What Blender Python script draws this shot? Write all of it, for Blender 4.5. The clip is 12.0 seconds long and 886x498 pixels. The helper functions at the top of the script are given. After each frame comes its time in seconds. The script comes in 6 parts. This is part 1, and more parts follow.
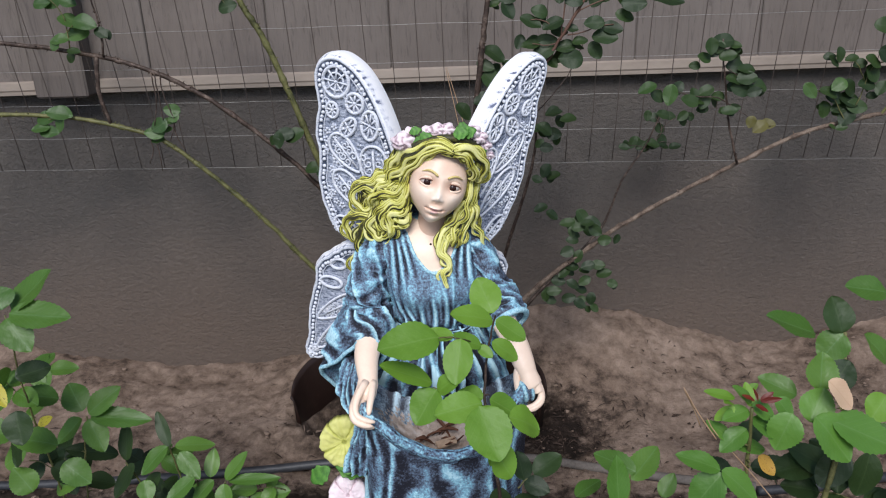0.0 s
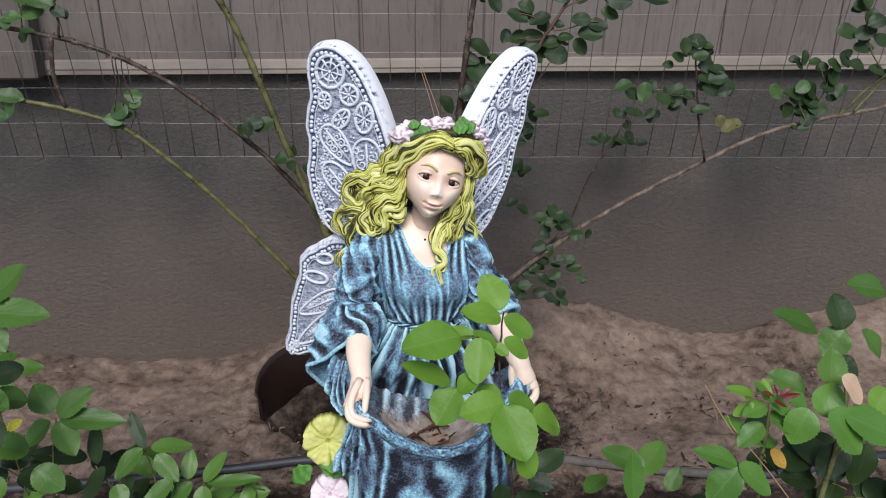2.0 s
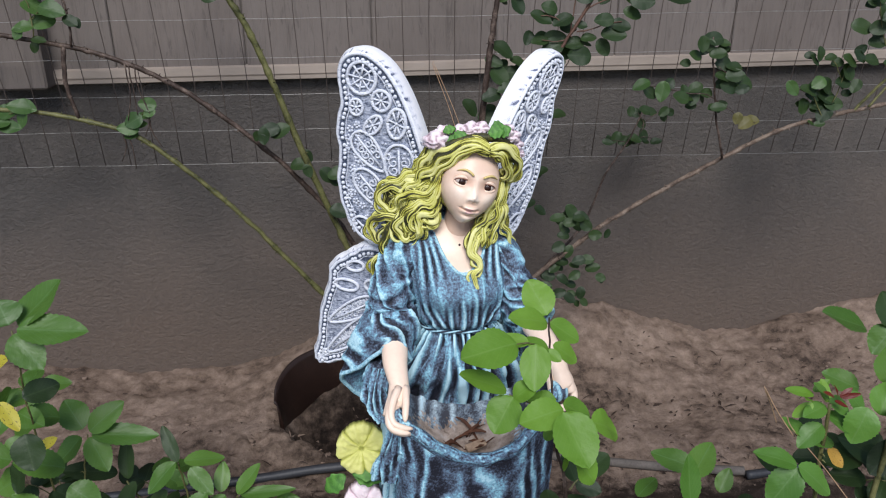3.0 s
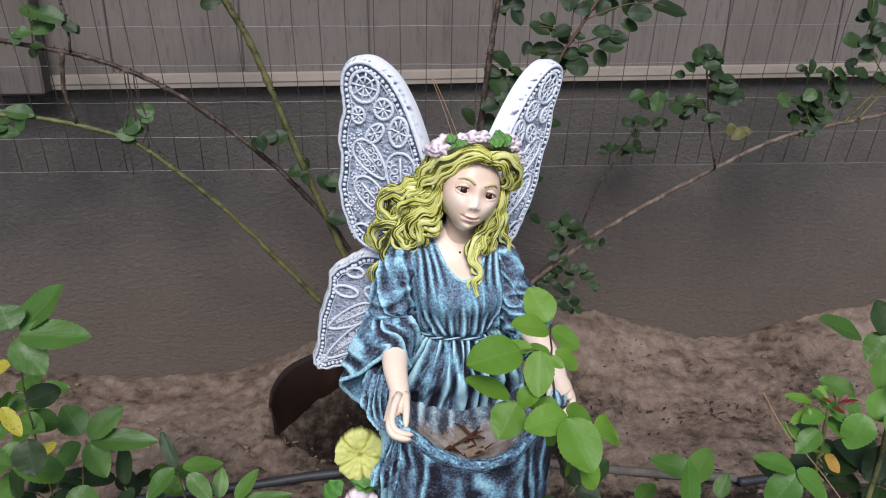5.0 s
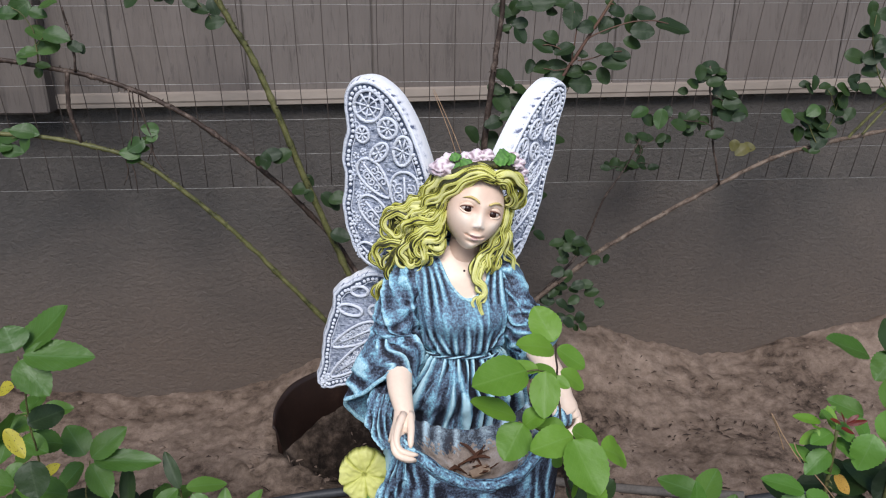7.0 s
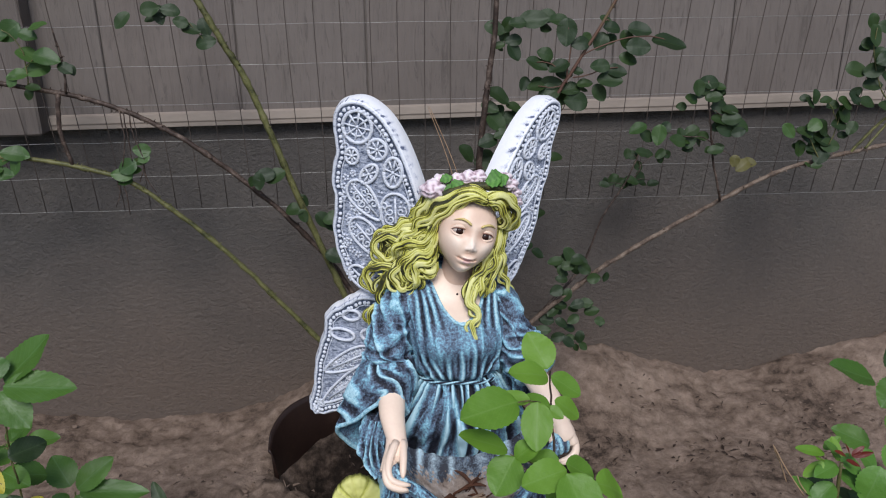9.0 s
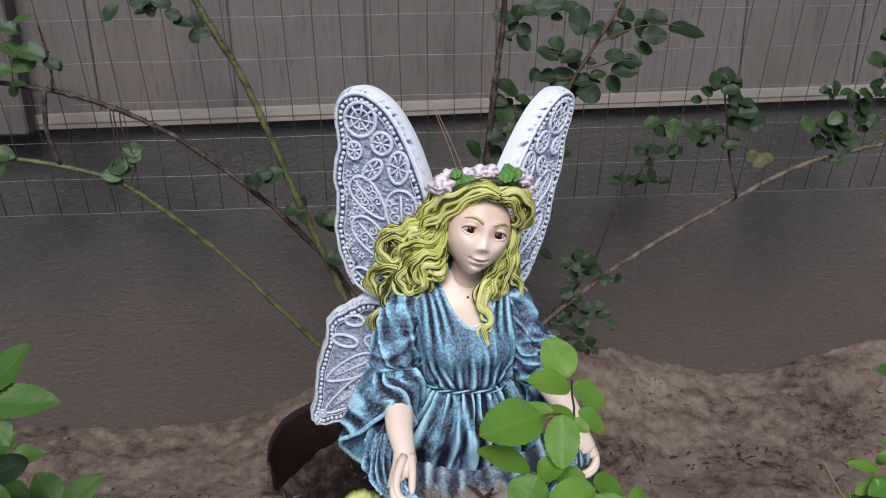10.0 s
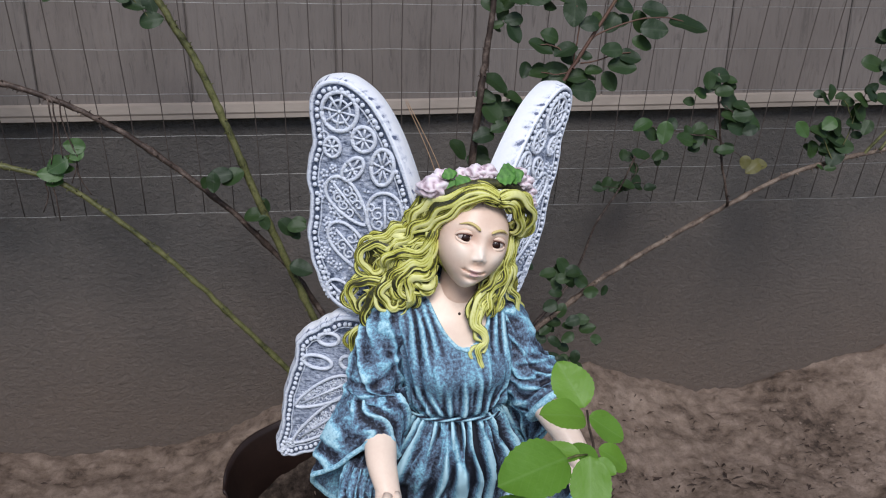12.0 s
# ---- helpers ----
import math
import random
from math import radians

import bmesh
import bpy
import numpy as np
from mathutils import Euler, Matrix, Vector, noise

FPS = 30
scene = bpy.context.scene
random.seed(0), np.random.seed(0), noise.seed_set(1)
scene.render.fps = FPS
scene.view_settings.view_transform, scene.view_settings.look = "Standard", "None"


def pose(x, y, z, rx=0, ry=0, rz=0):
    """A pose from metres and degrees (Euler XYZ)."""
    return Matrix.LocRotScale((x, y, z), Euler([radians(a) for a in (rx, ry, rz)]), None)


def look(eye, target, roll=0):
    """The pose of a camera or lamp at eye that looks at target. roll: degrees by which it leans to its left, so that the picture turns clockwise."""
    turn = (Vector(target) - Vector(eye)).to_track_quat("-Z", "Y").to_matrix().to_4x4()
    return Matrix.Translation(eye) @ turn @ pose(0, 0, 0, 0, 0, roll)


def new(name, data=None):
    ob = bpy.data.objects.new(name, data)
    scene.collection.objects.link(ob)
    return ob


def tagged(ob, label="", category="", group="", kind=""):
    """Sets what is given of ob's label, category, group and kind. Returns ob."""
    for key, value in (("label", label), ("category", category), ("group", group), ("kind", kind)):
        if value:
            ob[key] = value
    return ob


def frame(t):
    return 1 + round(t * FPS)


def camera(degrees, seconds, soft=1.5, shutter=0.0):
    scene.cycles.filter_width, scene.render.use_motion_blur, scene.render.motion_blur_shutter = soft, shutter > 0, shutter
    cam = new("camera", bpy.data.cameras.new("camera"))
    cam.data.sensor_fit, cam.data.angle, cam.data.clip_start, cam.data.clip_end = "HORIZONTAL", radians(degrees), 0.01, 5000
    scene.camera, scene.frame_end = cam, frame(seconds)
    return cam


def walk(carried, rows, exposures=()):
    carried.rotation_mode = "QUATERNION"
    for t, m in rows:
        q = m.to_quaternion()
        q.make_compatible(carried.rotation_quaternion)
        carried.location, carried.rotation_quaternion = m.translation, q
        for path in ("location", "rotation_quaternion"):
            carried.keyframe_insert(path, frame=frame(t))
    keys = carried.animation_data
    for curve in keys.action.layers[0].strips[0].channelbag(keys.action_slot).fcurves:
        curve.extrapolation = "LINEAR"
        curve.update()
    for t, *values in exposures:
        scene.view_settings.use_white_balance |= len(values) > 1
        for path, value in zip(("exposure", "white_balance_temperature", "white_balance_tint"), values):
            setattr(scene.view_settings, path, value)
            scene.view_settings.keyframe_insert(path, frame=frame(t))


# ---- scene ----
cam = camera(60.4, 12.0, soft=1.1)
PATH = [
    (0, (0.037, -0.173, 0.95), (-0.004, 1.691, 0.228), -1.9),
    (0.5, (0.038, -0.171, 0.949), (0.004, 1.694, 0.229), -1.8),
    (1, (0.033, -0.169, 0.948), (0.008, 1.695, 0.223), -1.8),
    (1.5, (0.001, -0.165, 0.952), (0.031, 1.693, 0.213), -1.0),
    (2, (-0.051, -0.157, 0.953), (0.1, 1.692, 0.205), 0.6),
    (2.5, (-0.092, -0.145, 0.958), (0.077, 1.702, 0.211), -0.1),
    (3, (-0.111, -0.143, 0.958), (0.073, 1.702, 0.208), -0.3),
    (3.2, (-0.117, -0.146, 0.952), (0.064, 1.698, 0.2), 0.1),
    (5, (-0.129, -0.15, 0.961), (0.089, 1.699, 0.23), 0.4),
    (5.5, (-0.13, -0.151, 0.96), (0.094, 1.699, 0.233), 0.6),
    (6, (-0.131, -0.148, 0.962), (0.094, 1.704, 0.241), 0.4),
    (6.5, (-0.128, -0.143, 0.962), (0.091, 1.711, 0.246), 0.2),
    (7, (-0.13, -0.146, 0.966), (0.081, 1.717, 0.269), 0.1),
    (7.5, (-0.124, -0.146, 0.972), (0.095, 1.72, 0.285), 0.1),
    (7.7, (-0.123, -0.143, 0.975), (0.098, 1.721, 0.286), -0.1),
    (9.5, (-0.108, -0.102, 0.962), (0.087, 1.777, 0.304), -0.6),
    (10, (-0.119, -0.066, 0.947), (0.087, 1.812, 0.29), -0.9),
    (10.5, (-0.139, -0.022, 0.939), (0.099, 1.86, 0.306), -0.9),
    (11, (-0.144, 0.004, 0.924), (0.13, 1.881, 0.29), -0.4),
    (11.5, (-0.144, 0.011, 0.92), (0.154, 1.881, 0.278), -0.2),
    (12, (-0.146, 0.035, 0.916), (0.184, 1.902, 0.279), 0.6),
]
walk(cam, [(t, look(eye, target, roll)) for t, eye, target, roll in PATH], [(0, 0.05, 6320, 12), (5.5, 0.03, 6290, 12), (7.5, 0.02, 6290, 12), (9.5, -0.20, 6220, 12), (10.5, -0.16, 6190, 12), (12, -0.16, 6150, 12)])

# ---- world, sun, exposure ----
world = bpy.data.worlds.new("overcast_sky")
scene.world = world
world.use_nodes = True
wn = world.node_tree
bg = wn.nodes["Background"]
sky = wn.nodes.new("ShaderNodeTexSky")
sky.sky_type, sky.sun_disc = "NISHITA", False
sky.sun_elevation, sky.sun_rotation = radians(47), radians(185)
wn.links.new(sky.outputs[0], bg.inputs[0])
bg.inputs[1].default_value = 0.125
sun = new("sun", bpy.data.lights.new("sun", "SUN"))
sun.data.energy, sun.data.angle, sun.data.color = 3.0, radians(26), (1.0, 0.975, 0.94)
sun.matrix_world = look((-0.5, -4.4, 6.0), (0, 0.8, 0.5))
scene.view_settings.exposure = 0.0


# ---- materials ----
def mat(name, rough=0.6, spec=0.4):
    m = bpy.data.materials.new(name)
    m.use_nodes = True
    b = m.node_tree.nodes["Principled BSDF"]
    b.inputs["Roughness"].default_value = rough
    b.inputs["Specular IOR Level"].default_value = spec
    return m, m.node_tree, b


def node(nt, kind, **kw):
    n = nt.nodes.new(kind)
    for k, v in kw.items():
        n.inputs[k.replace("_", " ")].default_value = v
    return n


def ramp(nt, fac, stops):
    r = nt.nodes.new("ShaderNodeValToRGB")
    e = r.color_ramp.elements
    while len(e) < len(stops):
        e.new(0.5)
    for el, (p, c) in zip(e, stops):
        el.position, el.color = p, (*c, 1)
    nt.links.new(fac, r.inputs[0])
    return r.outputs[0]


def mix(nt, fac, a, b, mode="MIX"):
    n = nt.nodes.new("ShaderNodeMix")
    n.data_type, n.blend_type = "RGBA", mode
    for sock, v in ((n.inputs[0], fac), (n.inputs[6], a), (n.inputs[7], b)):
        if isinstance(v, (int, float)):
            sock.default_value = v
        elif isinstance(v, tuple):
            sock.default_value = (*v, 1)
        else:
            nt.links.new(v, sock)
    return n.outputs[2]


def calc(nt, op, a, b=0.0, c=0.0):
    n = nt.nodes.new("ShaderNodeMath")
    n.operation = op
    for sock, v in zip(n.inputs, (a, b, c)):
        if isinstance(v, (int, float)):
            sock.default_value = v
        else:
            nt.links.new(v, sock)
    return n.outputs[0]


def coords(nt, out="Object", scale=(1, 1, 1)):
    t = nt.nodes.new("ShaderNodeTexCoord")
    mp = nt.nodes.new("ShaderNodeMapping")
    mp.inputs["Scale"].default_value = scale
    nt.links.new(t.outputs[out], mp.inputs[0])
    return mp.outputs[0]


def noise_of(nt, vec, scale, detail=5.0, rough=0.6, warp=0.0):
    n = node(nt, "ShaderNodeTexNoise", Scale=scale, Detail=detail, Roughness=rough, Distortion=warp)
    nt.links.new(vec, n.inputs["Vector"])
    return n.outputs["Fac"]


def bump(nt, b, height, strength=0.4, dist=0.002):
    n = node(nt, "ShaderNodeBump", Strength=strength, Distance=dist)
    nt.links.new(height, n.inputs["Height"])
    nt.links.new(n.outputs[0], b.inputs["Normal"])


def blotchy(name, stops, scale, fine, rough=0.8, bump_s=0.4, bump_d=0.002, stretch=(1, 1, 1), spec=0.3):
    """A matt surface whose colour drifts at two scales, with a fine relief."""
    m, nt, b = mat(name, rough, spec)
    v = coords(nt, "Object", stretch)
    big, small = noise_of(nt, v, scale, 4), noise_of(nt, v, fine, 6, 0.65)
    f = calc(nt, "ADD", calc(nt, "MULTIPLY", big, 0.6), calc(nt, "MULTIPLY", small, 0.4))
    nt.links.new(ramp(nt, f, stops), b.inputs["Base Color"])
    bump(nt, b, small, bump_s, bump_d)
    return m


def stucco_material():
    m, nt, b = mat("grey_stucco", 0.9, 0.2)
    v = coords(nt)
    big = noise_of(nt, v, 2.6, 4, 0.6, 0.4)
    trowel = noise_of(nt, coords(nt, "Object", (80, 80, 104)), 1.0, 5, 0.72, 0.4)
    grain = noise_of(nt, v, 420, 4, 0.7)
    col = ramp(nt, big, [(0.3, (0.083, 0.076, 0.070)), (0.52, (0.120, 0.107, 0.096)), (0.72, (0.166, 0.141, 0.122))])
    # dust and splashed soil along the foot of the wall, toned to imitate a light gradient too
    sep = nt.nodes.new("ShaderNodeSeparateXYZ")
    nt.links.new(v, sep.inputs[0])
    h = calc(nt, "ADD", sep.outputs[2], calc(nt, "MULTIPLY", big, -0.30))
    foot = nt.nodes.new("ShaderNodeMapRange")
    foot.inputs["From Min"].default_value, foot.inputs["From Max"].default_value = 0.34, -0.06
    nt.links.new(h, foot.inputs[0])
    col = mix(nt, calc(nt, "MULTIPLY", foot.outputs[0], 0.85), col, (0.150, 0.110, 0.085))
    col = mix(nt, calc(nt, "MULTIPLY", grain, 0.35), col, (0.09, 0.082, 0.078))
    # relief shading put into the colour: trowel pits darker, ridges paler
    col = mix(nt, calc(nt, "MULTIPLY", ramp(nt, trowel, [(0.36, (1, 1, 1)), (0.52, (0, 0, 0))]), 0.20), col, (0.050, 0.050, 0.047))
    col = mix(nt, calc(nt, "MULTIPLY", ramp(nt, trowel, [(0.55, (0, 0, 0)), (0.72, (1, 1, 1))]), 0.17), col, (0.22, 0.20, 0.19))
    nt.links.new(col, b.inputs["Base Color"])
    n = node(nt, "ShaderNodeBump", Strength=1.0, Distance=0.0062)
    n2 = node(nt, "ShaderNodeBump", Strength=0.8, Distance=0.002)
    nt.links.new(trowel, n.inputs["Height"])
    nt.links.new(grain, n2.inputs["Height"])
    nt.links.new(n.outputs[0], n2.inputs["Normal"])
    nt.links.new(n2.outputs[0], b.inputs["Normal"])
    return m


def siding_material(name="weathered_painted_plywood", k=0.95):
    m, nt, b = mat(name, 0.85, 0.25)
    info = nt.nodes.new("ShaderNodeObjectInfo")
    v = coords(nt)
    off = nt.nodes.new("ShaderNodeVectorMath")
    off.operation = "ADD"
    comb = nt.nodes.new("ShaderNodeCombineXYZ")
    nt.links.new(calc(nt, "MULTIPLY", info.outputs["Random"], 9.0), comb.inputs[2])
    nt.links.new(v, off.inputs[0])
    nt.links.new(comb.outputs[0], off.inputs[1])
    st = nt.nodes.new("ShaderNodeMapping")
    st.inputs["Scale"].default_value = (1, 1, 0.12)
    nt.links.new(off.outputs[0], st.inputs[0])
    grain = noise_of(nt, st.outputs[0], 95, 6, 0.7, 1.2)
    wave = node(nt, "ShaderNodeTexWave", Scale=16.0, Distortion=7.0, Detail=3.0)
    wave.inputs["Detail Scale"].default_value = 1.2
    st2 = nt.nodes.new("ShaderNodeMapping")
    st2.inputs["Scale"].default_value = (1, 1, 0.22)
    nt.links.new(off.outputs[0], st2.inputs[0])
    nt.links.new(st2.outputs[0], wave.inputs["Vector"])
    big = noise_of(nt, off.outputs[0], 3.5, 4)
    col = ramp(nt, big, [(0.3, (0.150 * k, 0.125 * k, 0.110 * k)), (0.55, (0.192 * k, 0.162 * k, 0.144 * k)), (0.75, (0.225 * k, 0.192 * k, 0.172 * k))])
    col = mix(nt, calc(nt, "MULTIPLY", info.outputs["Random"], 0.35), col, (0.155, 0.138, 0.125))
    crack = ramp(nt, grain, [(0.34, (1, 1, 1)), (0.46, (0, 0, 0))])
    col = mix(nt, calc(nt, "MULTIPLY", crack, 0.55), col, (0.085, 0.072, 0.064))
    nt.links.new(col, b.inputs["Base Color"])
    hgt = calc(nt, "ADD", calc(nt, "MULTIPLY", grain, 0.7), calc(nt, "MULTIPLY", wave.outputs[1], 0.3))
    bump(nt, b, hgt, 0.9, 0.0035)
    return m


def soil_material():
    m, nt, b = mat("sandy_brown_soil", 0.95, 0.15)
    v = coords(nt)
    big, mid, fine = noise_of(nt, v, 5, 5, 0.6, 0.5), noise_of(nt, v, 34, 6, 0.7), noise_of(nt, v, 300, 5, 0.75)
    dry = ramp(nt, calc(nt, "ADD", calc(nt, "MULTIPLY", big, 0.5), calc(nt, "MULTIPLY", mid, 0.5)),
               [(0.38, (0.060, 0.043, 0.033)), (0.45, (0.158, 0.113, 0.085)), (0.53, (0.240, 0.176, 0.135)), (0.64, (0.340, 0.256, 0.200))])
    humus_shade = ramp(nt, mid, [(0.35, (0.012, 0.009, 0.007)), (0.55, (0.026, 0.018, 0.014)), (0.75, (0.062, 0.044, 0.034))])
    geo = nt.nodes.new("ShaderNodeTexCoord")
    total = None
    # dark humus, shade painted inside the planter ring, darker soil at the statue's foot
    for x, y, depth, r in ((0.205, 1.145, 0.04, 0.120), (-0.055, 1.23, -0.07, 0.27), (0.02, 0.72, 0.04, 0.25)):
        d = nt.nodes.new("ShaderNodeVectorMath")
        d.operation = "DISTANCE"
        nt.links.new(geo.outputs["Object"], d.inputs[0])
        d.inputs[1].default_value = (x, y, depth)
        k = nt.nodes.new("ShaderNodeMapRange")
        k.inputs["From Min"].default_value, k.inputs["From Max"].default_value = r * 1.25, r * 0.6
        nt.links.new(calc(nt, "ADD", d.outputs["Value"], calc(nt, "MULTIPLY_ADD", mid, 0.22, -0.11)), k.inputs[0])
        total = k.outputs[0] if total is None else calc(nt, "MAXIMUM", total, k.outputs[0])
    sep = nt.nodes.new("ShaderNodeSeparateXYZ")
    nt.links.new(v, sep.inputs[0])
    mulch = nt.nodes.new("ShaderNodeMapRange")
    mulch.inputs["From Min"].default_value, mulch.inputs["From Max"].default_value = 0.995, 0.945
    nt.links.new(calc(nt, "ADD", calc(nt, "MULTIPLY_ADD", sep.outputs[0], 0.05, sep.outputs[1]), calc(nt, "MULTIPLY_ADD", mid, 0.16, -0.08)), mulch.inputs[0])
    total = calc(nt, "MAXIMUM", total, calc(nt, "MULTIPLY", mulch.outputs[0], 0.9))
    col = mix(nt, total, dry, humus_shade)
    col = mix(nt, calc(nt, "MULTIPLY", ramp(nt, fine, [(0.3, (1, 1, 1)), (0.45, (0, 0, 0))]), 0.5), col, (0.05, 0.035, 0.027))
    nt.links.new(col, b.inputs["Base Color"])
    n = node(nt, "ShaderNodeBump", Strength=0.8, Distance=0.008)
    n2 = node(nt, "ShaderNodeBump", Strength=0.9, Distance=0.004)
    nt.links.new(mid, n.inputs["Height"])
    nt.links.new(fine, n2.inputs["Height"])
    nt.links.new(n.outputs[0], n2.inputs["Normal"])
    nt.links.new(n2.outputs[0], b.inputs["Normal"])
    return m


def leaf_material(name, dark, light, vein, rough=0.42, spots=None):
    m, nt, b = mat(name, rough, 0.45)
    t = nt.nodes.new("ShaderNodeTexCoord")
    info = nt.nodes.new("ShaderNodeObjectInfo")
    sep = nt.nodes.new("ShaderNodeSeparateXYZ")
    nt.links.new(t.outputs["Object"], sep.inputs[0])
    ax = calc(nt, "ABSOLUTE", sep.outputs[0])
    # side veins run forward from the midrib; the midrib itself is paler
    w = calc(nt, "SINE", calc(nt, "MULTIPLY", calc(nt, "SUBTRACT", sep.outputs[1], calc(nt, "MULTIPLY", ax, 0.8)), 52.0))
    side = ramp(nt, w, [(0.80, (0, 0, 0)), (0.98, (1, 1, 1))])
    rib = nt.nodes.new("ShaderNodeMapRange")
    rib.inputs["From Min"].default_value, rib.inputs["From Max"].default_value = 0.03, 0.008
    nt.links.new(ax, rib.inputs[0])
    mott = noise_of(nt, t.outputs["Object"], 6, 4)
    f = calc(nt, "ADD", calc(nt, "MULTIPLY", info.outputs["Random"], 0.75), calc(nt, "MULTIPLY", mott, 0.35))
    col = mix(nt, f, dark, light)
    col = mix(nt, calc(nt, "MAXIMUM", calc(nt, "MULTIPLY", side, 0.13), calc(nt, "MULTIPLY", rib.outputs[0], 0.35)), col, vein)
    if spots:
        s = ramp(nt, noise_of(nt, t.outputs["Object"], 9, 2), [(0.60, (0, 0, 0)), (0.66, (1, 1, 1))])
        col = mix(nt, s, col, spots)
    nt.links.new(col, b.inputs["Base Color"])
    bump(nt, b, calc(nt, "ADD", calc(nt, "MULTIPLY", w, 0.012), mott), 0.08, 0.03)
    tr = nt.nodes.new("ShaderNodeBsdfTranslucent")
    nt.links.new(mix(nt, 0.5, col, light), tr.inputs[0])
    ms = nt.nodes.new("ShaderNodeMixShader")
    ms.inputs[0].default_value = 0.28
    out = nt.nodes["Material Output"]
    nt.links.new(b.outputs[0], ms.inputs[1])
    nt.links.new(tr.outputs[0], ms.inputs[2])
    nt.links.new(ms.outputs[0], out.inputs[0])
    return m


STUCCO, SIDING, SOIL = stucco_material(), siding_material(), soil_material()
TRIM = blotchy("beige_painted_trim", [(0.3, (0.21, 0.175, 0.145)), (0.55, (0.30, 0.25, 0.208)), (0.75, (0.36, 0.305, 0.255))], 7, 60, 0.7, 0.4, 0.001, (0.3, 1, 1))
WIRE = blotchy("dull_galvanised_wire", [(0.3, (0.15, 0.14, 0.13)), (0.6, (0.40, 0.39, 0.37))], 14, 120, 0.4, 0.2, 0.0003)
WIRE_RUST = blotchy("rusty_dark_wire", [(0.3, (0.045, 0.035, 0.030)), (0.7, (0.125, 0.098, 0.083))], 14, 120, 0.7, 0.2, 0.0003)
WIRE.node_tree.nodes["Principled BSDF"].inputs["Metallic"].default_value = 0.6
CANE_GREEN = blotchy("green_rose_cane", [(0.34, (0.016, 0.018, 0.008)), (0.46, (0.085, 0.086, 0.030)), (0.56, (0.135, 0.132, 0.050)), (0.72, (0.20, 0.185, 0.085))], 45, 260, 0.5, 0.4, 0.001)
CANE_BROWN = blotchy("brown_rose_cane", [(0.34, (0.018, 0.012, 0.009)), (0.5, (0.052, 0.034, 0.026)), (0.70, (0.20, 0.15, 0.12))], 60, 260, 0.6, 0.5, 0.001)
CANE_PALE = blotchy("pale_barky_rose_cane", [(0.34, (0.045, 0.030, 0.022)), (0.48, (0.125, 0.088, 0.066)), (0.70, (0.28, 0.22, 0.17))], 60, 260, 0.7, 0.6, 0.001)
CANE_RED = blotchy("reddish_young_cane", [(0.3, (0.075, 0.035, 0.028)), (0.55, (0.125, 0.068, 0.045)), (0.75, (0.13, 0.12, 0.05))], 20, 140, 0.5, 0.3, 0.001)
STRAW = blotchy("dry_straw", [(0.3, (0.26, 0.15, 0.085)), (0.7, (0.45, 0.31, 0.19))], 30, 200, 0.8, 0.3, 0.001)
LITTER = blotchy("dark_leaf_litter", [(0.3, (0.016, 0.010, 0.007)), (0.55, (0.045, 0.028, 0.020)), (0.75, (0.10, 0.066, 0.046))], 40, 260, 0.8, 0.4, 0.001)
DEAD = blotchy("dead_brown_leaf", [(0.3, (0.045, 0.018, 0.010)), (0.55, (0.11, 0.045, 0.024)), (0.75, (0.20, 0.095, 0.05))], 40, 260, 0.7, 0.4, 0.001)
CHIP = blotchy("pale_wood_chip", [(0.3, (0.22, 0.14, 0.09)), (0.7, (0.46, 0.34, 0.24))], 60, 300, 0.85, 0.5, 0.001)
HOSE = blotchy("black_drip_hose", [(0.3, (0.012, 0.013, 0.016)), (0.7, (0.05, 0.052, 0.058))], 18, 200, 0.5, 0.2, 0.0005, spec=0.4)
HOSE_GREY = blotchy("dusty_grey_hose", [(0.3, (0.06, 0.052, 0.046)), (0.7, (0.19, 0.165, 0.145))], 18, 200, 0.8, 0.2, 0.0005)
POT = blotchy("dark_brown_plastic", [(0.3, (0.010, 0.005, 0.004)), (0.55, (0.022, 0.011, 0.008)), (0.75, (0.060, 0.033, 0.024))], 9, 90, 0.42, 0.2, 0.001, spec=0.45)
PEBBLE = blotchy("soil_crumbs", [(0.3, (0.10, 0.068, 0.05)), (0.7, (0.27, 0.20, 0.155))], 30, 220, 0.95, 0.6, 0.002)
LEAF_FRONT = leaf_material("fresh_rose_leaf", (0.098, 0.225, 0.020), (0.185, 0.350, 0.036), (0.20, 0.34, 0.08), 0.5)
LEAF_BED = leaf_material("bed_rose_leaf", (0.055, 0.150, 0.020), (0.125, 0.275, 0.040), (0.16, 0.28, 0.09), 0.45)
LEAF_MID = leaf_material("green_rose_leaf", (0.042, 0.112, 0.016), (0.112, 0.225, 0.034), (0.14, 0.26, 0.10))
# dark leaf green, deepened further to hold the shade among the leaves
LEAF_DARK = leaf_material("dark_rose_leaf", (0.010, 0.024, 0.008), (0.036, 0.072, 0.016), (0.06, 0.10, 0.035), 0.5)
LEAF_CLIMB = leaf_material("climbing_rose_leaf", (0.024, 0.066, 0.014), (0.075, 0.150, 0.034), (0.12, 0.19, 0.07), 0.45)
LEAF_OLIVE = leaf_material("olive_rose_leaf", (0.075, 0.072, 0.016), (0.14, 0.125, 0.030), (0.16, 0.14, 0.06), 0.5)
LEAF_YELLOW = leaf_material("yellowing_rose_leaf", (0.42, 0.36, 0.03), (0.55, 0.48, 0.05), (0.36, 0.38, 0.06), 0.5, (0.10, 0.07, 0.03))
LEAF_ORANGE = leaf_material("withered_orange_leaf", (0.42, 0.22, 0.03), (0.55, 0.33, 0.06), (0.34, 0.2, 0.05), 0.6, (0.2, 0.08, 0.03))
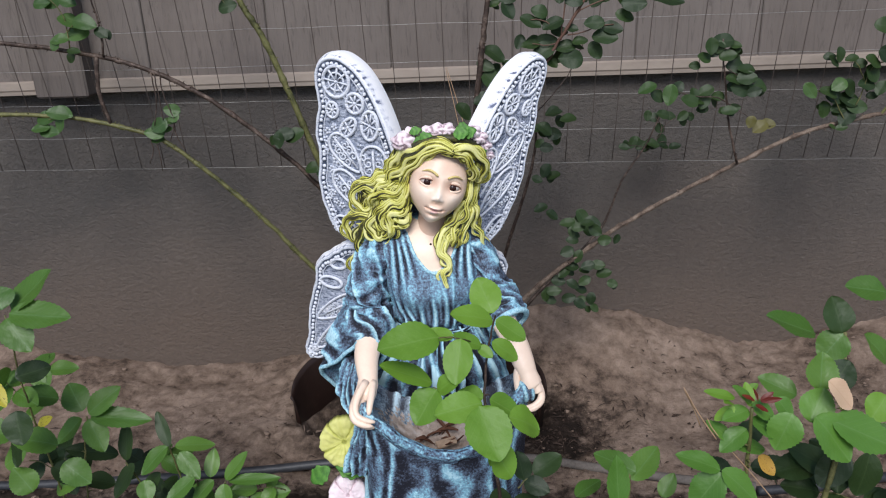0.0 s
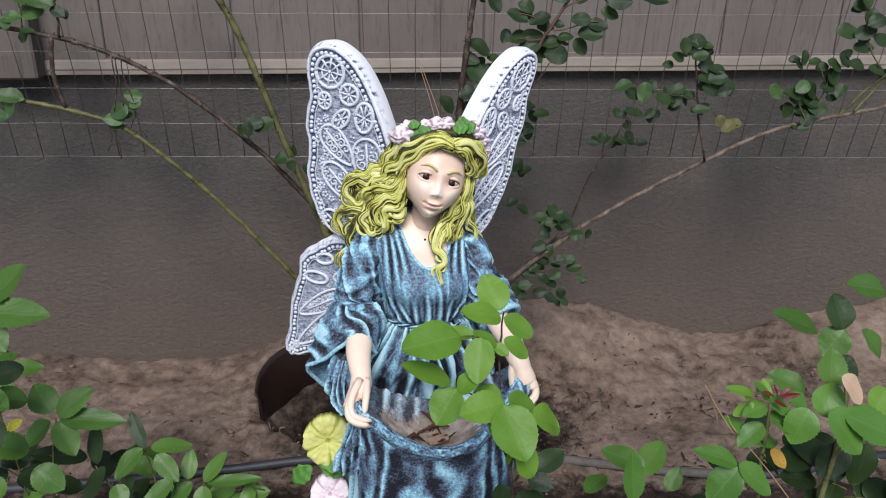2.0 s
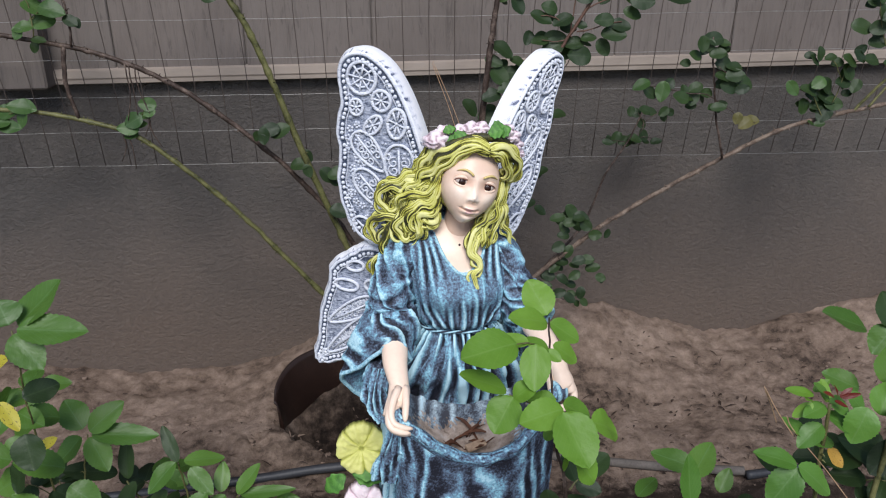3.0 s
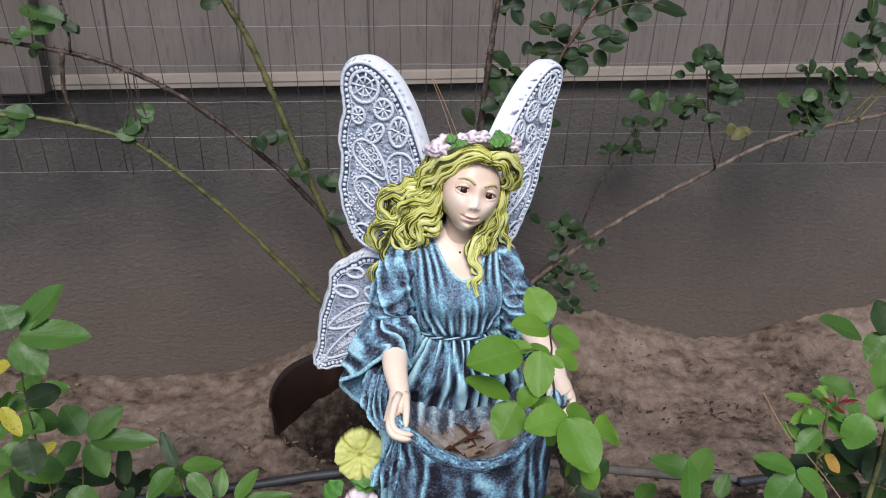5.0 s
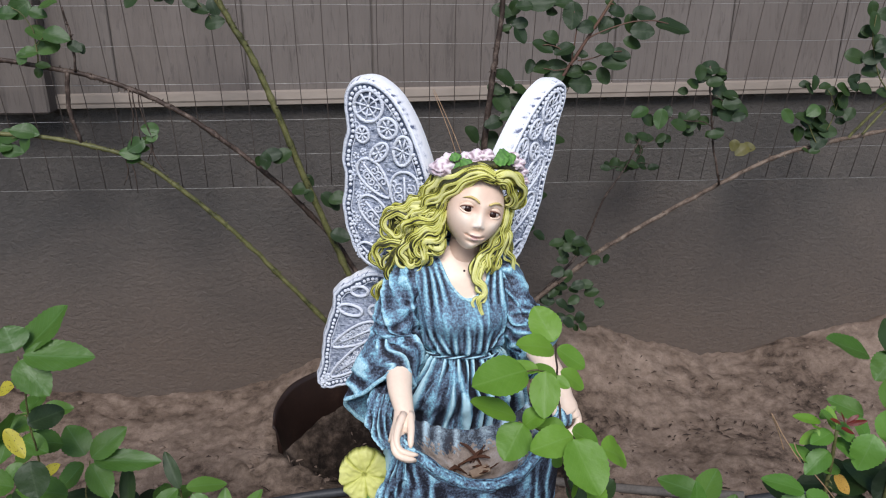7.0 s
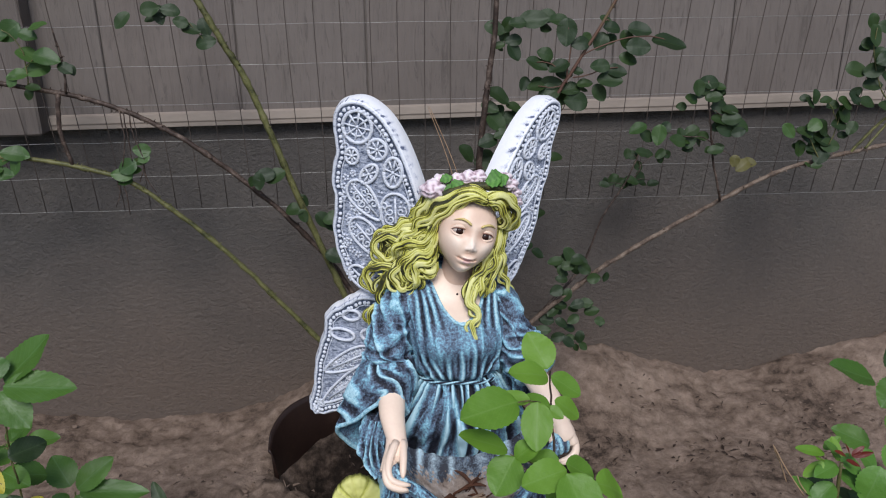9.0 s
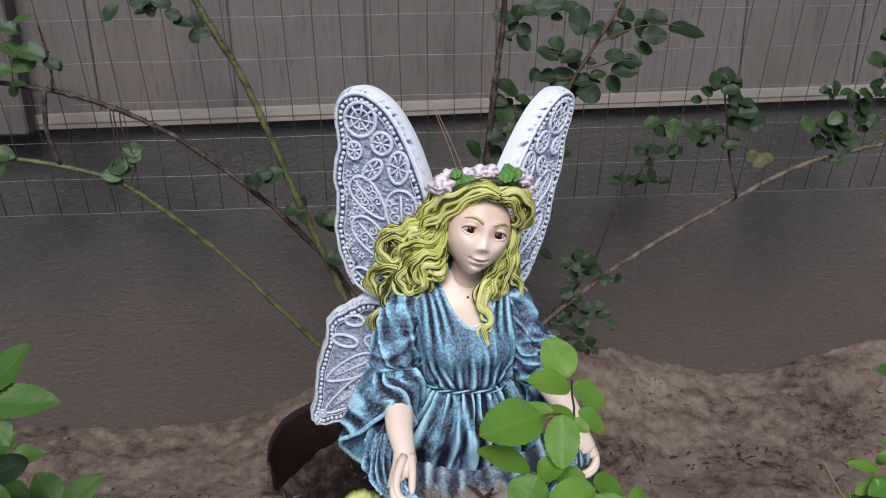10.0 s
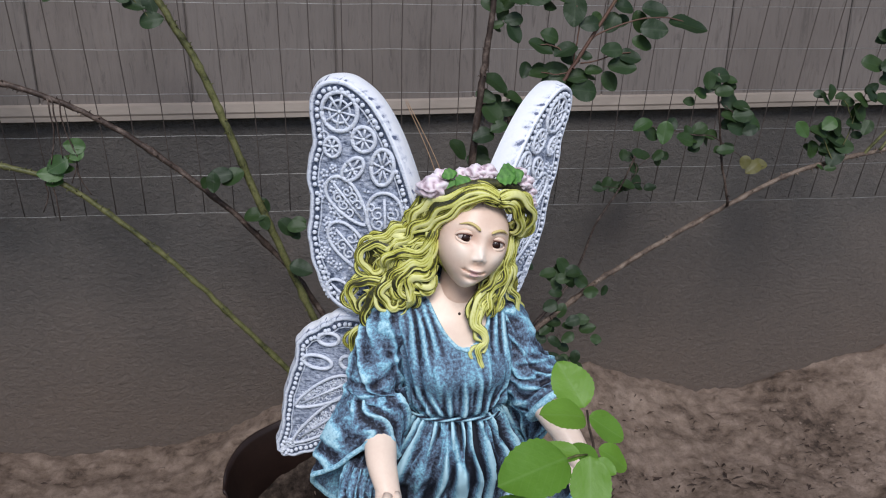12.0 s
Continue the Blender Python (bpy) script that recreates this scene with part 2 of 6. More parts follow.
LEAF_RED = leaf_material("young_red_leaf", (0.12, 0.015, 0.010), (0.2, 0.03, 0.016), (0.25, 0.07, 0.04), 0.4)
PETAL = leaf_material("dried_cream_petal", (0.62, 0.40, 0.26), (0.72, 0.52, 0.36), (0.52, 0.30, 0.18), 0.7)


# ---- mesh helpers ----
class Soup:
    """Collects vertices, faces, material slots and a relief value for one mesh."""

    def __init__(self):
        self.v, self.f, self.m, self.w, self.n = [], [], [], [], 0

    def add(self, verts, faces, slot=0, wash_shade=0.5):
        verts = np.asarray(verts, float).reshape(-1, 3)
        self.v.append(verts)
        self.f += [tuple(i + self.n for i in f) for f in faces]
        self.m += list(slot) if hasattr(slot, "__len__") else [slot] * len(faces)
        self.w.append(np.full(len(verts), wash_shade, float) if np.isscalar(wash_shade) else np.asarray(wash_shade, float).reshape(-1))
        self.n += len(verts)

    def grid(self, P, slot=0, wash_shade=0.5, wrap=True, caps=(False, False)):
        """P: rows x columns x 3; wrap joins the last column to the first. slot may be a rows x columns array."""
        P = np.asarray(P, float)
        r, c = P.shape[:2]
        faces, slots = [], []
        for i in range(r - 1):
            for j in range(c if wrap else c - 1):
                k = (j + 1) % c
                faces.append((i * c + j, i * c + k, (i + 1) * c + k, (i + 1) * c + j))
                slots.append(slot if np.isscalar(slot) else int(slot[i][j]))
        if caps[0]:
            faces.append(tuple(range(c))[::-1])
            slots.append(slots[0])
        if caps[1]:
            faces.append(tuple((r - 1) * c + j for j in range(c)))
            slots.append(slots[-1])
        self.add(P, faces, slots, wash_shade)

    def mesh(self, name, mats, smooth=True, attr=False):
        me = bpy.data.meshes.new(name)
        me.from_pydata(np.concatenate(self.v).tolist(), [], self.f)
        for m in mats:
            me.materials.append(m)
        me.polygons.foreach_set("material_index", self.m)
        me.polygons.foreach_set("use_smooth", [smooth] * len(self.f))
        if attr:
            a = me.attributes.new("relief", "FLOAT", "POINT")
            a.data.foreach_set("value", np.concatenate(self.w))
        me.update()
        return me


def curve(points, n):
    """A smooth line of n points through the given ones."""
    p = np.asarray(points, float)
    q = np.concatenate([[2 * p[0] - p[1]], p, [2 * p[-1] - p[-2]]])
    out = []
    for s in np.linspace(0, len(p) - 1, n):
        i = min(int(s), len(p) - 2)
        t = s - i
        a, b, c, d = q[i:i + 4]
        out.append(0.5 * (2 * b + (c - a) * t + (2 * a - 5 * b + 4 * c - d) * t ** 2 + (3 * b - a - 3 * c + d) * t ** 3))
    return np.array(out)


def frames_along(path, up=(0.13, 0.21, 0.97)):
    t = np.gradient(path, axis=0)
    t /= np.linalg.norm(t, axis=1)[:, None] + 1e-12
    n = np.cross(t[0], up)
    if np.linalg.norm(n) < 0.1:
        n = np.cross(t[0], (1, 0, 0))
    ns = []
    for d in t:
        n = n - d * np.dot(n, d)
        n = n / (np.linalg.norm(n) + 1e-12)
        ns.append(n)
    ns = np.array(ns)
    return t, ns, np.cross(t, ns)


def tube(soup, path, rad, sides=8, slot=0, wash_shade=0.5, flat=1.0, ridge=0.0, ridges=0, twist=0.0):
    path = np.asarray(path, float)
    rad = np.broadcast_to(np.asarray(rad, float), (len(path),))
    _, n, b = frames_along(path)
    a = np.linspace(0, 2 * np.pi, sides, endpoint=False)
    k = np.cos(ridges * a[None, :] + twist * np.linspace(0, 1, len(path))[:, None]) if ridges else np.zeros((len(path), sides))
    r = rad[:, None] * (1 + ridge * k)
    P = path[:, None] + r[..., None] * (np.cos(a)[None, :, None] * n[:, None] + flat * np.sin(a)[None, :, None] * b[:, None])
    w = wash_shade if not ridges else np.clip(0.5 + 0.5 * k, 0, 1)
    soup.grid(P, slot, w, True, (True, True))


def ball(soup, c, r, slot=0, wash_shade=0.5, nu=10, nv=7, scale=(1, 1, 1), basis=None, lump=None):
    th = np.linspace(0.02, np.pi - 0.02, nv)
    ph = np.linspace(0, 2 * np.pi, nu, endpoint=False)
    d = np.stack([np.sin(th)[:, None] * np.cos(ph), np.sin(th)[:, None] * np.sin(ph), np.repeat(np.cos(th)[:, None], nu, 1)], -1)
    k = np.ones(d.shape[:2]) if lump is None else lump(d)
    P = d * k[..., None] * r * np.array(scale)
    if basis is not None:
        P = P @ np.asarray(basis)
    w = wash_shade if lump is None else np.clip(0.5 + (k - k.mean()) * 4, 0, 1)
    soup.grid(P + np.asarray(c), slot, w, True, (True, True))


def part(name, soup, mats, parent, label="", smooth=True, attr=False):
    ob = new(name, soup.mesh(name, mats, smooth, attr) if isinstance(soup, Soup) else soup)
    ob.parent = parent
    if label:
        ob["label"] = label
    return ob


def box_mesh(name, x0, x1, y0, y1, z0, z1, m, bevel=0.003):
    bm = bmesh.new()
    bmesh.ops.create_cube(bm, size=1, matrix=Matrix.Translation(((x0 + x1) / 2, (y0 + y1) / 2, (z0 + z1) / 2)) @ Matrix.Diagonal((x1 - x0, y1 - y0, z1 - z0, 1)))
    if bevel:
        bmesh.ops.bevel(bm, geom=bm.edges[:], offset=bevel, segments=1, affect="EDGES")
    me = bpy.data.meshes.new(name)
    bm.to_mesh(me)
    bm.free()
    me.materials.append(m)
    return me


def nz(x, y, z=0.0):
    return noise.noise((x, y, z))


# ---- ground ----
FOOT = ((-3, 0.06), (-1.03, 0.085), (-0.9, 0.052), (-0.69, 0.022), (-0.48, 0.022), (-0.35, 0.045), (-0.26, 0.095), (-0.1, 0.14), (0.2, 0.162),
        (0.42, 0.150), (0.56, 0.092), (0.70, 0.055), (0.82, 0.056), (0.94, 0.086), (1.18, 0.138), (1.6, 0.15), (3, 0.10))


def ground_height(x, y, fine=True):
    """The bed lies at about 3 cm and banks up unevenly against the wall."""
    foot = np.interp(x, [p[0] for p in FOOT], [p[1] for p in FOOT])
    reach = 0.30 + 0.10 * nz(x * 2.1, 3.0)
    k = min(max((y - (1.48 - reach)) / reach, 0), 1)
    z = 0.03 + (foot - 0.03) * k * k * (3 - 2 * k)
    z -= 0.14 * math.exp(-(((x + 0.055) / 0.236) ** 2 + ((y - 1.225) / 0.138) ** 2) ** 4)
    if fine and abs(x) < 2.2 and -0.2 < y < 1.6:
        z += 0.014 * nz(x * 7, y * 7) + 0.010 * nz(x * 19, y * 19, 4) + 0.005 * abs(nz(x * 38, y * 38, 9)) + 0.005 * nz(x * 70, y * 70, 2)
        heap = math.exp(-(((x + 0.30) / 0.15) ** 2 + ((y - 1.13) / 0.07) ** 2))
        z += 0.022 * heap * (1 + nz(x * 30, y * 30))
    return z


gx = np.concatenate([[-60, -25, -10, -5, -3, -2], np.arange(-1.4, 1.6, 0.0065), [2, 3, 5, 10, 25, 60]])
gy = np.concatenate([[-60, -25, -10, -4, -1.5, -0.5, 0, 0.3, 0.5, 0.65], np.arange(0.80, 1.50, 0.0065), [1.6, 3, 10, 60]])
s = Soup()
s.grid([[(x, y, ground_height(x, y)) for x in gx] for y in gy], 0, 0.5, False)
tagged(new("ground", s.mesh("ground", [SOIL])), "bare sandy brown garden soil banked against the wall", "ground", kind="structure")

# ---- house wall: stucco foot, plywood siding above a trim strip ----
WALL_Y = 1.475
wall = tagged(new("wall_north"), "grey stucco house foundation wall below brown grooved plywood siding", "wall", kind="structure")
part("foundation", box_mesh("foundation", -9, 9, WALL_Y, WALL_Y + 0.2, -0.3, 0.712, STUCCO, 0), [], wall, "rough grey stucco, dusty near the soil")
part("sheathing", box_mesh("sheathing", -9, 9, 1.461, 1.6, 0.712, 2.7, blotchy("dark_groove", [(0.3, (0.10, 0.085, 0.075)), (0.7, (0.15, 0.13, 0.115))], 20, 90), 0), [], wall)
PITCH, FIRST = 0.2543, -0.858
BOARD = box_mesh("siding_board", 0, PITCH - 0.0022, 1.456, 1.4605, 0.722, 2.7, SIDING, 0.002)
for i in range(-9, 14):
    x0 = FIRST + i * PITCH
    part("siding_board", BOARD, [], wall).location.x = x0 + 0.0022
s = Soup()
prof = [(1.47, 0.734), (1.453, 0.7285), (1.4475, 0.7265), (1.446, 0.712), (1.448, 0.7085), (1.448, 0.701), (1.473, 0.700)]
xs = np.linspace(-5, 5, 160)
s.grid([[(x, y + 0.0012 * nz(x * 3, 1), z + 0.005 * x + 0.0012 * nz(x * 2.2, 5)) for y, z in prof] for x in xs], 0, 0.5, True, (True, True))
tagged(new("trim", s.mesh("trim", [TRIM], smooth=False)), "weathered beige painted trim strip along the siding's foot", "trim", kind="structure")
tagged(new("corner_board", box_mesh("corner_board", -0.832, -0.722, 1.405, 1.4545, 0.695, 2.7, siding_material("weathered_brown_board", 0.72), 0.004)), "brown painted vertical board over the siding", "board", kind="structure")
# unseen eave, added at the wall's top; it cuts off some sky
tagged(new("eave", box_mesh("eave", -9, 9, 1.15, 1.7, 2.7, 2.8, SIDING, 0.004)), "assumed brown painted eave above the siding, out of view", "eave", kind="structure")

# ---- wire fence ----
fence = tagged(new("wire_fence"), "rusty galvanised welded wire mesh hung against the wall", "fence")
fence.location, fence.rotation_euler = (0, 1.434, 0.529), (0.20, 0, 0)
vm, hm = Soup(), Soup()
tube(vm, [(0.0015 * math.sin(k * 1.3), 0.001 * math.sin(k), k * 0.1) for k in range(15)], 0.00085, 5)
vmesh = vm.mesh("upright_wire", [WIRE_RUST])
tube(hm, [(-2.2 + k * 0.0254, 0.0018, 0.0006 * math.sin(k * 0.9)) for k in range(175)], 0.0005, 5)
hmesh = hm.mesh("cross_wire", [WIRE])
for k in range(-22, 46):
    x = -0.3421 + 0.0512 * (k - 11)
    o = part("upright_wire", vmesh, [], fence)
    o.location = (x + 0.002 * nz(k * 1.7, 0), 0.0, 0.002 - 0.012 * (x + 0.4) + 0.002 * nz(k, 7))
    o.rotation_euler = (0.004 * nz(k, 3), 0.012 * nz(k * 0.7, 8), 0)
for k in range(16):
    o = part("cross_wire", hmesh, [], fence)
    tip = 0.014 - 0.0035 * min(k, 4)
    o.location = (0.2, 0, 0.0752 * k - 0.6 * tip)
    o.rotation_euler = (0, tip, 0)


# ---- statue: one mesh, with a paint for each region ----
def paint(name, stops, rough=0.55, fine=260, mottled=0.35, bump_s=0.35, bump_d=0.0012, spec=0.35, blotch=18, scratch=0.0, broad=2.0):
    """Dry-brushed resin paint: light on what stands proud, dark where thinned paint ran into the carving, both broken
    by noise. On face and hair the relief value also holds painted shading.
    """
    m, nt, b = mat(name, rough, spec)
    v = coords(nt)
    at = nt.nodes.new("ShaderNodeAttribute")
    at.attribute_name = "relief"
    big, small = noise_of(nt, v, blotch, 5, 0.65, 0.6), noise_of(nt, v, fine, 5, 0.7)
    f = calc(nt, "ADD", at.outputs["Fac"], calc(nt, "MULTIPLY", calc(nt, "SUBTRACT", big, 0.5), mottled * broad))
    f = calc(nt, "ADD", f, calc(nt, "MULTIPLY", calc(nt, "SUBTRACT", small, 0.5), mottled * 1.9))
    if scratch:
        mp = nt.nodes.new("ShaderNodeMapping")
        mp.inputs["Rotation"].default_value = (0, 0.75, 0)
        mp.inputs["Scale"].default_value = (0.16, 1, 1)
        nt.links.new(v, mp.inputs[0])
        lines = noise_of(nt, mp.outputs[0], 420, 3, 0.6)
        f = calc(nt, "ADD", f, calc(nt, "MULTIPLY", calc(nt, "SUBTRACT", lines, 0.5), scratch))
        small = calc(nt, "ADD", small, lines)
    nt.links.new(ramp(nt, f, stops), b.inputs["Base Color"])
    bump(nt, b, small, bump_s, bump_d)
    return m


PAINTS = []
PAINTS.append(paint("painted_skin", [(0.0, (0.44, 0.24, 0.16)), (0.5, (0.74, 0.51, 0.385)), (0.8, (0.88, 0.685, 0.545)), (1.0, (0.93, 0.775, 0.65))], 0.36, 200, 0.10, 0.08, 0.0006, blotch=30))
PAINTS.append(paint("painted_hair", [(0.04, (0.034, 0.034, 0.016)), (0.20, (0.125, 0.118, 0.022)), (0.38, (0.34, 0.32, 0.036)), (0.60, (0.60, 0.59, 0.13)), (1.0, (0.77, 0.75, 0.32))], 0.5, 420, 0.30, 0.3, 0.0010, blotch=95))
PAINTS.append(paint("painted_blue_dress", [(0.20, (0.014, 0.015, 0.024)), (0.33, (0.066, 0.082, 0.122)), (0.46, (0.135, 0.200, 0.285)), (0.56, (0.185, 0.330, 0.450)), (0.64, (0.230, 0.490, 0.620)), (0.84, (0.52, 0.77, 0.86))], 0.58, 330, 0.55, 0.7, 0.0016, blotch=55, broad=0.6))
PAINTS.append(paint("painted_wing", [(0.10, (0.060, 0.078, 0.125)), (0.34, (0.31, 0.345, 0.435)), (0.55, (0.53, 0.565, 0.66)), (0.85, (0.76, 0.79, 0.86))], 0.6, 420, 0.34, 0.7, 0.0016, blotch=90, scratch=1.1))
PAINTS.append(paint("painted_wing_rim", [(0.05, (0.12, 0.14, 0.22)), (0.22, (0.62, 0.64, 0.72)), (0.5, (0.84, 0.85, 0.89)), (1.0, (0.90, 0.90, 0.92))], 0.55, 300, 0.52, 0.35, 0.0014, blotch=90))
PAINTS.append(paint("painted_pink_rose", [(0.1, (0.42, 0.30, 0.34)), (0.45, (0.82, 0.66, 0.71)), (0.9, (0.90, 0.80, 0.83))], 0.6, 220, 0.2))
PAINTS.append(paint("painted_green_leaf", [(0.1, (0.015, 0.045, 0.012)), (0.5, (0.070, 0.200, 0.030)), (0.9, (0.20, 0.42, 0.08))], 0.55, 220, 0.25))
PAINTS.append(paint("painted_yellow_pansy", [(0.05, (0.16, 0.17, 0.03)), (0.4, (0.52, 0.53, 0.12)), (0.9, (0.70, 0.69, 0.26))], 0.55, 220, 0.15))
PAINTS.append(paint("painted_eye_white", [(0.0, (0.46, 0.38, 0.34)), (1.0, (0.60, 0.52, 0.47))], 0.3, 100, 0.02))
PAINTS.append(paint("painted_eye_brown", [(0.0, (0.014, 0.006, 0.005)), (1.0, (0.040, 0.014, 0.010))], 0.2, 100, 0.02))
PAINTS.append(paint("painted_brow", [(0.0, (0.50, 0.37, 0.11)), (1.0, (0.76, 0.62, 0.27))], 0.5, 200, 0.1))
PAINTS.append(paint("painted_lips", [(0.0, (0.50, 0.28, 0.25)), (1.0, (0.72, 0.48, 0.44))], 0.35, 200, 0.05))
PAINTS.append(paint("dirty_bowl", [(0.1, (0.12, 0.085, 0.065)), (0.45, (0.30, 0.24, 0.20)), (0.85, (0.48, 0.43, 0.40))], 0.8, 240, 0.35, 0.6, 0.002))
PAINTS.append(paint("dusty_dress", [(0.2, (0.035, 0.038, 0.050)), (0.40, (0.13, 0.165, 0.205)), (0.58, (0.26, 0.32, 0.36)), (0.80, (0.45, 0.60, 0.68))], 0.75, 420, 0.5, 0.6, 0.0014, blotch=90))
PAINTS.append(paint("painted_lid_line", [(0.0, (0.16, 0.07, 0.05)), (1.0, (0.26, 0.13, 0.09))], 0.4, 100, 0.02))
SKIN, HAIR, DRESS, WING, RIM, PINK, GREEN, PANSY, WHITE, IRIS, BROW, LIP, BOWL, DUSTY, LID = range(15)


def bell(x, s):
    return np.exp(-(x / s) ** 2)


def folds(a, z, seed, n=9, drift=2.0):
    """Drapery ridges: 1 on a crest, 0 in a groove; a: across the folds, z: along them. They wander, merge and die out."""
    a, z = np.broadcast_arrays(np.asarray(a, float), np.asarray(z, float))
    out = np.zeros(a.shape)
    for i in np.ndindex(out.shape):
        p, q = a[i], z[i] * drift
        w = 2.6 * nz(p * 0.9, q, seed) + 1.1 * nz(p * 2.1, q * 2.3, seed + 2)
        k = 0.5 + 0.5 * math.sin(p * n + w * 2.2)
        gate = min(max(0.62 + 1.5 * nz(p * 1.5 + 7, q * 1.7, seed + 5), 0.12), 1.0)
        out[i] = 0.42 + (k ** 1.7 - 0.42) * gate + 0.16 * nz(p * 7, q * 11, seed + 8)
    return np.clip(out, 0, 1)


def loft(keys, n, sides, fold=None, depth=0.004):
    """Rings (centre x, y, z, radius x, radius y), smoothed; fold(angle, k) is the relief."""
    K = curve(keys, n)
    a = np.linspace(0, 2 * np.pi, sides, endpoint=False)
    kk = np.linspace(0, 1, n)[:, None]
    f = fold(a[None, :], kk) if fold is not None else np.full((n, sides), 0.5)
    d = (f - 0.5) * (depth if np.isscalar(depth) else np.asarray(depth)[:, None])
    P = np.stack([K[:, 0:1] + (K[:, 3:4] + d) * np.cos(a), K[:, 1:2] + (K[:, 4:5] + d) * np.sin(a), np.repeat(K[:, 2:3], sides, 1)], -1)
    return P, f


def basis(yaw, pitch, roll):
    """Rows: the head's right, front and up as the viewer sees it."""
    y, p, r = radians(yaw), radians(pitch), radians(roll)
    front = np.array([math.sin(y) * math.cos(p), -math.cos(y) * math.cos(p), math.sin(p)])
    right = np.array([math.cos(y), math.sin(y), 0])
    up = np.cross(front, right) * -1
    if up[2] < 0:
        up = -up
    return np.array([math.cos(r) * right - math.sin(r) * up, front, math.cos(r) * up + math.sin(r) * right])


def build_head(sp):
    B = basis(7, 9, 17)
    O = np.array([0.0124, 0.7600, 0.6755])
    nu, nv = 250, 210
    ph = np.linspace(0, 2 * np.pi, nu, endpoint=False)
    th = np.linspace(0.03, np.pi - 0.03, nv)[:, None]
    X, Y, Z = np.sin(th) * np.sin(ph), np.sin(th) * np.cos(ph), np.cos(th) * np.ones(nu)
    z = np.where(Z > 0, Z * 0.052, Z * 0.0480)
    jaw = np.clip(-z / 0.0480, 0, 1)
    x = X * 0.0362 * (1 - 0.50 * jaw ** 2.3)
    fr = np.clip(Y, 0, 1)
    y = np.where(Y > 0, fr ** 0.85 * 0.0315, Y * 0.045)
    y = y + fr * 0.0045 * jaw
    g = lambda cx, cz, sx, sz: bell(x - cx, sx) * bell(z - cz, sz)
    two = lambda cx, cz, sx, sz: g(-cx, cz, sx, sz) + g(cx, cz, sx, sz)
    d = -0.0042 * two(0.0165, 0.0040, 0.0100, 0.0066) + 0.0016 * two(0.0160, 0.0150, 0.012, 0.0045)
    up = np.clip((0.010 - z) / 0.023, 0, 1)
    bridge = np.clip((0.016 - z) / 0.006, 0, 1) * np.clip((z + 0.0190) / 0.010, 0, 1)
    d += bridge * (0.0012 + 0.0022 * up ** 1.5) * bell(x, 0.0046)
    d += 0.0046 * g(0, -0.0126, 0.0042, 0.0046) + 0.0021 * two(0.0052, -0.0146, 0.0026, 0.0028) - 0.0018 * two(0.0030, -0.0172, 0.0020, 0.0012) - 0.0014 * g(0, -0.0205, 0.006, 0.002)
    z0, z = z, z + 0.0017 - 11 * x ** 2
    d += 0.0030 * g(0, -0.0246, 0.0070, 0.0019) + 0.0040 * g(0, -0.0297, 0.0058, 0.0023) - 0.0040 * g(0, -0.0271, 0.0092, 0.0010)
    d += -0.0016 * g(0, -0.0338, 0.009, 0.0022) + 0.0036 * g(0, -0.0405, 0.0085, 0.0052)
    d += -0.0017 * two(0.0100, -0.0266, 0.0022, 0.0024) + 0.0024 * two(0.0190, -0.0125, 0.0105, 0.0095)
    y = y + d * np.clip(fr * 1.6, 0, 1)
    lips = (g(0, -0.0250, 0.0084, 0.0019) + g(0, -0.0295, 0.0070, 0.0024)) > 0.55
    z = z0
    P = np.stack([x, y, z], -1)
    # shading painted into the skin: sockets and hollows darker, raised features paler
    sp.grid(P @ B + O, np.where(lips & (fr > 0.5), LIP, SKIN), np.clip(0.62 + d * 120, 0, 1), True, (True, True))

    def place(p):
        return np.asarray(p, float) @ B + O

    for sx in (-1, 1):
        c = np.array([sx * 0.0165, 0.0205, 0.0042])
        ball(sp, place(c), 0.0090, WHITE, 0.6, 30, 22, (1.00, 0.84, 0.54), B)
        look_to = np.array([-0.10, 0.98, -0.10])
        ball(sp, place(c + look_to * np.array([0.005, 0.0053, 0.005])), 0.0050, IRIS, 0.5, 20, 14, (0.96, 0.60, 0.98), B)
        # tiny white bead that imitates the highlight on the iris
        ball(sp, place(c + np.array([-0.0006, 0.0075, 0.0014])), 0.0007, WHITE, 1.0, 8, 6, (1, 0.6, 1), B)
        qs = np.linspace(0.04, math.pi - 0.04, 16)
        for lift, out, thick, sl in ((0.0060, 0.0062, 0.0022, SKIN), (0.0042, 0.0078, 0.0008, LID), (-0.0048, 0.0062, 0.0017, SKIN)):
            arc = [c + np.array([-0.0100 * math.cos(q), out - 0.0048 * math.cos(q) ** 2, lift * math.sin(q) - 0.0004]) for q in qs]
            tube(sp, [place(q) for q in arc], [thick * (0.45 + 0.6 * math.sin(q)) for q in qs], 8, sl, 0.7)
        brow = [np.array([sx * bx, by, bz]) for bx, by, bz in ((0.0060, 0.0325, 0.0140), (0.0120, 0.0318, 0.0176), (0.0190, 0.0290, 0.0188), (0.0265, 0.0236, 0.0158))]
        tube(sp, [place(q) for q in curve(brow, 14)], [0.0007] + [0.0015] * 8 + [0.0013, 0.0011, 0.0008, 0.0006, 0.0003], 7, BROW, 0.6)
    return place, B


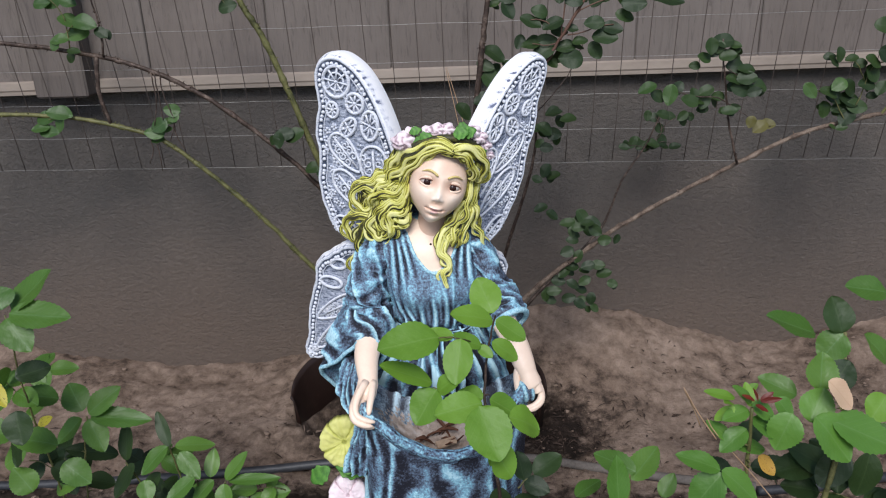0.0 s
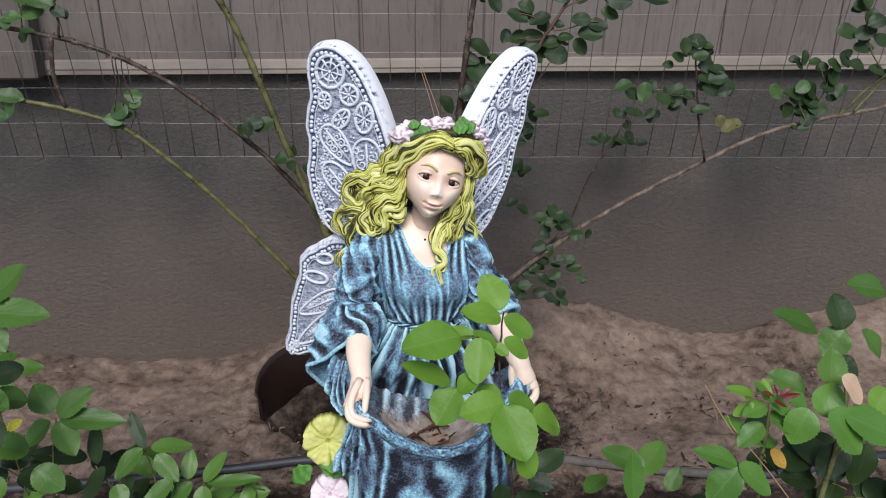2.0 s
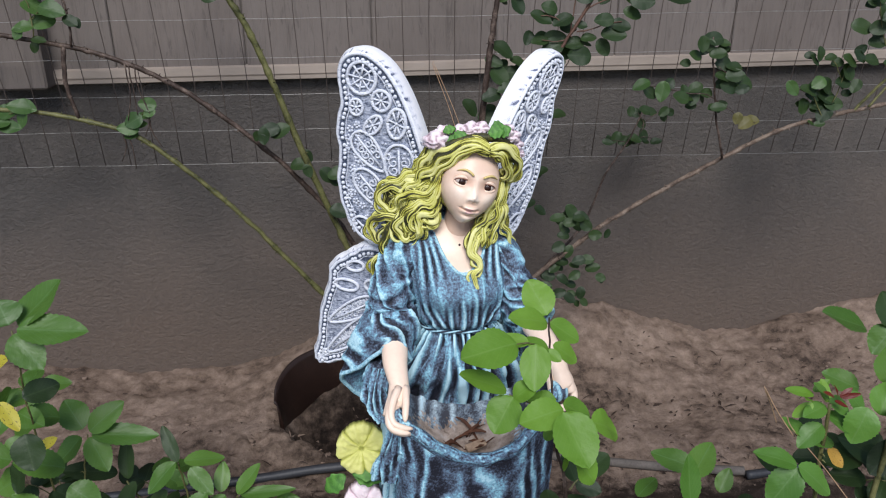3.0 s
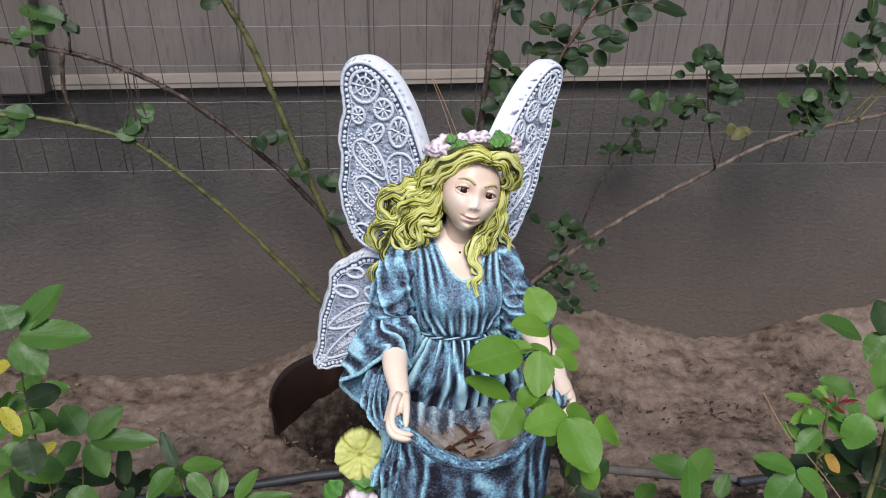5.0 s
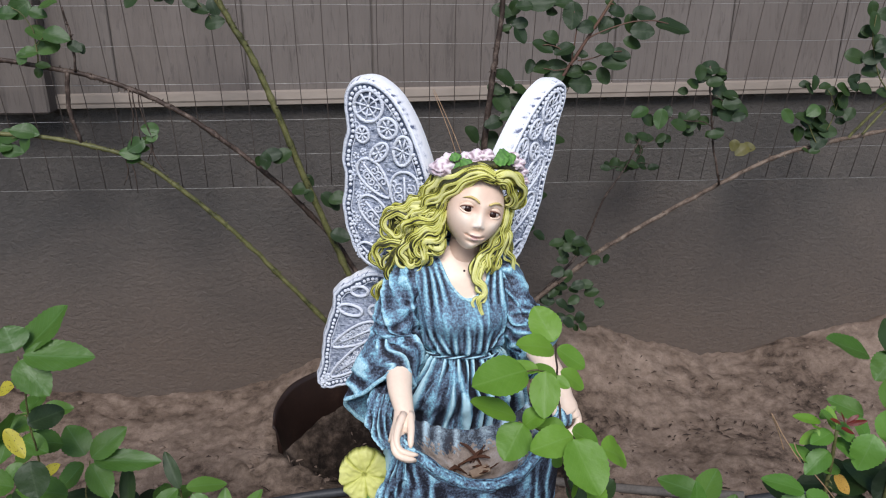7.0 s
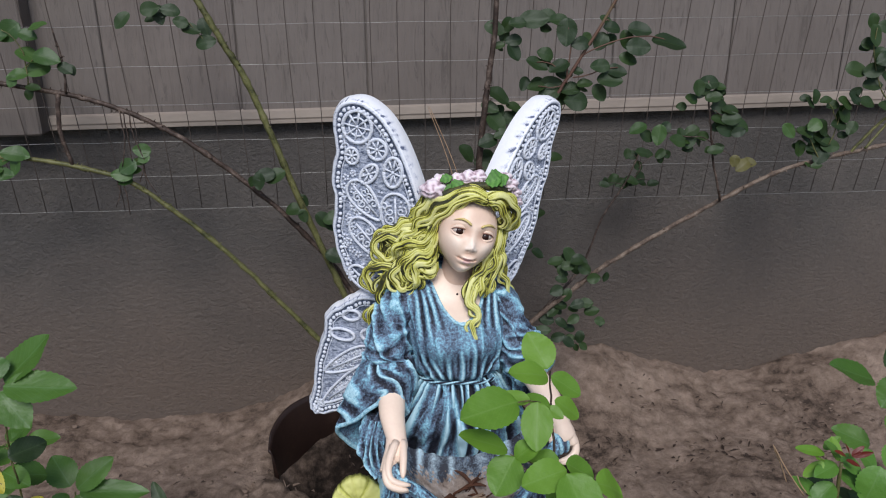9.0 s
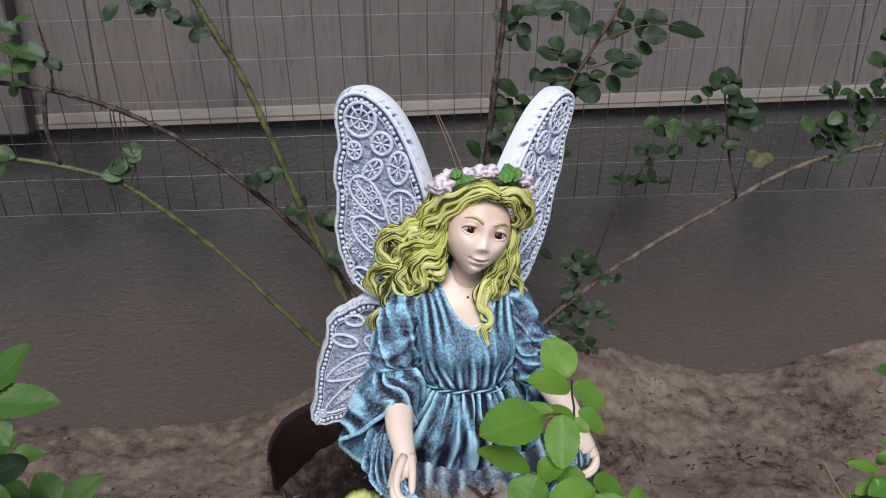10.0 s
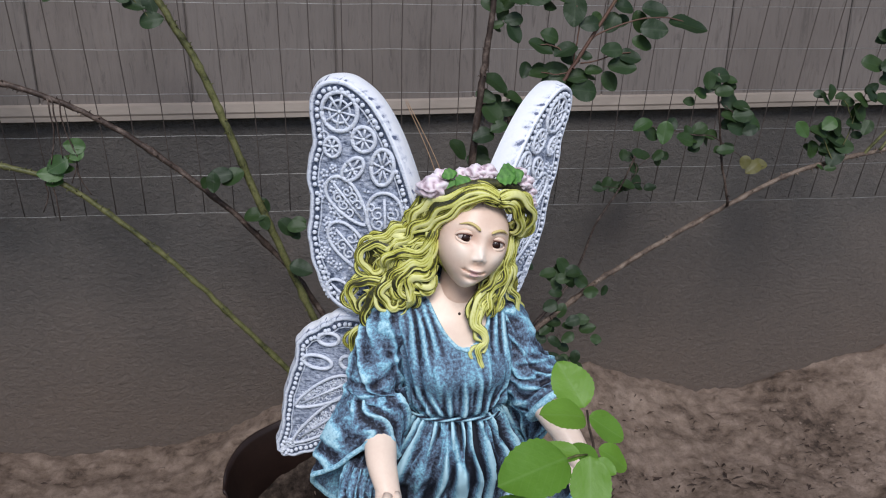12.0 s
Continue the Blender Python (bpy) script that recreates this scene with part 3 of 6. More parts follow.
def ribbon(sp, pts, r0, r1, n=56, sides=44, ridges=5.5, flat=0.70, waves=0.0, amp=0.0, phase=0.0, shift=0.0, deep=0.0, dim=0.0):
    """One carved lock of hair: a flattened, finely grooved, tapering band that turns its broad side to the front."""
    p = curve(pts, n)
    k = np.linspace(0, 1, n)
    t = np.gradient(p, axis=0)
    t /= np.linalg.norm(t, axis=1)[:, None]
    u = np.cross(t, (0.1, -1.0, 0.25))
    u /= np.linalg.norm(u, axis=1)[:, None]
    v = np.cross(t, u)
    v *= np.sign(-v[:, 1:2])
    p = p + u * (shift + amp * np.clip(2.5 * k, 0, 1) * np.sin(waves * 2 * np.pi * k + phase))[:, None] - v * deep
    rad = (r0 + (r1 - r0) * k) * np.clip(0.5 + k * 6, 0, 1) * (1 - 0.9 * np.clip((k - 0.84) / 0.16, 0, 1) ** 2)
    a = np.linspace(0, 2 * np.pi, sides, endpoint=False)
    g = np.zeros((n, sides))
    for i in range(n):
        for j in range(sides):
            x = a[j] * ridges / 3.2 + 0.5 * math.sin(4 * k[i] + phase)
            g[i, j] = 0.52 + 0.70 * nz(x, k[i] * 1.3, phase * 2.7) + 0.62 * nz(x * 2.4, k[i] * 2.2, phase * 2.7 + 9) + 0.35 * nz(x * 5, k[i] * 4, phase)
    g = np.clip((g - 0.5) * 1.75 + 0.62, 0, 1)
    broad = np.array([nz(i * 0.09, phase * 3.1, 2) for i in range(n)])
    r = rad[:, None] * (0.80 + 0.34 * g)
    P = p[:, None] + r[..., None] * (np.cos(a)[None, :, None] * u[:, None] + flat * np.sin(a)[None, :, None] * v[:, None])
    # shading in the colour: lock sides and backs darken, dim lowers the deeper locks
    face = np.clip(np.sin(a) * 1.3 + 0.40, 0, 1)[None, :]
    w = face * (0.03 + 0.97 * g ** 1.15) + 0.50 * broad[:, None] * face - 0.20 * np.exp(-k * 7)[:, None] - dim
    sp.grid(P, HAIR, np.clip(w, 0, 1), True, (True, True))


def tress(sp, pts, r0=0.0052, r1=0.0044, seed=0.0):
    """A broad lock with two slimmer, deeper ones that part from it and rejoin it."""
    q = np.asarray(pts, float)
    turns = np.linalg.norm(np.diff(q, axis=0), axis=1).sum() / 0.030
    ribbon(sp, pts, r0 * 1.16, r1 * 1.12, phase=seed, waves=turns, amp=0.0020, ridges=4.5)
    ribbon(sp, pts, r0 * 0.62, r1 * 0.62, phase=seed + 2, shift=r0 * 0.95, waves=turns * 1.15, amp=0.0032, deep=0.0032, ridges=3.5, dim=0.06)
    ribbon(sp, pts, r0 * 0.58, r1 * 0.58, phase=seed + 4, shift=-r0 * 0.95, waves=turns * 0.9, amp=0.0032, deep=0.0040, ridges=3.5, dim=0.12)


def build_hair(sp, place, B):
    # the mass under the locks
    def lump(d):
        k = np.zeros(d.shape[:2])
        for i in np.ndindex(k.shape):
            k[i] = 1 + 0.02 * math.sin(16 * d[i][0] + 6 * nz(d[i][1] * 2, d[i][2] * 2)) + 0.03 * nz(*(d[i] * 5))
        return k
    ball(sp, place((0, -0.016, 0.008)), 1, HAIR, 0.2, 60, 40, (0.0385, 0.038, 0.0490), B, lump)
    for j in range(9):
        q = j / 8
        base = np.array((-0.028 - 0.006 * q, 0.766, 0.698 - 0.058 * q))
        ribbon(sp, [base, base + (-0.012, 0.002, -0.006), base + (-0.020, 0.006, -0.016), base + (-0.031, 0.010, -0.018), base + (-0.040, 0.014, -0.028)], 0.0050, 0.0036, 40, 26, phase=31 + j * 1.9, waves=1.4, amp=0.0030, ridges=5)
    ball(sp, (-0.060, 0.800, 0.645), 1, HAIR, 0.10, 40, 26, (0.034, 0.018, 0.038))
    ball(sp, (0.046, 0.795, 0.640), 1, HAIR, 0.10, 40, 26, (0.016, 0.016, 0.042))
    # swept from the parting over the brow
    tress(sp, [(0.034, 0.735, 0.723), (0.017, 0.737, 0.729), (0.000, 0.742, 0.721), (-0.0135, 0.748, 0.710), (-0.024, 0.755, 0.698), (-0.036, 0.763, 0.689), (-0.049, 0.772, 0.680), (-0.062, 0.778, 0.678), (-0.0745, 0.782, 0.6745)], 0.0046, 0.0052, 0.3)
    tress(sp, [(0.034, 0.737, 0.7265), (0.018, 0.742, 0.7335), (0.000, 0.748, 0.729), (-0.019, 0.755, 0.723), (-0.033, 0.762, 0.717), (-0.042, 0.768, 0.706), (-0.051, 0.774, 0.692), (-0.064, 0.780, 0.683), (-0.078, 0.784, 0.676), (-0.094, 0.788, 0.6685)], 0.0052, 0.0052, 1.1)
    tress(sp, [(0.031, 0.735, 0.7255), (0.0137, 0.739, 0.732), (-0.005, 0.745, 0.725), (-0.022, 0.753, 0.714), (-0.034, 0.761, 0.701), (-0.047, 0.769, 0.6895), (-0.0555, 0.774, 0.676), (-0.067, 0.778, 0.668), (-0.078, 0.780, 0.663)], 0.0050, 0.0050, 2.3)
    ribbon(sp, [(0.024, 0.742, 0.733), (0.004, 0.752, 0.735), (-0.018, 0.762, 0.728), (-0.034, 0.770, 0.720), (-0.046, 0.776, 0.704), (-0.058, 0.782, 0.690)], 0.0070, 0.0056, phase=2.9)
    # waves and open curls beside the cheek, over the shoulder
    tress(sp, [(-0.051, 0.776, 0.670), (-0.069, 0.780, 0.665), (-0.085, 0.784, 0.671), (-0.098, 0.786, 0.664), (-0.099, 0.786, 0.648), (-0.089, 0.785, 0.637), (-0.079, 0.784, 0.643), (-0.081, 0.782, 0.655), (-0.088, 0.781, 0.656)], 0.0048, 0.0028, 3.7)
    tress(sp, [(-0.053, 0.775, 0.662), (-0.067, 0.778, 0.658), (-0.076, 0.782, 0.6485), (-0.078, 0.786, 0.635), (-0.085, 0.788, 0.633), (-0.096, 0.790, 0.642)], 0.0050, 0.0036, 4.4)
    tress(sp, [(-0.026, 0.758, 0.694), (-0.030, 0.757, 0.678), (-0.040, 0.760, 0.667), (-0.053, 0.765, 0.662), (-0.064, 0.770, 0.663), (-0.073, 0.775, 0.656), (-0.078, 0.779, 0.645)], 0.0052, 0.0046, 5.2)
    tress(sp, [(-0.027, 0.757, 0.686), (-0.029, 0.758, 0.667), (-0.038, 0.760, 0.6555), (-0.048, 0.763, 0.6525), (-0.059, 0.767, 0.648), (-0.068, 0.770, 0.6375), (-0.070, 0.772, 0.623), (-0.063, 0.772, 0.610), (-0.066, 0.774, 0.6015)], 0.0054, 0.0048, 6.0)
    tress(sp, [(-0.0275, 0.758, 0.672), (-0.030, 0.758, 0.656), (-0.038, 0.760, 0.647), (-0.049, 0.762, 0.648), (-0.059, 0.765, 0.641), (-0.063, 0.767, 0.628), (-0.0556, 0.767, 0.615), (-0.059, 0.769, 0.603), (-0.068, 0.772, 0.6025)], 0.0056, 0.0044, 7.7)
    tress(sp, [(-0.027, 0.760, 0.653), (-0.033, 0.759, 0.642), (-0.0435, 0.760, 0.640), (-0.0526, 0.762, 0.635), (-0.0537, 0.763, 0.623), (-0.049, 0.763, 0.613), (-0.0546, 0.766, 0.6035)], 0.0052, 0.0044, 8.1)
    tress(sp, [(-0.028, 0.762, 0.642), (-0.030, 0.761, 0.631), (-0.040, 0.761, 0.628), (-0.048, 0.763, 0.6315)], 0.0044, 0.0038, 8.8)
    tress(sp, [(-0.028, 0.763, 0.632), (-0.030, 0.762, 0.625), (-0.037, 0.762, 0.622), (-0.043, 0.763, 0.626)], 0.0036, 0.0028, 9.0)
    tress(sp, [(-0.059, 0.768, 0.644), (-0.0715, 0.771, 0.632), (-0.081, 0.773, 0.619), (-0.075, 0.773, 0.606), (-0.067, 0.772, 0.604), (-0.062, 0.772, 0.612), (-0.064, 0.773, 0.622)], 0.0054, 0.0034, 9.9)
    tress(sp, [(-0.065, 0.776, 0.636), (-0.081, 0.781, 0.628), (-0.096, 0.785, 0.6296), (-0.109, 0.788, 0.624), (-0.113, 0.789, 0.610), (-0.106, 0.788, 0.597), (-0.0945, 0.786, 0.5995), (-0.091, 0.784, 0.612), (-0.099, 0.784, 0.6187)], 0.0050, 0.0026, 10.6)
    tress(sp, [(-0.071, 0.776, 0.625), (-0.084, 0.779, 0.6185), (-0.0935, 0.781, 0.607), (-0.098, 0.783, 0.592), (-0.094, 0.784, 0.579), (-0.087, 0.783, 0.581), (-0.0866, 0.782, 0.589)], 0.0052, 0.0028, 11.5)
    tress(sp, [(-0.093, 0.800, 0.567), (-0.104, 0.803, 0.565), (-0.1126, 0.806, 0.5545), (-0.110, 0.808, 0.541), (-0.100, 0.808, 0.536), (-0.098, 0.807, 0.5475), (-0.104, 0.806, 0.551)], 0.0034, 0.0022, 12.1)
    # swept the other way, down beside the cheek and over the breast
    tress(sp, [(0.034, 0.735, 0.726), (0.0465, 0.738, 0.728), (0.060, 0.745, 0.7205), (0.070, 0.752, 0.7075), (0.0717, 0.760, 0.692), (0.0666, 0.766, 0.682), (0.059, 0.770, 0.680)], 0.0052, 0.0046, 13.3)
    tress(sp, [(0.034, 0.735, 0.723), (0.0445, 0.738, 0.7206), (0.054, 0.743, 0.711), (0.059, 0.750, 0.698), (0.058, 0.757, 0.686), (0.055, 0.762, 0.679)], 0.0044, 0.0044, 14.0)
    tress(sp, [(0.0555, 0.765, 0.682), (0.051, 0.764, 0.661), (0.0475, 0.762, 0.648), (0.045, 0.760, 0.634), (0.036, 0.757, 0.624), (0.028, 0.754, 0.614), (0.032, 0.752, 0.603), (0.027, 0.751, 0.595)], 0.0046, 0.0042, 14.8)
    tress(sp, [(0.060, 0.772, 0.670), (0.056, 0.771, 0.651), (0.054, 0.772, 0.634), (0.059, 0.774, 0.617), (0.067, 0.777, 0.601), (0.073, 0.780, 0.584)], 0.0046, 0.0024, 15.2)
    tress(sp, [(0.0516, 0.765, 0.657), (0.042, 0.760, 0.644), (0.034, 0.757, 0.632), (0.024, 0.753, 0.6226), (0.0176, 0.750, 0.610), (0.018, 0.748, 0.5996)], 0.0042, 0.0040, 16.4)
    tress(sp, [(0.055, 0.768, 0.644), (0.052, 0.767, 0.628), (0.043, 0.763, 0.617), (0.042, 0.762, 0.604), (0.0354, 0.760, 0.593)], 0.0046, 0.0038, 17.7)
    tress(sp, [(0.059, 0.773, 0.690), (0.060, 0.774, 0.672), (0.056, 0.774, 0.650), (0.060, 0.775, 0.630), (0.055, 0.773, 0.610)], 0.0050, 0.0042, 18.5)
    tress(sp, [(0.032, 0.756, 0.626), (0.019, 0.751, 0.616), (0.0125, 0.747, 0.604), (0.013, 0.744, 0.591), (0.020, 0.741, 0.5806), (0.024, 0.739, 0.5696), (0.0164, 0.737, 0.562), (0.0164, 0.736, 0.552), (0.0227, 0.736, 0.5436), (0.0175, 0.736, 0.5395)], 0.0042, 0.0024, 19.1)
    ribbon(sp, [(0.0375, 0.757, 0.6175), (0.0257, 0.752, 0.609), (0.020, 0.748, 0.599), (0.0174, 0.745, 0.589), (0.024, 0.742, 0.581), (0.025, 0.740, 0.572)], 0.0046, 0.0030, phase=20.3)


def rose(sp, c, r, seed, slot=PINK):
    def lump(d):
        k = np.zeros(d.shape[:2])
        for i in np.ndindex(k.shape):
            x, y, z = d[i]
            k[i] = 1 + 0.10 * math.sin(9 * math.atan2(z, x) * 0.5 + 7 * math.hypot(x, z) + seed) + 0.16 * nz(x * 3 + seed, y * 3, z * 3) + 0.06 * nz(x * 9, y * 9 + seed, z * 9)
        return k
    ball(sp, c, r, slot, 0.5, 34, 24, (1, 0.85, 0.8), None, lump)


def flat_leaf(sp, c, d, w, slot=GREEN, face=(0, -0.8, 0.6)):
    """A thick carved leaf."""
    c, d, f = np.array(c), np.array(d, float), np.array(face, float)
    L = np.linalg.norm(d)
    s_ = np.cross(d / L, f)
    s_ /= np.linalg.norm(s_)
    nrm = np.cross(s_, d / L)
    P, W = [], []
    for t in np.linspace(0, 1, 14):
        ww = w * math.sin(math.pi * min(max(t, 0.03), 0.97)) ** 0.7
        row, rw = [], []
        for q in np.linspace(0, 2 * np.pi, 18, endpoint=False):
            rib = 0.12 * abs(math.sin(t * 9 + 2 * abs(math.cos(q))))
            row.append(c + d * t + s_ * ww * math.cos(q) * (1 + 0.12 * math.sin(t * 22)) + nrm * (0.0016 * math.sin(q) * (1 + rib) + 0.38 * abs(math.cos(q)) ** 1.4 * ww - 0.25 * L * t * t))
            rw.append(0.35 + 1.8 * rib)
        P.append(row)
        W.append(rw)
    sp.grid(P, slot, np.array(W), True, (True, True))


def build_crown(sp):
    for i, (x, y, z, r) in enumerate(((-0.028, 0.762, 0.733, 0.0150), (-0.034, 0.772, 0.728, 0.010), (-0.018, 0.768, 0.743, 0.009), (0.002, 0.764, 0.743, 0.0105), (0.014, 0.760, 0.746, 0.0115), (0.026, 0.762, 0.746, 0.0110), (0.058, 0.764, 0.742, 0.0110), (0.066, 0.768, 0.734, 0.0110), (0.072, 0.774, 0.722, 0.0100), (0.077, 0.782, 0.708, 0.0090))):
        rose(sp, (x, y, z), r, i * 1.7)
    for c, d, w in (((-0.016, 0.755, 0.730), (0.020, -0.004, 0.008), 0.009), ((-0.020, 0.758, 0.744), (0.014, -0.002, 0.006), 0.006), ((-0.006, 0.752, 0.734), (0.012, -0.002, 0.010), 0.009), ((0.034, 0.752, 0.741), (0.018, -0.004, 0.006), 0.009), ((0.038, 0.756, 0.747), (0.016, -0.002, 0.004), 0.008), ((0.046, 0.756, 0.739), (0.014, -0.004, 0.010), 0.009), ((0.066, 0.768, 0.722), (0.006, -0.002, -0.012), 0.007)):
        flat_leaf(sp, c, d, w)
    ring = [(-0.038, 0.785, 0.716), (-0.028, 0.762, 0.722), (0.0, 0.752, 0.734), (0.024, 0.751, 0.738), (0.05, 0.756, 0.733), (0.066, 0.77, 0.720), (0.074, 0.79, 0.706)]
    # band in near-black hair colour, standing in for shade under the roses
    tube(sp, curve(ring, 50), 0.0052, 12, HAIR, 0.06)


PLEATS = ((-0.040, 0.608, -0.024, 0.548, 0.0026), (-0.047, 0.606, -0.034, 0.540, 0.0026), (-0.054, 0.604, -0.044, 0.534, 0.0022), (0.044, 0.604, 0.040, 0.545, 0.0026), (0.052, 0.600, 0.051, 0.540, 0.0024),
          (-0.008, 0.480, -0.019, 0.524, 0.0034), (0.004, 0.480, 0.000, 0.530, 0.0036), (0.016, 0.480, 0.020, 0.540, 0.0036), (0.026, 0.480, 0.038, 0.520, 0.0034), (-0.018, 0.481, -0.034, 0.516, 0.0032), (-0.030, 0.482, -0.048, 0.520, 0.0030), (0.037, 0.482, 0.052, 0.514, 0.0030))


def build_body(sp):
    # bodice, with the bare neckline let into it
    keys = [(0.003, 0.790, 0.462, 0.048, 0.038), (0.003, 0.790, 0.477, 0.051, 0.042), (0.003, 0.788, 0.488, 0.060, 0.050), (0.003, 0.788, 0.508, 0.062, 0.050), (0.002, 0.786, 0.535, 0.067, 0.050), (-0.002, 0.789, 0.566, 0.068, 0.046), (-0.006, 0.794, 0.588, 0.070, 0.042), (-0.006, 0.799, 0.603, 0.060, 0.036), (-0.004, 0.801, 0.614, 0.040, 0.030), (-0.003, 0.80, 0.622, 0.022, 0.024)]
    n, sides = 150, 380
    gather = np.linspace(1, 0, n) ** 2
    P, f = loft(keys, n, sides, lambda a, k: 0.6 * folds(a * 1.5, k * 1.0, 3, 9, 1.3) + 0.4 * folds(a * 3.0, k * 1.2, 8, 9, 1.3), 0.0042 + 0.008 * gather)
    front = np.clip((0.80 - P[..., 1]) / 0.012, 0, 1)
    for bx in (-0.026, 0.032):
        P[..., 1] -= 0.012 * bell(P[..., 0] - bx, 0.024) * bell(P[..., 2] - 0.530, 0.024) * front
    f = 0.52 + (f - 0.5) * (0.30 + 0.5 * gather[:, None])
    for i, (x0, z0, x1, z1, h) in enumerate(PLEATS):
        t = np.clip((P[..., 2] - z0) / (z1 - z0), -0.2, 1.2)
        off = P[..., 0] - (x0 + (x1 - x0) * t + 0.0022 * np.sin(3 * t + i))
        live = np.clip(np.sin(np.clip(0.16 + t * 0.84, 0, 1) * np.pi), 0, 1) ** 0.8 * front
        crest = bell(off, 0.0026) * live
        P[..., 1] -= h * (crest - 0.55 * (bell(off - 0.0052, 0.0022) + bell(off + 0.0052, 0.0022)) * live)
        f = np.clip(f + 0.42 * crest - 0.42 * (bell(off - 0.0050, 0.0020) + bell(off + 0.0050, 0.0020)) * live, 0, 1)
    hw = 0.034 * np.sqrt(np.clip((P[..., 2] - 0.562) / 0.040, 0, 1.6))
    inside = (np.abs(P[..., 0] - 0.005) < hw) & (front > 0)
    flatP, _ = loft(keys, n, sides)
    P = np.where(inside[..., None], flatP, P)
    P[..., 1] += np.where(inside, 0.0035, 0)
    f = np.where(inside, 0.76, 0.20 + 0.68 * f)
    sp.grid(P, np.where(inside, SKIN, DRESS), f, True, (True, True))
    hem = [(0.005 + sg * 0.034 * math.sqrt(max(0, (z - 0.5615) / 0.040)), None, z) for sg, z in [(-1, q) for q in np.linspace(0.606, 0.5615, 16)] + [(1, q) for q in np.linspace(0.563, 0.606, 15)]]
    line = []
    for x, _, z in hem:
        j = np.argmin((P[..., 0] - x) ** 2 + (P[..., 2] - z) ** 2 + np.where(P[..., 1] > 0.80, 1, 0))
        line.append((x, P.reshape(-1, 3)[j][1] - 0.0005, z))
    tube(sp, np.array(line), 0.0022, 8, DRESS, 0.75)
    # neck
    P, f = loft([(0.002, 0.797, 0.585, 0.034, 0.026), (0.002, 0.792, 0.603, 0.026, 0.024), (0.004, 0.788, 0.622, 0.0205, 0.021), (0.007, 0.783, 0.645, 0.020, 0.021), (0.010, 0.78, 0.665, 0.021, 0.022)], 30, 40)
    sp.grid(P, SKIN, 0.55)
    ball(sp, (0.0005, 0.7605, 0.5955), 0.0016, IRIS, 0.5)
    # cord round the waist
    a = np.linspace(0, 2 * np.pi, 120, endpoint=False)
    ring = np.stack([0.003 + 0.0540 * np.cos(a), 0.79 + 0.0455 * np.sin(a), 0.4745 + 0.003 * np.sin(3 * a) - 0.003 * np.cos(a)], -1)
    tube(sp, np.concatenate([ring, ring[:1]]), 0.0020, 10, DRESS, 0.45, 1, 0.22, 2, 90.0)
    # skirt, gathered at the waist
    keys = [(0.003, 0.790, 0.475, 0.050, 0.041), (0.003, 0.792, 0.460, 0.058, 0.049), (0.002, 0.797, 0.435, 0.074, 0.060), (0.002, 0.802, 0.405, 0.092, 0.064), (0.000, 0.812, 0.375, 0.100, 0.062), (-0.003, 0.808, 0.345, 0.100, 0.060), (-0.008, 0.795, 0.315, 0.094, 0.072), (-0.012, 0.788, 0.275, 0.092, 0.092), (-0.012, 0.79, 0.22, 0.097, 0.097), (-0.010, 0.79, 0.14, 0.108, 0.106), (-0.008, 0.79, 0.03, 0.115, 0.112)]

    def pleats(a, k):
        tight, wide = folds(a * 3.6, k * 1.2, 27, 9, 1.0), folds(a * 2.3, k * 1.5, 21, 9, 1.0)
        share = np.clip(1.25 - 4.5 * k, 0.15, 1)
        f = share * tight + (1 - share) * wide
        return np.clip((f - 0.40) * 1.7 + 0.42, 0, 1)

    P, f = loft(keys, 200, 420, pleats, np.interp(np.linspace(0, 1, 200), [0, 0.05, 0.13, 0.22, 0.4, 1], [0.005, 0.015, 0.016, 0.013, 0.014, 0.020]))
    sp.grid(P, DRESS, 0.06 + 0.92 * f, True, (True, True))


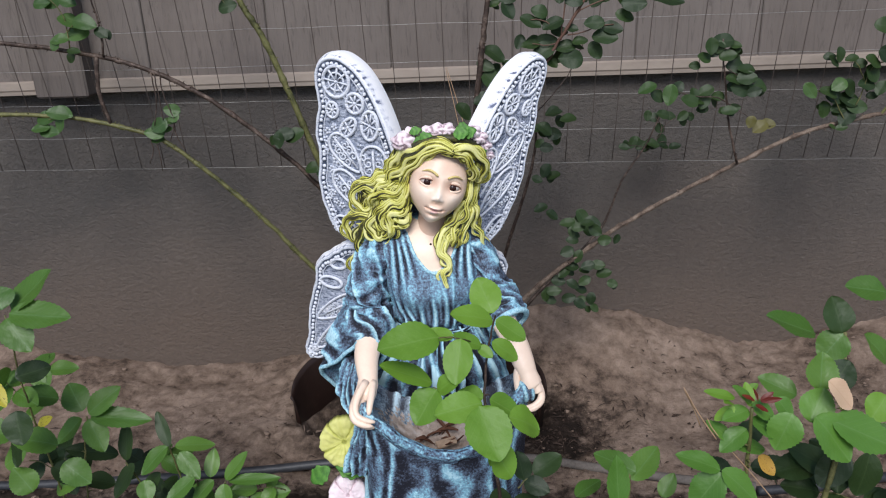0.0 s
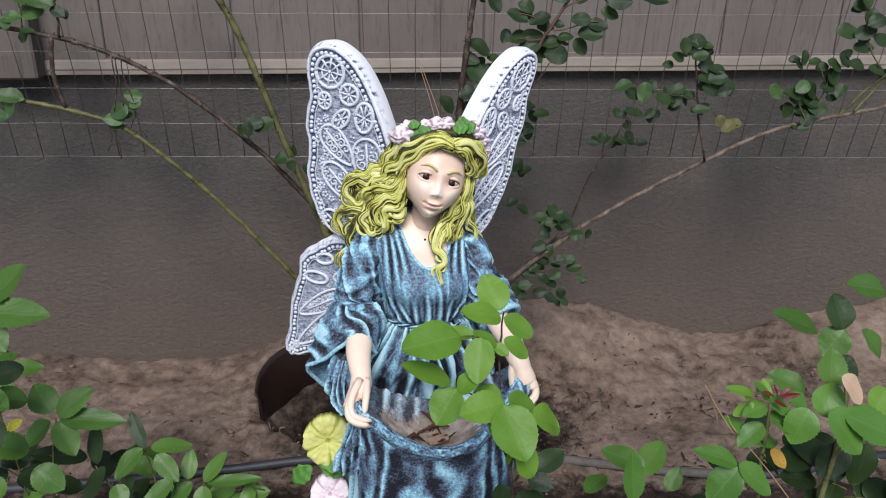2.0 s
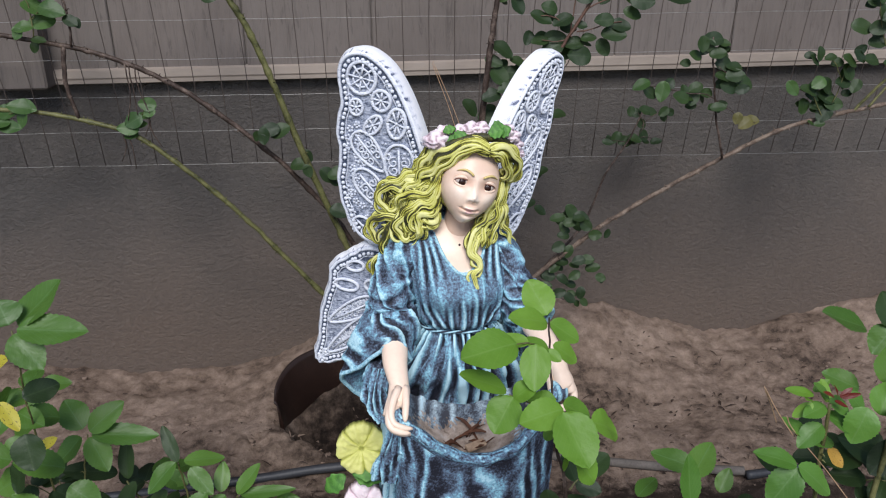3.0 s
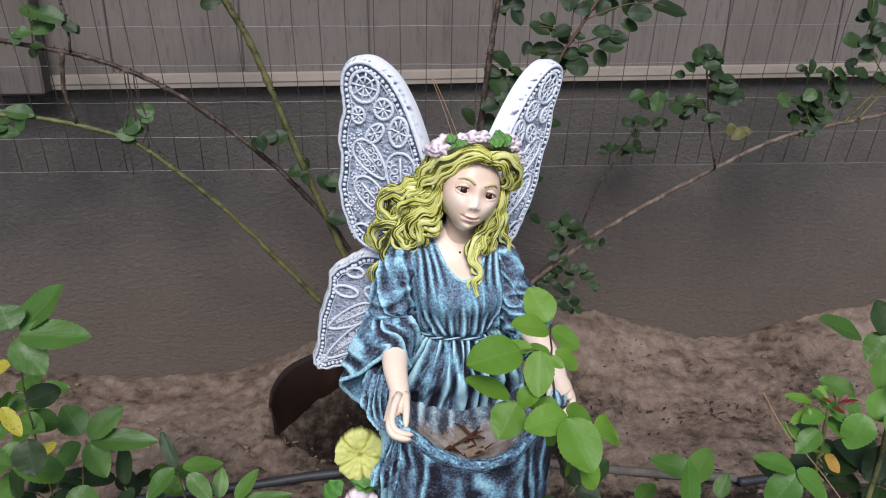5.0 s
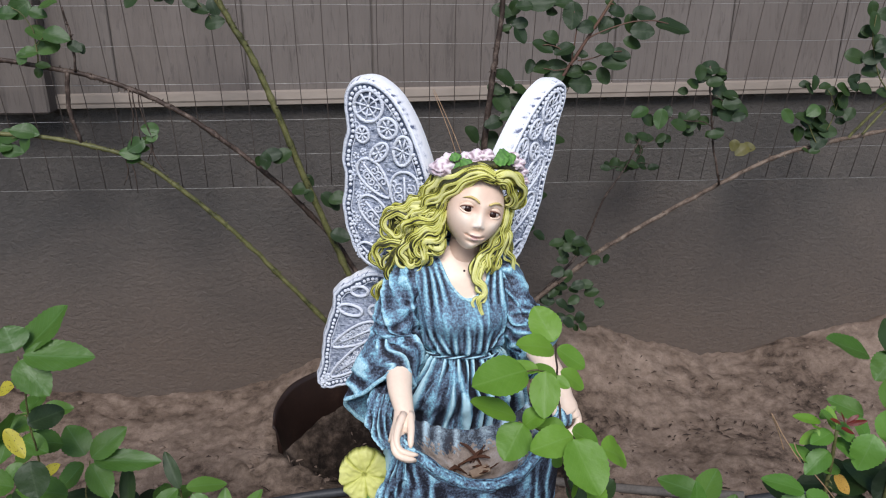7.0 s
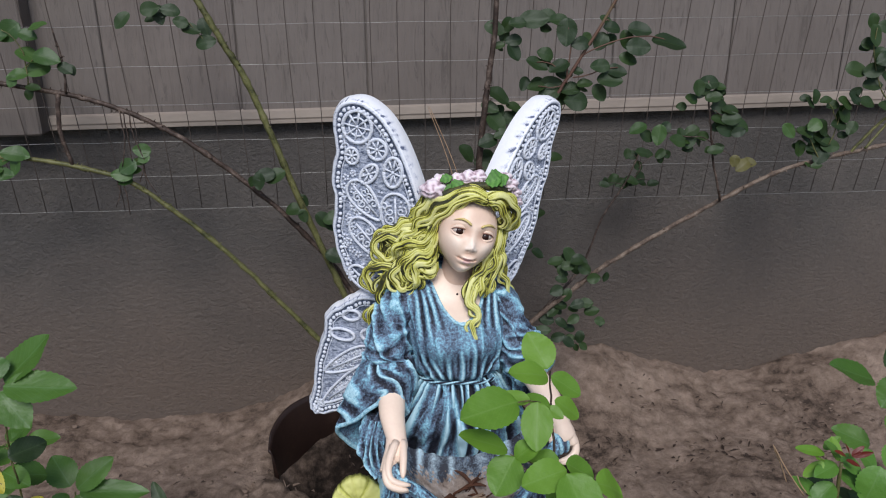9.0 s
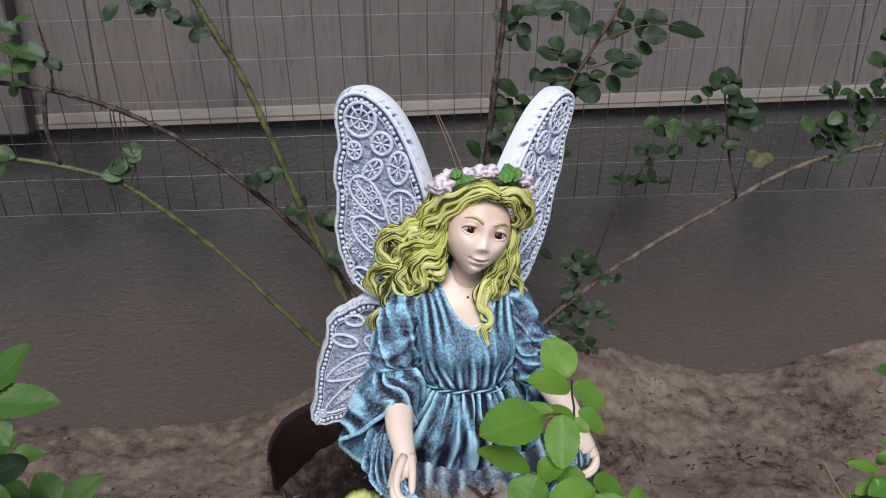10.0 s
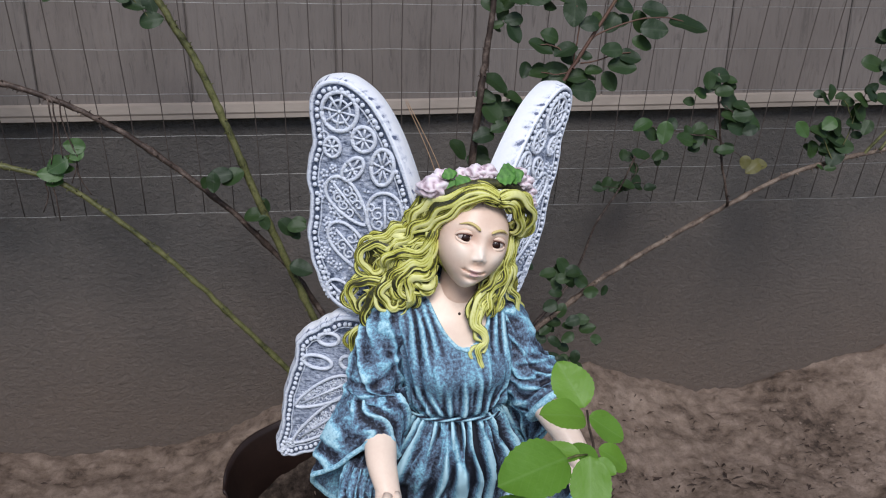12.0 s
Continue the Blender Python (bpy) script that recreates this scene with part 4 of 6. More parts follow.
def build_apron(sp):
    """The lap of the skirt, gathered up to make a bowl."""
    n, m = 170, 70
    rim = curve([(-0.094, 0.660, 0.418), (-0.086, 0.646, 0.411), (-0.072, 0.641, 0.401), (-0.049, 0.642, 0.380), (-0.020, 0.646, 0.356), (0.014, 0.649, 0.345), (0.045, 0.649, 0.350), (0.072, 0.652, 0.370), (0.092, 0.660, 0.396), (0.110, 0.670, 0.420), (0.124, 0.684, 0.440)], n)
    back = curve([(-0.110, 0.735, 0.414), (-0.080, 0.737, 0.398), (-0.045, 0.736, 0.380), (0.0, 0.735, 0.370), (0.045, 0.737, 0.376), (0.085, 0.742, 0.398), (0.118, 0.735, 0.417)], n)
    fold = folds(np.linspace(0, 1, n)[None, :] * 6.0, np.linspace(0, 1, m)[:, None] * 0.6, 77, 9, 1.2)
    outer = folds(np.linspace(0, 1, n)[None, :] * 5.5, np.linspace(0, 1, m)[:, None] * 1.6, 91, 9, 1.8)
    for inner in (True, False):
        P, W, S = [], [], []
        for j in range(m):
            t = j / (m - 1)
            row, w, sl = [], [], []
            for i in range(n):
                u = i / (n - 1)
                mid = math.sin(math.pi * u)
                if inner:
                    p = back[i] * (1 - t) + rim[i] * t
                    p = p + np.array([0, 0, -0.034 * mid * math.sin(math.pi * t) ** 0.8])
                    q = fold[j, i]
                    p = p + np.array([0, 0, 0.0060 * q * (1 - t) * (1 - mid * 0.3) + 0.0015 * nz(u * 20, t * 9)])
                    dirty = mid ** 1.2 * math.sin(math.pi * min(t * 0.9 + 0.08, 1)) + 0.26 * nz(u * 9, t * 7, 3) + 0.30 * nz(u * 60, t * 24, 5)
                    sl.append(BOWL if dirty > 0.60 else DUSTY if dirty > 0.12 else DRESS)
                    w.append(0.10 + 0.74 * q if dirty < 0.66 else 0.45 + 0.4 * nz(u * 14, t * 12))
                else:
                    q = outer[j, i]
                    p = rim[i] * (1 - t) + np.array([rim[i][0] * 0.92 - 0.006, 0.668 + 0.02 * (1 - mid), 0.10]) * t
                    p = p + np.array([0, -0.010 * math.sin(math.pi * t) * mid - 0.006 * q * t, -0.004 * math.sin(t * 3)])
                    sl.append(DRESS)
                    w.append(0.16 + 0.56 * q + 0.18 * nz(u * 18, t * 14, 2))
                row.append(p)
            P.append(row)
            W.append(w)
            S.append(sl)
        sp.grid(P, S, np.array(W), False)
    roll = rim + np.array([[0, 0.0010 * math.sin(i * 0.21), 0.0005 * math.sin(i * 0.33)] for i in range(n)])
    tube(sp, roll, 0.0078 + 0.0006 * np.sin(np.arange(n) * 0.31), 22, DRESS, np.array([[0.50 + 0.45 * nz(i * 0.10, j * 1.1, 3) + 0.30 * nz(i * 0.45, j * 0.9, 6) for j in range(22)] for i in range(n)]), 0.9)
    tube(sp, roll + np.array([0, 0.004, -0.010]), 0.0052, 12, DRESS, 0.42)


def sleeve(sp, keys, n=90, sides=120, seed=1, cuff=True):
    """keys: centre x, y, z, radius; folds wrap round the arm and the cuff is rolled."""
    K = curve(keys, n)
    path, rad = K[:, :3], K[:, 3]
    _, u, v = frames_along(path)
    a = np.linspace(0, 2 * np.pi, sides, endpoint=False)
    kk = np.linspace(0, 1, n)[:, None]
    f = 0.6 * folds(a[None, :] * 0.9 + kk * 2.6, kk * 2.2, seed, 9, 1.2) + 0.4 * folds(kk * 5.0 + 0.5 * np.sin(a)[None, :], a[None, :] * 0.4, seed + 9, 6, 1.0)
    r = rad[:, None] * (1 + 0.34 * (f - 0.45))
    P = path[:, None] + r[..., None] * (np.cos(a)[None, :, None] * u[:, None] + np.sin(a)[None, :, None] * v[:, None])
    sp.grid(P, DRESS, np.clip(0.46 + 0.80 * (f - 0.42), 0.02, 1), True, (True, True))
    if cuff:
        c = path[-1][None] + (rad[-1] * 0.97) * (np.cos(a)[:, None] * u[-1] + np.sin(a)[:, None] * v[-1])
        tube(sp, np.concatenate([c, c[:1]]), 0.0042, 10, DRESS, 0.72)


def flared_cuff(sp, top, hem, seed, n=60, sides=150):
    """The open end of a wide sleeve: from a ring round the arm (centre, radii) down to a wavy hem, with its inner face."""
    c, rx, ry = np.array(top[:3]), top[3], top[4]
    H = curve(list(hem) + [hem[0]], sides + 1)[:-1]
    a = -np.linspace(0, 2 * np.pi, sides, endpoint=False)
    R = c + np.stack([rx * np.cos(a), ry * np.sin(a), 0 * a], -1)
    k = np.linspace(0, 1, n)[:, None]
    f = folds(-a[None, :] * 1.1 + 1.6 * k, k * 1.3, seed, 9, 1.0)
    f = np.clip((f - 0.42) * 1.35 + 0.42, 0, 1)
    axis = (1 - k) * c[None, :] + k * H.mean(0)[None, :]
    P = (1 - k[..., None]) * R[None] + k[..., None] * H[None]
    out = P - axis[:, None]
    P = axis[:, None] + out * (1 + 0.22 * np.sin(np.pi * k ** 0.8) + 0.22 * (f - 0.45) * (1 - 0.6 * k))[..., None]
    sp.grid(P, DRESS, np.clip(0.20 + 0.62 * f, 0, 1), True)
    inner = axis[:, None] + (P - axis[:, None]) * 0.94
    sp.grid(inner[::-1][:n * 2 // 3], DRESS, np.clip(0.40 + 0.3 * f[::-1][:n * 2 // 3], 0, 1), True, (False, True))
    tube(sp, np.concatenate([P[-1] * 0.97 + axis[-1] * 0.03, (P[-1] * 0.97 + axis[-1] * 0.03)[:1]]), 0.0030, 8, DRESS, 0.74)


def drape(sp, keys, seed, n=70, sides=110):
    """A hanging fold of the wide sleeve: centre, half width along x, half depth along y."""
    P, f = loft(keys, n, sides, lambda a, k: folds(a * 1.3, k * 1.6, seed, 9, 1.0), 0.009)
    sp.grid(P, DRESS, 0.12 + 0.75 * f, True, (True, True))


def finger(sp, pts, r):
    tube(sp, curve(pts, 14), np.linspace(r, r * 0.72, 14) * np.concatenate([np.ones(11), [0.93, 0.75, 0.4]]), 12, SKIN, 0.8)


def build_arms(sp):
    sleeve(sp, [(-0.060, 0.795, 0.590, 0.024), (-0.074, 0.788, 0.570, 0.027), (-0.084, 0.780, 0.538, 0.028), (-0.091, 0.773, 0.508, 0.029), (-0.094, 0.764, 0.492, 0.027)], seed=31, cuff=False)
    flared_cuff(sp, (-0.087, 0.774, 0.512, 0.030, 0.027), [(-0.067, 0.742, 0.443), (-0.0745, 0.732, 0.467), (-0.091, 0.728, 0.474), (-0.113, 0.733, 0.458), (-0.137, 0.745, 0.432), (-0.161, 0.760, 0.4136), (-0.157, 0.775, 0.386), (-0.126, 0.786, 0.355), (-0.108, 0.786, 0.3645), (-0.092, 0.775, 0.3925), (-0.076, 0.760, 0.4155)], 40)
    # cloth that falls from the hand
    drape(sp, [(-0.104, 0.742, 0.440, 0.016, 0.018), (-0.112, 0.734, 0.412, 0.020, 0.020), (-0.112, 0.726, 0.388, 0.018, 0.018), (-0.104, 0.712, 0.370, 0.010, 0.010)], 45)
    drape(sp, [(-0.086, 0.660, 0.398, 0.010, 0.008), (-0.089, 0.664, 0.368, 0.016, 0.012), (-0.093, 0.672, 0.338, 0.022, 0.016), (-0.097, 0.678, 0.306, 0.027, 0.018)], 49)
    sleeve(sp, [(0.050, 0.798, 0.588, 0.023), (0.062, 0.793, 0.565, 0.025), (0.072, 0.786, 0.537, 0.027), (0.084, 0.778, 0.512, 0.031), (0.095, 0.765, 0.494, 0.032), (0.103, 0.752, 0.484, 0.027)], seed=57)
    drape(sp, [(0.088, 0.79, 0.505, 0.022, 0.022), (0.094, 0.79, 0.475, 0.028, 0.024), (0.098, 0.79, 0.445, 0.026, 0.02), (0.096, 0.79, 0.415, 0.008, 0.006)], 66)
    # forearms, each with its fingers
    tube(sp, curve([(-0.092, 0.762, 0.480), (-0.088, 0.738, 0.466), (-0.0885, 0.714, 0.455), (-0.0865, 0.697, 0.445), (-0.0845, 0.683, 0.436), (-0.086, 0.670, 0.427), (-0.088, 0.662, 0.421)], 60), np.interp(np.linspace(0, 1, 60), [0, 0.28, 0.5, 0.68, 0.80, 0.90, 1], [0.0185, 0.0170, 0.0142, 0.0120, 0.0132, 0.0122, 0.0070]), 28, SKIN, 0.8, 0.82)
    tube(sp, curve([(0.092, 0.765, 0.490), (0.098, 0.738, 0.484), (0.109, 0.714, 0.471), (0.117, 0.694, 0.455), (0.122, 0.685, 0.444), (0.126, 0.680, 0.433), (0.130, 0.677, 0.424)], 60), np.interp(np.linspace(0, 1, 60), [0, 0.28, 0.5, 0.68, 0.80, 0.90, 1], [0.018, 0.0170, 0.0150, 0.0124, 0.0138, 0.0136, 0.0085]), 28, SKIN, 0.8, 0.82)
    for c, r in (((-0.087, 0.650, 0.411), (0.010, 0.009, 0.009)), ((0.121, 0.678, 0.424), (0.012, 0.012, 0.018))):
        ball(sp, c, 1, DRESS, 0.5, 34, 24, r, None, lambda d: 1 + 0.07 * np.sin(d[..., 0] * 7 + d[..., 1] * 3 + d[..., 2] * 2))
    # the back of each hand, spread towards the knuckles
    tube(sp, curve([(-0.0855, 0.690, 0.441), (-0.089, 0.676, 0.431), (-0.095, 0.662, 0.423), (-0.100, 0.650, 0.416)], 24), np.linspace(0.0120, 0.0080, 24), 20, SKIN, 0.8, 0.8)
    tube(sp, curve([(-0.083, 0.690, 0.441), (-0.079, 0.680, 0.434), (-0.0785, 0.670, 0.430)], 20), np.linspace(0.0105, 0.0055, 20), 18, SKIN, 0.8, 0.8)
    tube(sp, curve([(0.120, 0.690, 0.448), (0.126, 0.684, 0.439), (0.132, 0.679, 0.430), (0.136, 0.675, 0.421)], 24), np.linspace(0.0120, 0.0078, 24), 20, SKIN, 0.8, 0.8)
    # one straight finger on the cloth, three curled under its hem
    finger(sp, [(-0.078, 0.680, 0.438), (-0.0782, 0.658, 0.4315), (-0.0795, 0.646, 0.4245), (-0.0805, 0.637, 0.4160)], 0.0052)
    for r, x, y, z in ((0.0055, 0.001, -0.006, 0.007), (0.0050, 0.004, -0.004, 0.012), (0.0052, 0.002, 0.0, 0.001)):
        finger(sp, [(-0.090 + x, 0.678 + y, 0.430 + z), (-0.098 + x, 0.659 + y, 0.4225 + z), (-0.1015 + x, 0.645 + y, 0.413 + z), (-0.098 + x, 0.637 + y, 0.4055 + z), (-0.087 + x, 0.634 + y, 0.401 + z), (-0.076 + x, 0.634 + y, 0.3985 + z)], r)
    finger(sp, [(0.113, 0.692, 0.452), (0.108, 0.684, 0.443), (0.108, 0.678, 0.430), (0.110, 0.673, 0.417)], 0.0052)
    for k, (r, dy) in enumerate(((0.0050, 0.0), (0.0054, -0.001), (0.0048, 0.004))):
        finger(sp, [(0.129 + 0.002 * k, 0.682 + dy, 0.437 - 0.003 * k), (0.137 + 0.001 * k, 0.677 + dy, 0.426 - 0.004 * k), (0.138, 0.672 + dy, 0.414 - 0.004 * k), (0.129, 0.667 + dy, 0.406 - 0.003 * k), (0.115 + 0.003 * k, 0.666 + dy, 0.403 - 0.003 * k)], r)


UPPER = [(0.008, 0.66), (0.001, 0.688), (0.006, 0.717), (0.025, 0.771), (0.046, 0.808), (0.068, 0.827), (0.086, 0.832), (0.103, 0.827), (0.112, 0.813), (0.1135, 0.795), (0.1115, 0.769),
         (0.1195, 0.735), (0.117, 0.700), (0.122, 0.662), (0.115, 0.622), (0.100, 0.592), (0.071, 0.573), (0.04, 0.585), (0.018, 0.62)]
LOWER = [(0.03, 0.53), (0.05, 0.562), (0.084, 0.569), (0.109, 0.557), (0.140, 0.534), (0.1455, 0.507), (0.1615, 0.459), (0.169, 0.410), (0.177, 0.385), (0.167, 0.371), (0.135, 0.381), (0.089, 0.405), (0.05, 0.44), (0.03, 0.49)]


def build_wing(sp, origin, along, back, dz, tilt=0.0, thick=0.030):
    """A thick carved slab. along: outward in plan, back: towards the rear of the slab."""
    origin, along, back = np.array(origin, float), np.array(along, float), np.array(back, float)
    lean = np.array([0, -0.041, 1.0])
    at = lambda q, out=0.0: origin + along * (q[0] + tilt * (q[1] - 0.70)) + lean * (q[1] + dz) - back * out

    def outline(pts, n=220):
        c = curve(list(pts) + [pts[0]], n + 1)[:-1]
        k = np.arange(n)
        mid = c.mean(0)
        d = c - mid
        scallop = 1 + 0.010 * np.sin(k / n * 2 * np.pi * 24) * np.clip((c[:, 0] - 0.085) / 0.02, 0, 1) * (c[:, 1] < 0.79)
        return mid + d * scallop[:, None]

    def inset(c, w):
        t = np.roll(c, -1, 0) - np.roll(c, 1, 0)
        t /= np.linalg.norm(t, axis=1)[:, None]
        nrm = np.stack([t[:, 1], -t[:, 0]], -1)
        if np.mean(np.sum((c.mean(0) - c) * nrm, 1)) < 0:
            nrm = -nrm
        return c + nrm * w

    for pts, big in ((UPPER, True), (LOWER, False)):
        c = outline(pts)
        t = thick if big else 0.022
        rows = [(inset(c, -0.005), -t, 0.75), (inset(c, -0.006), -t * 0.55, 0.85), (inset(c, -0.0035), -0.007, 0.62), (inset(c, -0.0015), -0.003, 0.38), (inset(c, 0.0), 0.0, 0.95), (inset(c, 0.0026), 0.0010, 0.85), (inset(c, 0.0042), -0.0016, 0.05)]
        ring = [[at(q, o) for q in r] for r, o, _ in rows]
        W = [[w - (0.8 * max(0.0, nz(j * 1.15, i * 1.7, 7 + t * 90) - 0.16) * 2.2 if 1 < i < 5 else 0) for j in range(len(c))] for i, (_, _, w) in enumerate(rows)]
        sp.grid(ring, [[RIM] * len(c)] * 3 + [[RIM if big else WING] * len(c)] + [[WING] * len(c)] * 3, np.array(W))
        ctr = c.mean(0)
        inner = inset(c, 0.0042)
        face = [[at(ctr + (q - ctr) * k, -0.0012 + 0.0006 * nz(*((ctr + (q - ctr) * k) * 300))) for q in inner] for k in (1, 0.86, 0.8, 0.6, 0.4, 0.2, 0.02)]
        sp.grid(face, WING, np.repeat([[0.04], [0.10], [0.34], [0.34], [0.34], [0.34], [0.34]], len(inner), 1), True, (False, True))
        rear = inset(c, -0.005)
        sp.grid([[at(ctr + (q - ctr) * k, -t) for q in rear] for k in (1, 0.5, 0.02)], RIM, 0.7, True, (False, True))
        bead = inset(c, 0.0080)
        seg = np.linalg.norm(np.roll(bead, -1, 0) - bead, axis=1)
        s_ = np.concatenate([[0], np.cumsum(seg)])
        for d in np.arange(0, s_[-1], 0.0068):
            i = min(np.searchsorted(s_, d), len(bead) - 1)
            ball(sp, at(bead[i], 0.0005), 0.0026, WING, 0.95, 8, 6)
        line = inset(c, 0.0122)
        tube(sp, [at(q, -0.0006) for q in np.concatenate([line, line[:1]])], 0.0009, 6, WING, 0.72)

    def oval(cx, cz, rx, rz, rot=0.0, r=0.0019, spokes=0, hub=False, w=0.85):
        cr, sr = math.cos(rot), math.sin(rot)
        f = lambda a, k=1.0: (cx + k * (rx * math.cos(a) * cr - rz * math.sin(a) * sr), cz + k * (rx * math.cos(a) * sr + rz * math.sin(a) * cr))
        tube(sp, [at(f(a), 0.0004) for a in np.linspace(0, 2 * np.pi, 36)], r * 1.25, 8, WING, w)
        for j in range(spokes):
            a = j * 2 * np.pi / spokes + 0.2
            tube(sp, [at(f(a, 0.12), 0.0004), at(f(a, 0.5), 0.0009), at(f(a, 0.95), 0.0004)], [0.0009, 0.0013, 0.0016], 6, WING, 0.82)
        if hub:
            ball(sp, at((cx, cz), 0.001), 0.0022, WING, 0.9, 8, 6)

    def teardrop(a, b, w, swirls=2):
        a, b = np.array(a), np.array(b)
        d = b - a
        s_ = np.array([-d[1], d[0]]) / np.linalg.norm(d)
        loop = [a + d * (0.5 - 0.5 * math.cos(q)) + s_ * w * math.sin(q) * (1 - 0.35 * math.cos(q)) for q in np.linspace(0, 2 * np.pi, 34)]
        tube(sp, [at(q, 0.0005) for q in loop], 0.0019, 8, WING, 0.85)
        for j in range(swirls):
            for sg in (-1, 1):
                cc = a + d * (0.34 + 0.46 * j / max(swirls, 1)) + s_ * sg * w * 0.42
                tube(sp, [at(cc + 0.42 * w * (1 - q / 9) * np.array([math.cos(q * sg + j), math.sin(q * sg + j)]), 0.0004) for q in np.linspace(0, 7.5, 22)], 0.0012, 6, WING, 0.80)
        tube(sp, [at(a + d * 0.08, 0.0004), at(a + d * 0.5, 0.0006), at(a + d * 0.9, 0.0004)], 0.0015, 6, WING, 0.80)

    oval(0.0815, 0.8010, 0.0190, 0.0200, 0, 0.0019, 8, True)
    oval(0.0815, 0.8010, 0.0110, 0.0115, 0, 0.0010, 0)
    oval(0.0905, 0.7640, 0.0086, 0.0102, 0, 0.0016, 7, True)
    oval(0.0565, 0.7735, 0.0122, 0.0128, 0, 0.0018, 8, True)
    oval(0.0690, 0.7415, 0.0088, 0.0150, 0.75, 0.0017, 6, True)
    oval(0.0368, 0.7451, 0.0120, 0.0190, 0.10, 0.0019, 8, True)
    teardrop((0.0560, 0.682), (0.0945, 0.730), 0.0150, 3)
    teardrop((0.0340, 0.650), (0.0353, 0.718), 0.0185, 3)
    teardrop((0.0470, 0.624), (0.0945, 0.680), 0.0155, 3)
    teardrop((0.0620, 0.577), (0.1000, 0.612), 0.0120, 2)
    rnd = random.Random(5)
    for j in range(26):
        q = np.array((rnd.uniform(0.088, 0.108), 0.596 + 0.0058 * j))
        for p in range(5):
            e = q + 0.0032 * np.array((math.cos(p * 1.257 + j), math.sin(p * 1.257 + j)))
            ball(sp, at(e, -0.0004), 0.0019, WING, 0.72, 7, 5)
    for j in range(90):
        q = (rnd.uniform(0.016, 0.104), rnd.uniform(0.60, 0.745))
        ball(sp, at(q, -0.0006), rnd.uniform(0.0012, 0.0022), WING, 0.65, 6, 5)
    for cx, cz in ((0.098, 0.775), (0.070, 0.782), (0.046, 0.790), (0.050, 0.700), (0.082, 0.708), (0.084, 0.690), (0.016, 0.705), (0.020, 0.68), (0.05, 0.66)):
        tube(sp, [at((cx + 0.006 * (1 - q / 8) * math.cos(q), cz + 0.006 * (1 - q / 8) * math.sin(q)), 0.0002) for q in np.linspace(0, 6.5, 18)], 0.0012, 6, WING, 0.74)
    oval(0.103, 0.540, 0.0125, 0.0075, -0.1, 0.0018)
    oval(0.118, 0.509, 0.0175, 0.0085, 0.1, 0.0018)
    oval(0.080, 0.512, 0.010, 0.0085, 0.1, 0.0018)
    teardrop((0.148, 0.446), (0.074, 0.490), 0.0135, 0)
    teardrop((0.154, 0.394), (0.062, 0.470), 0.0150, 0)
    # lace filling of the lower panels
    for j in range(460):
        if j % 2:
            k = rnd.random()
            p0 = np.array((0.142 - 0.06 * k, 0.452 + 0.034 * k)) + np.array((rnd.uniform(-0.008, 0.008), rnd.uniform(-0.009, 0.009)))
        else:
            k = rnd.random()
            p0 = np.array((0.142 - 0.06 * k, 0.404 + 0.05 * k)) + np.array((rnd.uniform(-0.008, 0.008), rnd.uniform(-0.010, 0.010)))
        a = rnd.choice((0.3, 1.35, 2.4)) + rnd.uniform(-0.2, 0.2)
        d = np.array((math.cos(a), math.sin(a))) * 0.0026
        tube(sp, [at(p0 - d, -0.0006), at(p0 + d, -0.0006)], 0.0007, 5, WING, 0.75)
    oval(0.158, 0.392, 0.005, 0.005, 0, 0.0012, 5, True)


def build_flowers(sp):
    """Painted pansies at the hem of the skirt."""
    for (cx, cy, cz), R, slot, tilt in (((-0.139, 0.772, 0.283), 0.036, PANSY, 0.25), ((-0.140, 0.768, 0.190), 0.029, PINK, 0.3), ((-0.115, 0.742, 0.13), 0.03, PANSY, 0.3), ((0.078, 0.70, 0.20), 0.022, PANSY, 0.3)):
        P, W = [], []
        for rr in np.linspace(0.02, 1, 16):
            row, w = [], []
            for a in np.linspace(0, 2 * np.pi, 100, endpoint=False):
                lobe = 1 - 0.08 * abs(math.cos(2.5 * a + 0.5)) ** 24 + 0.02 * math.sin(14 * a) + 0.015 * math.sin(31 * a + 1)
                groove = 0.5 + 0.5 * math.sin(15 * a + 2 * math.sin(3 * a))
                edge = abs(math.cos(2.5 * a + 0.5)) ** 60
                h = 0.007 * math.sin(rr * 2.2) - 0.004 * edge * rr + 0.002 * nz(6 * rr * math.cos(a), 6 * rr * math.sin(a), R * 90) - 0.0006 * (1 - groove) * rr
                row.append((cx + R * rr * lobe * math.cos(a), cy - h + tilt * R * rr * math.sin(a), cz + R * rr * lobe * math.sin(a)))
                w.append(0.50 + 0.12 * groove + 0.2 * rr - 0.7 * edge * rr - 0.35 * (rr < 0.12))
            P.append(row)
            W.append(w)
        back = [[(cx + (x - cx) * k, y + 0.014, cz + (z - cz) * k) for x, y, z in P[-1]] for k in (0.97, 0.5, 0.05)]
        sp.grid(P + back, slot, np.array(W + [[0.3] * 100] * 3), True, (True, True))
    for c, d, w in (((-0.155, 0.772, 0.245), (0.045, -0.01, -0.012), 0.016), ((-0.11, 0.765, 0.248), (-0.04, -0.012, 0.006), 0.014), ((-0.165, 0.775, 0.235), (-0.03, -0.01, -0.02), 0.014), ((-0.10, 0.755, 0.215), (0.03, -0.01, -0.02), 0.014)):
        flat_leaf(sp, c, d, w)


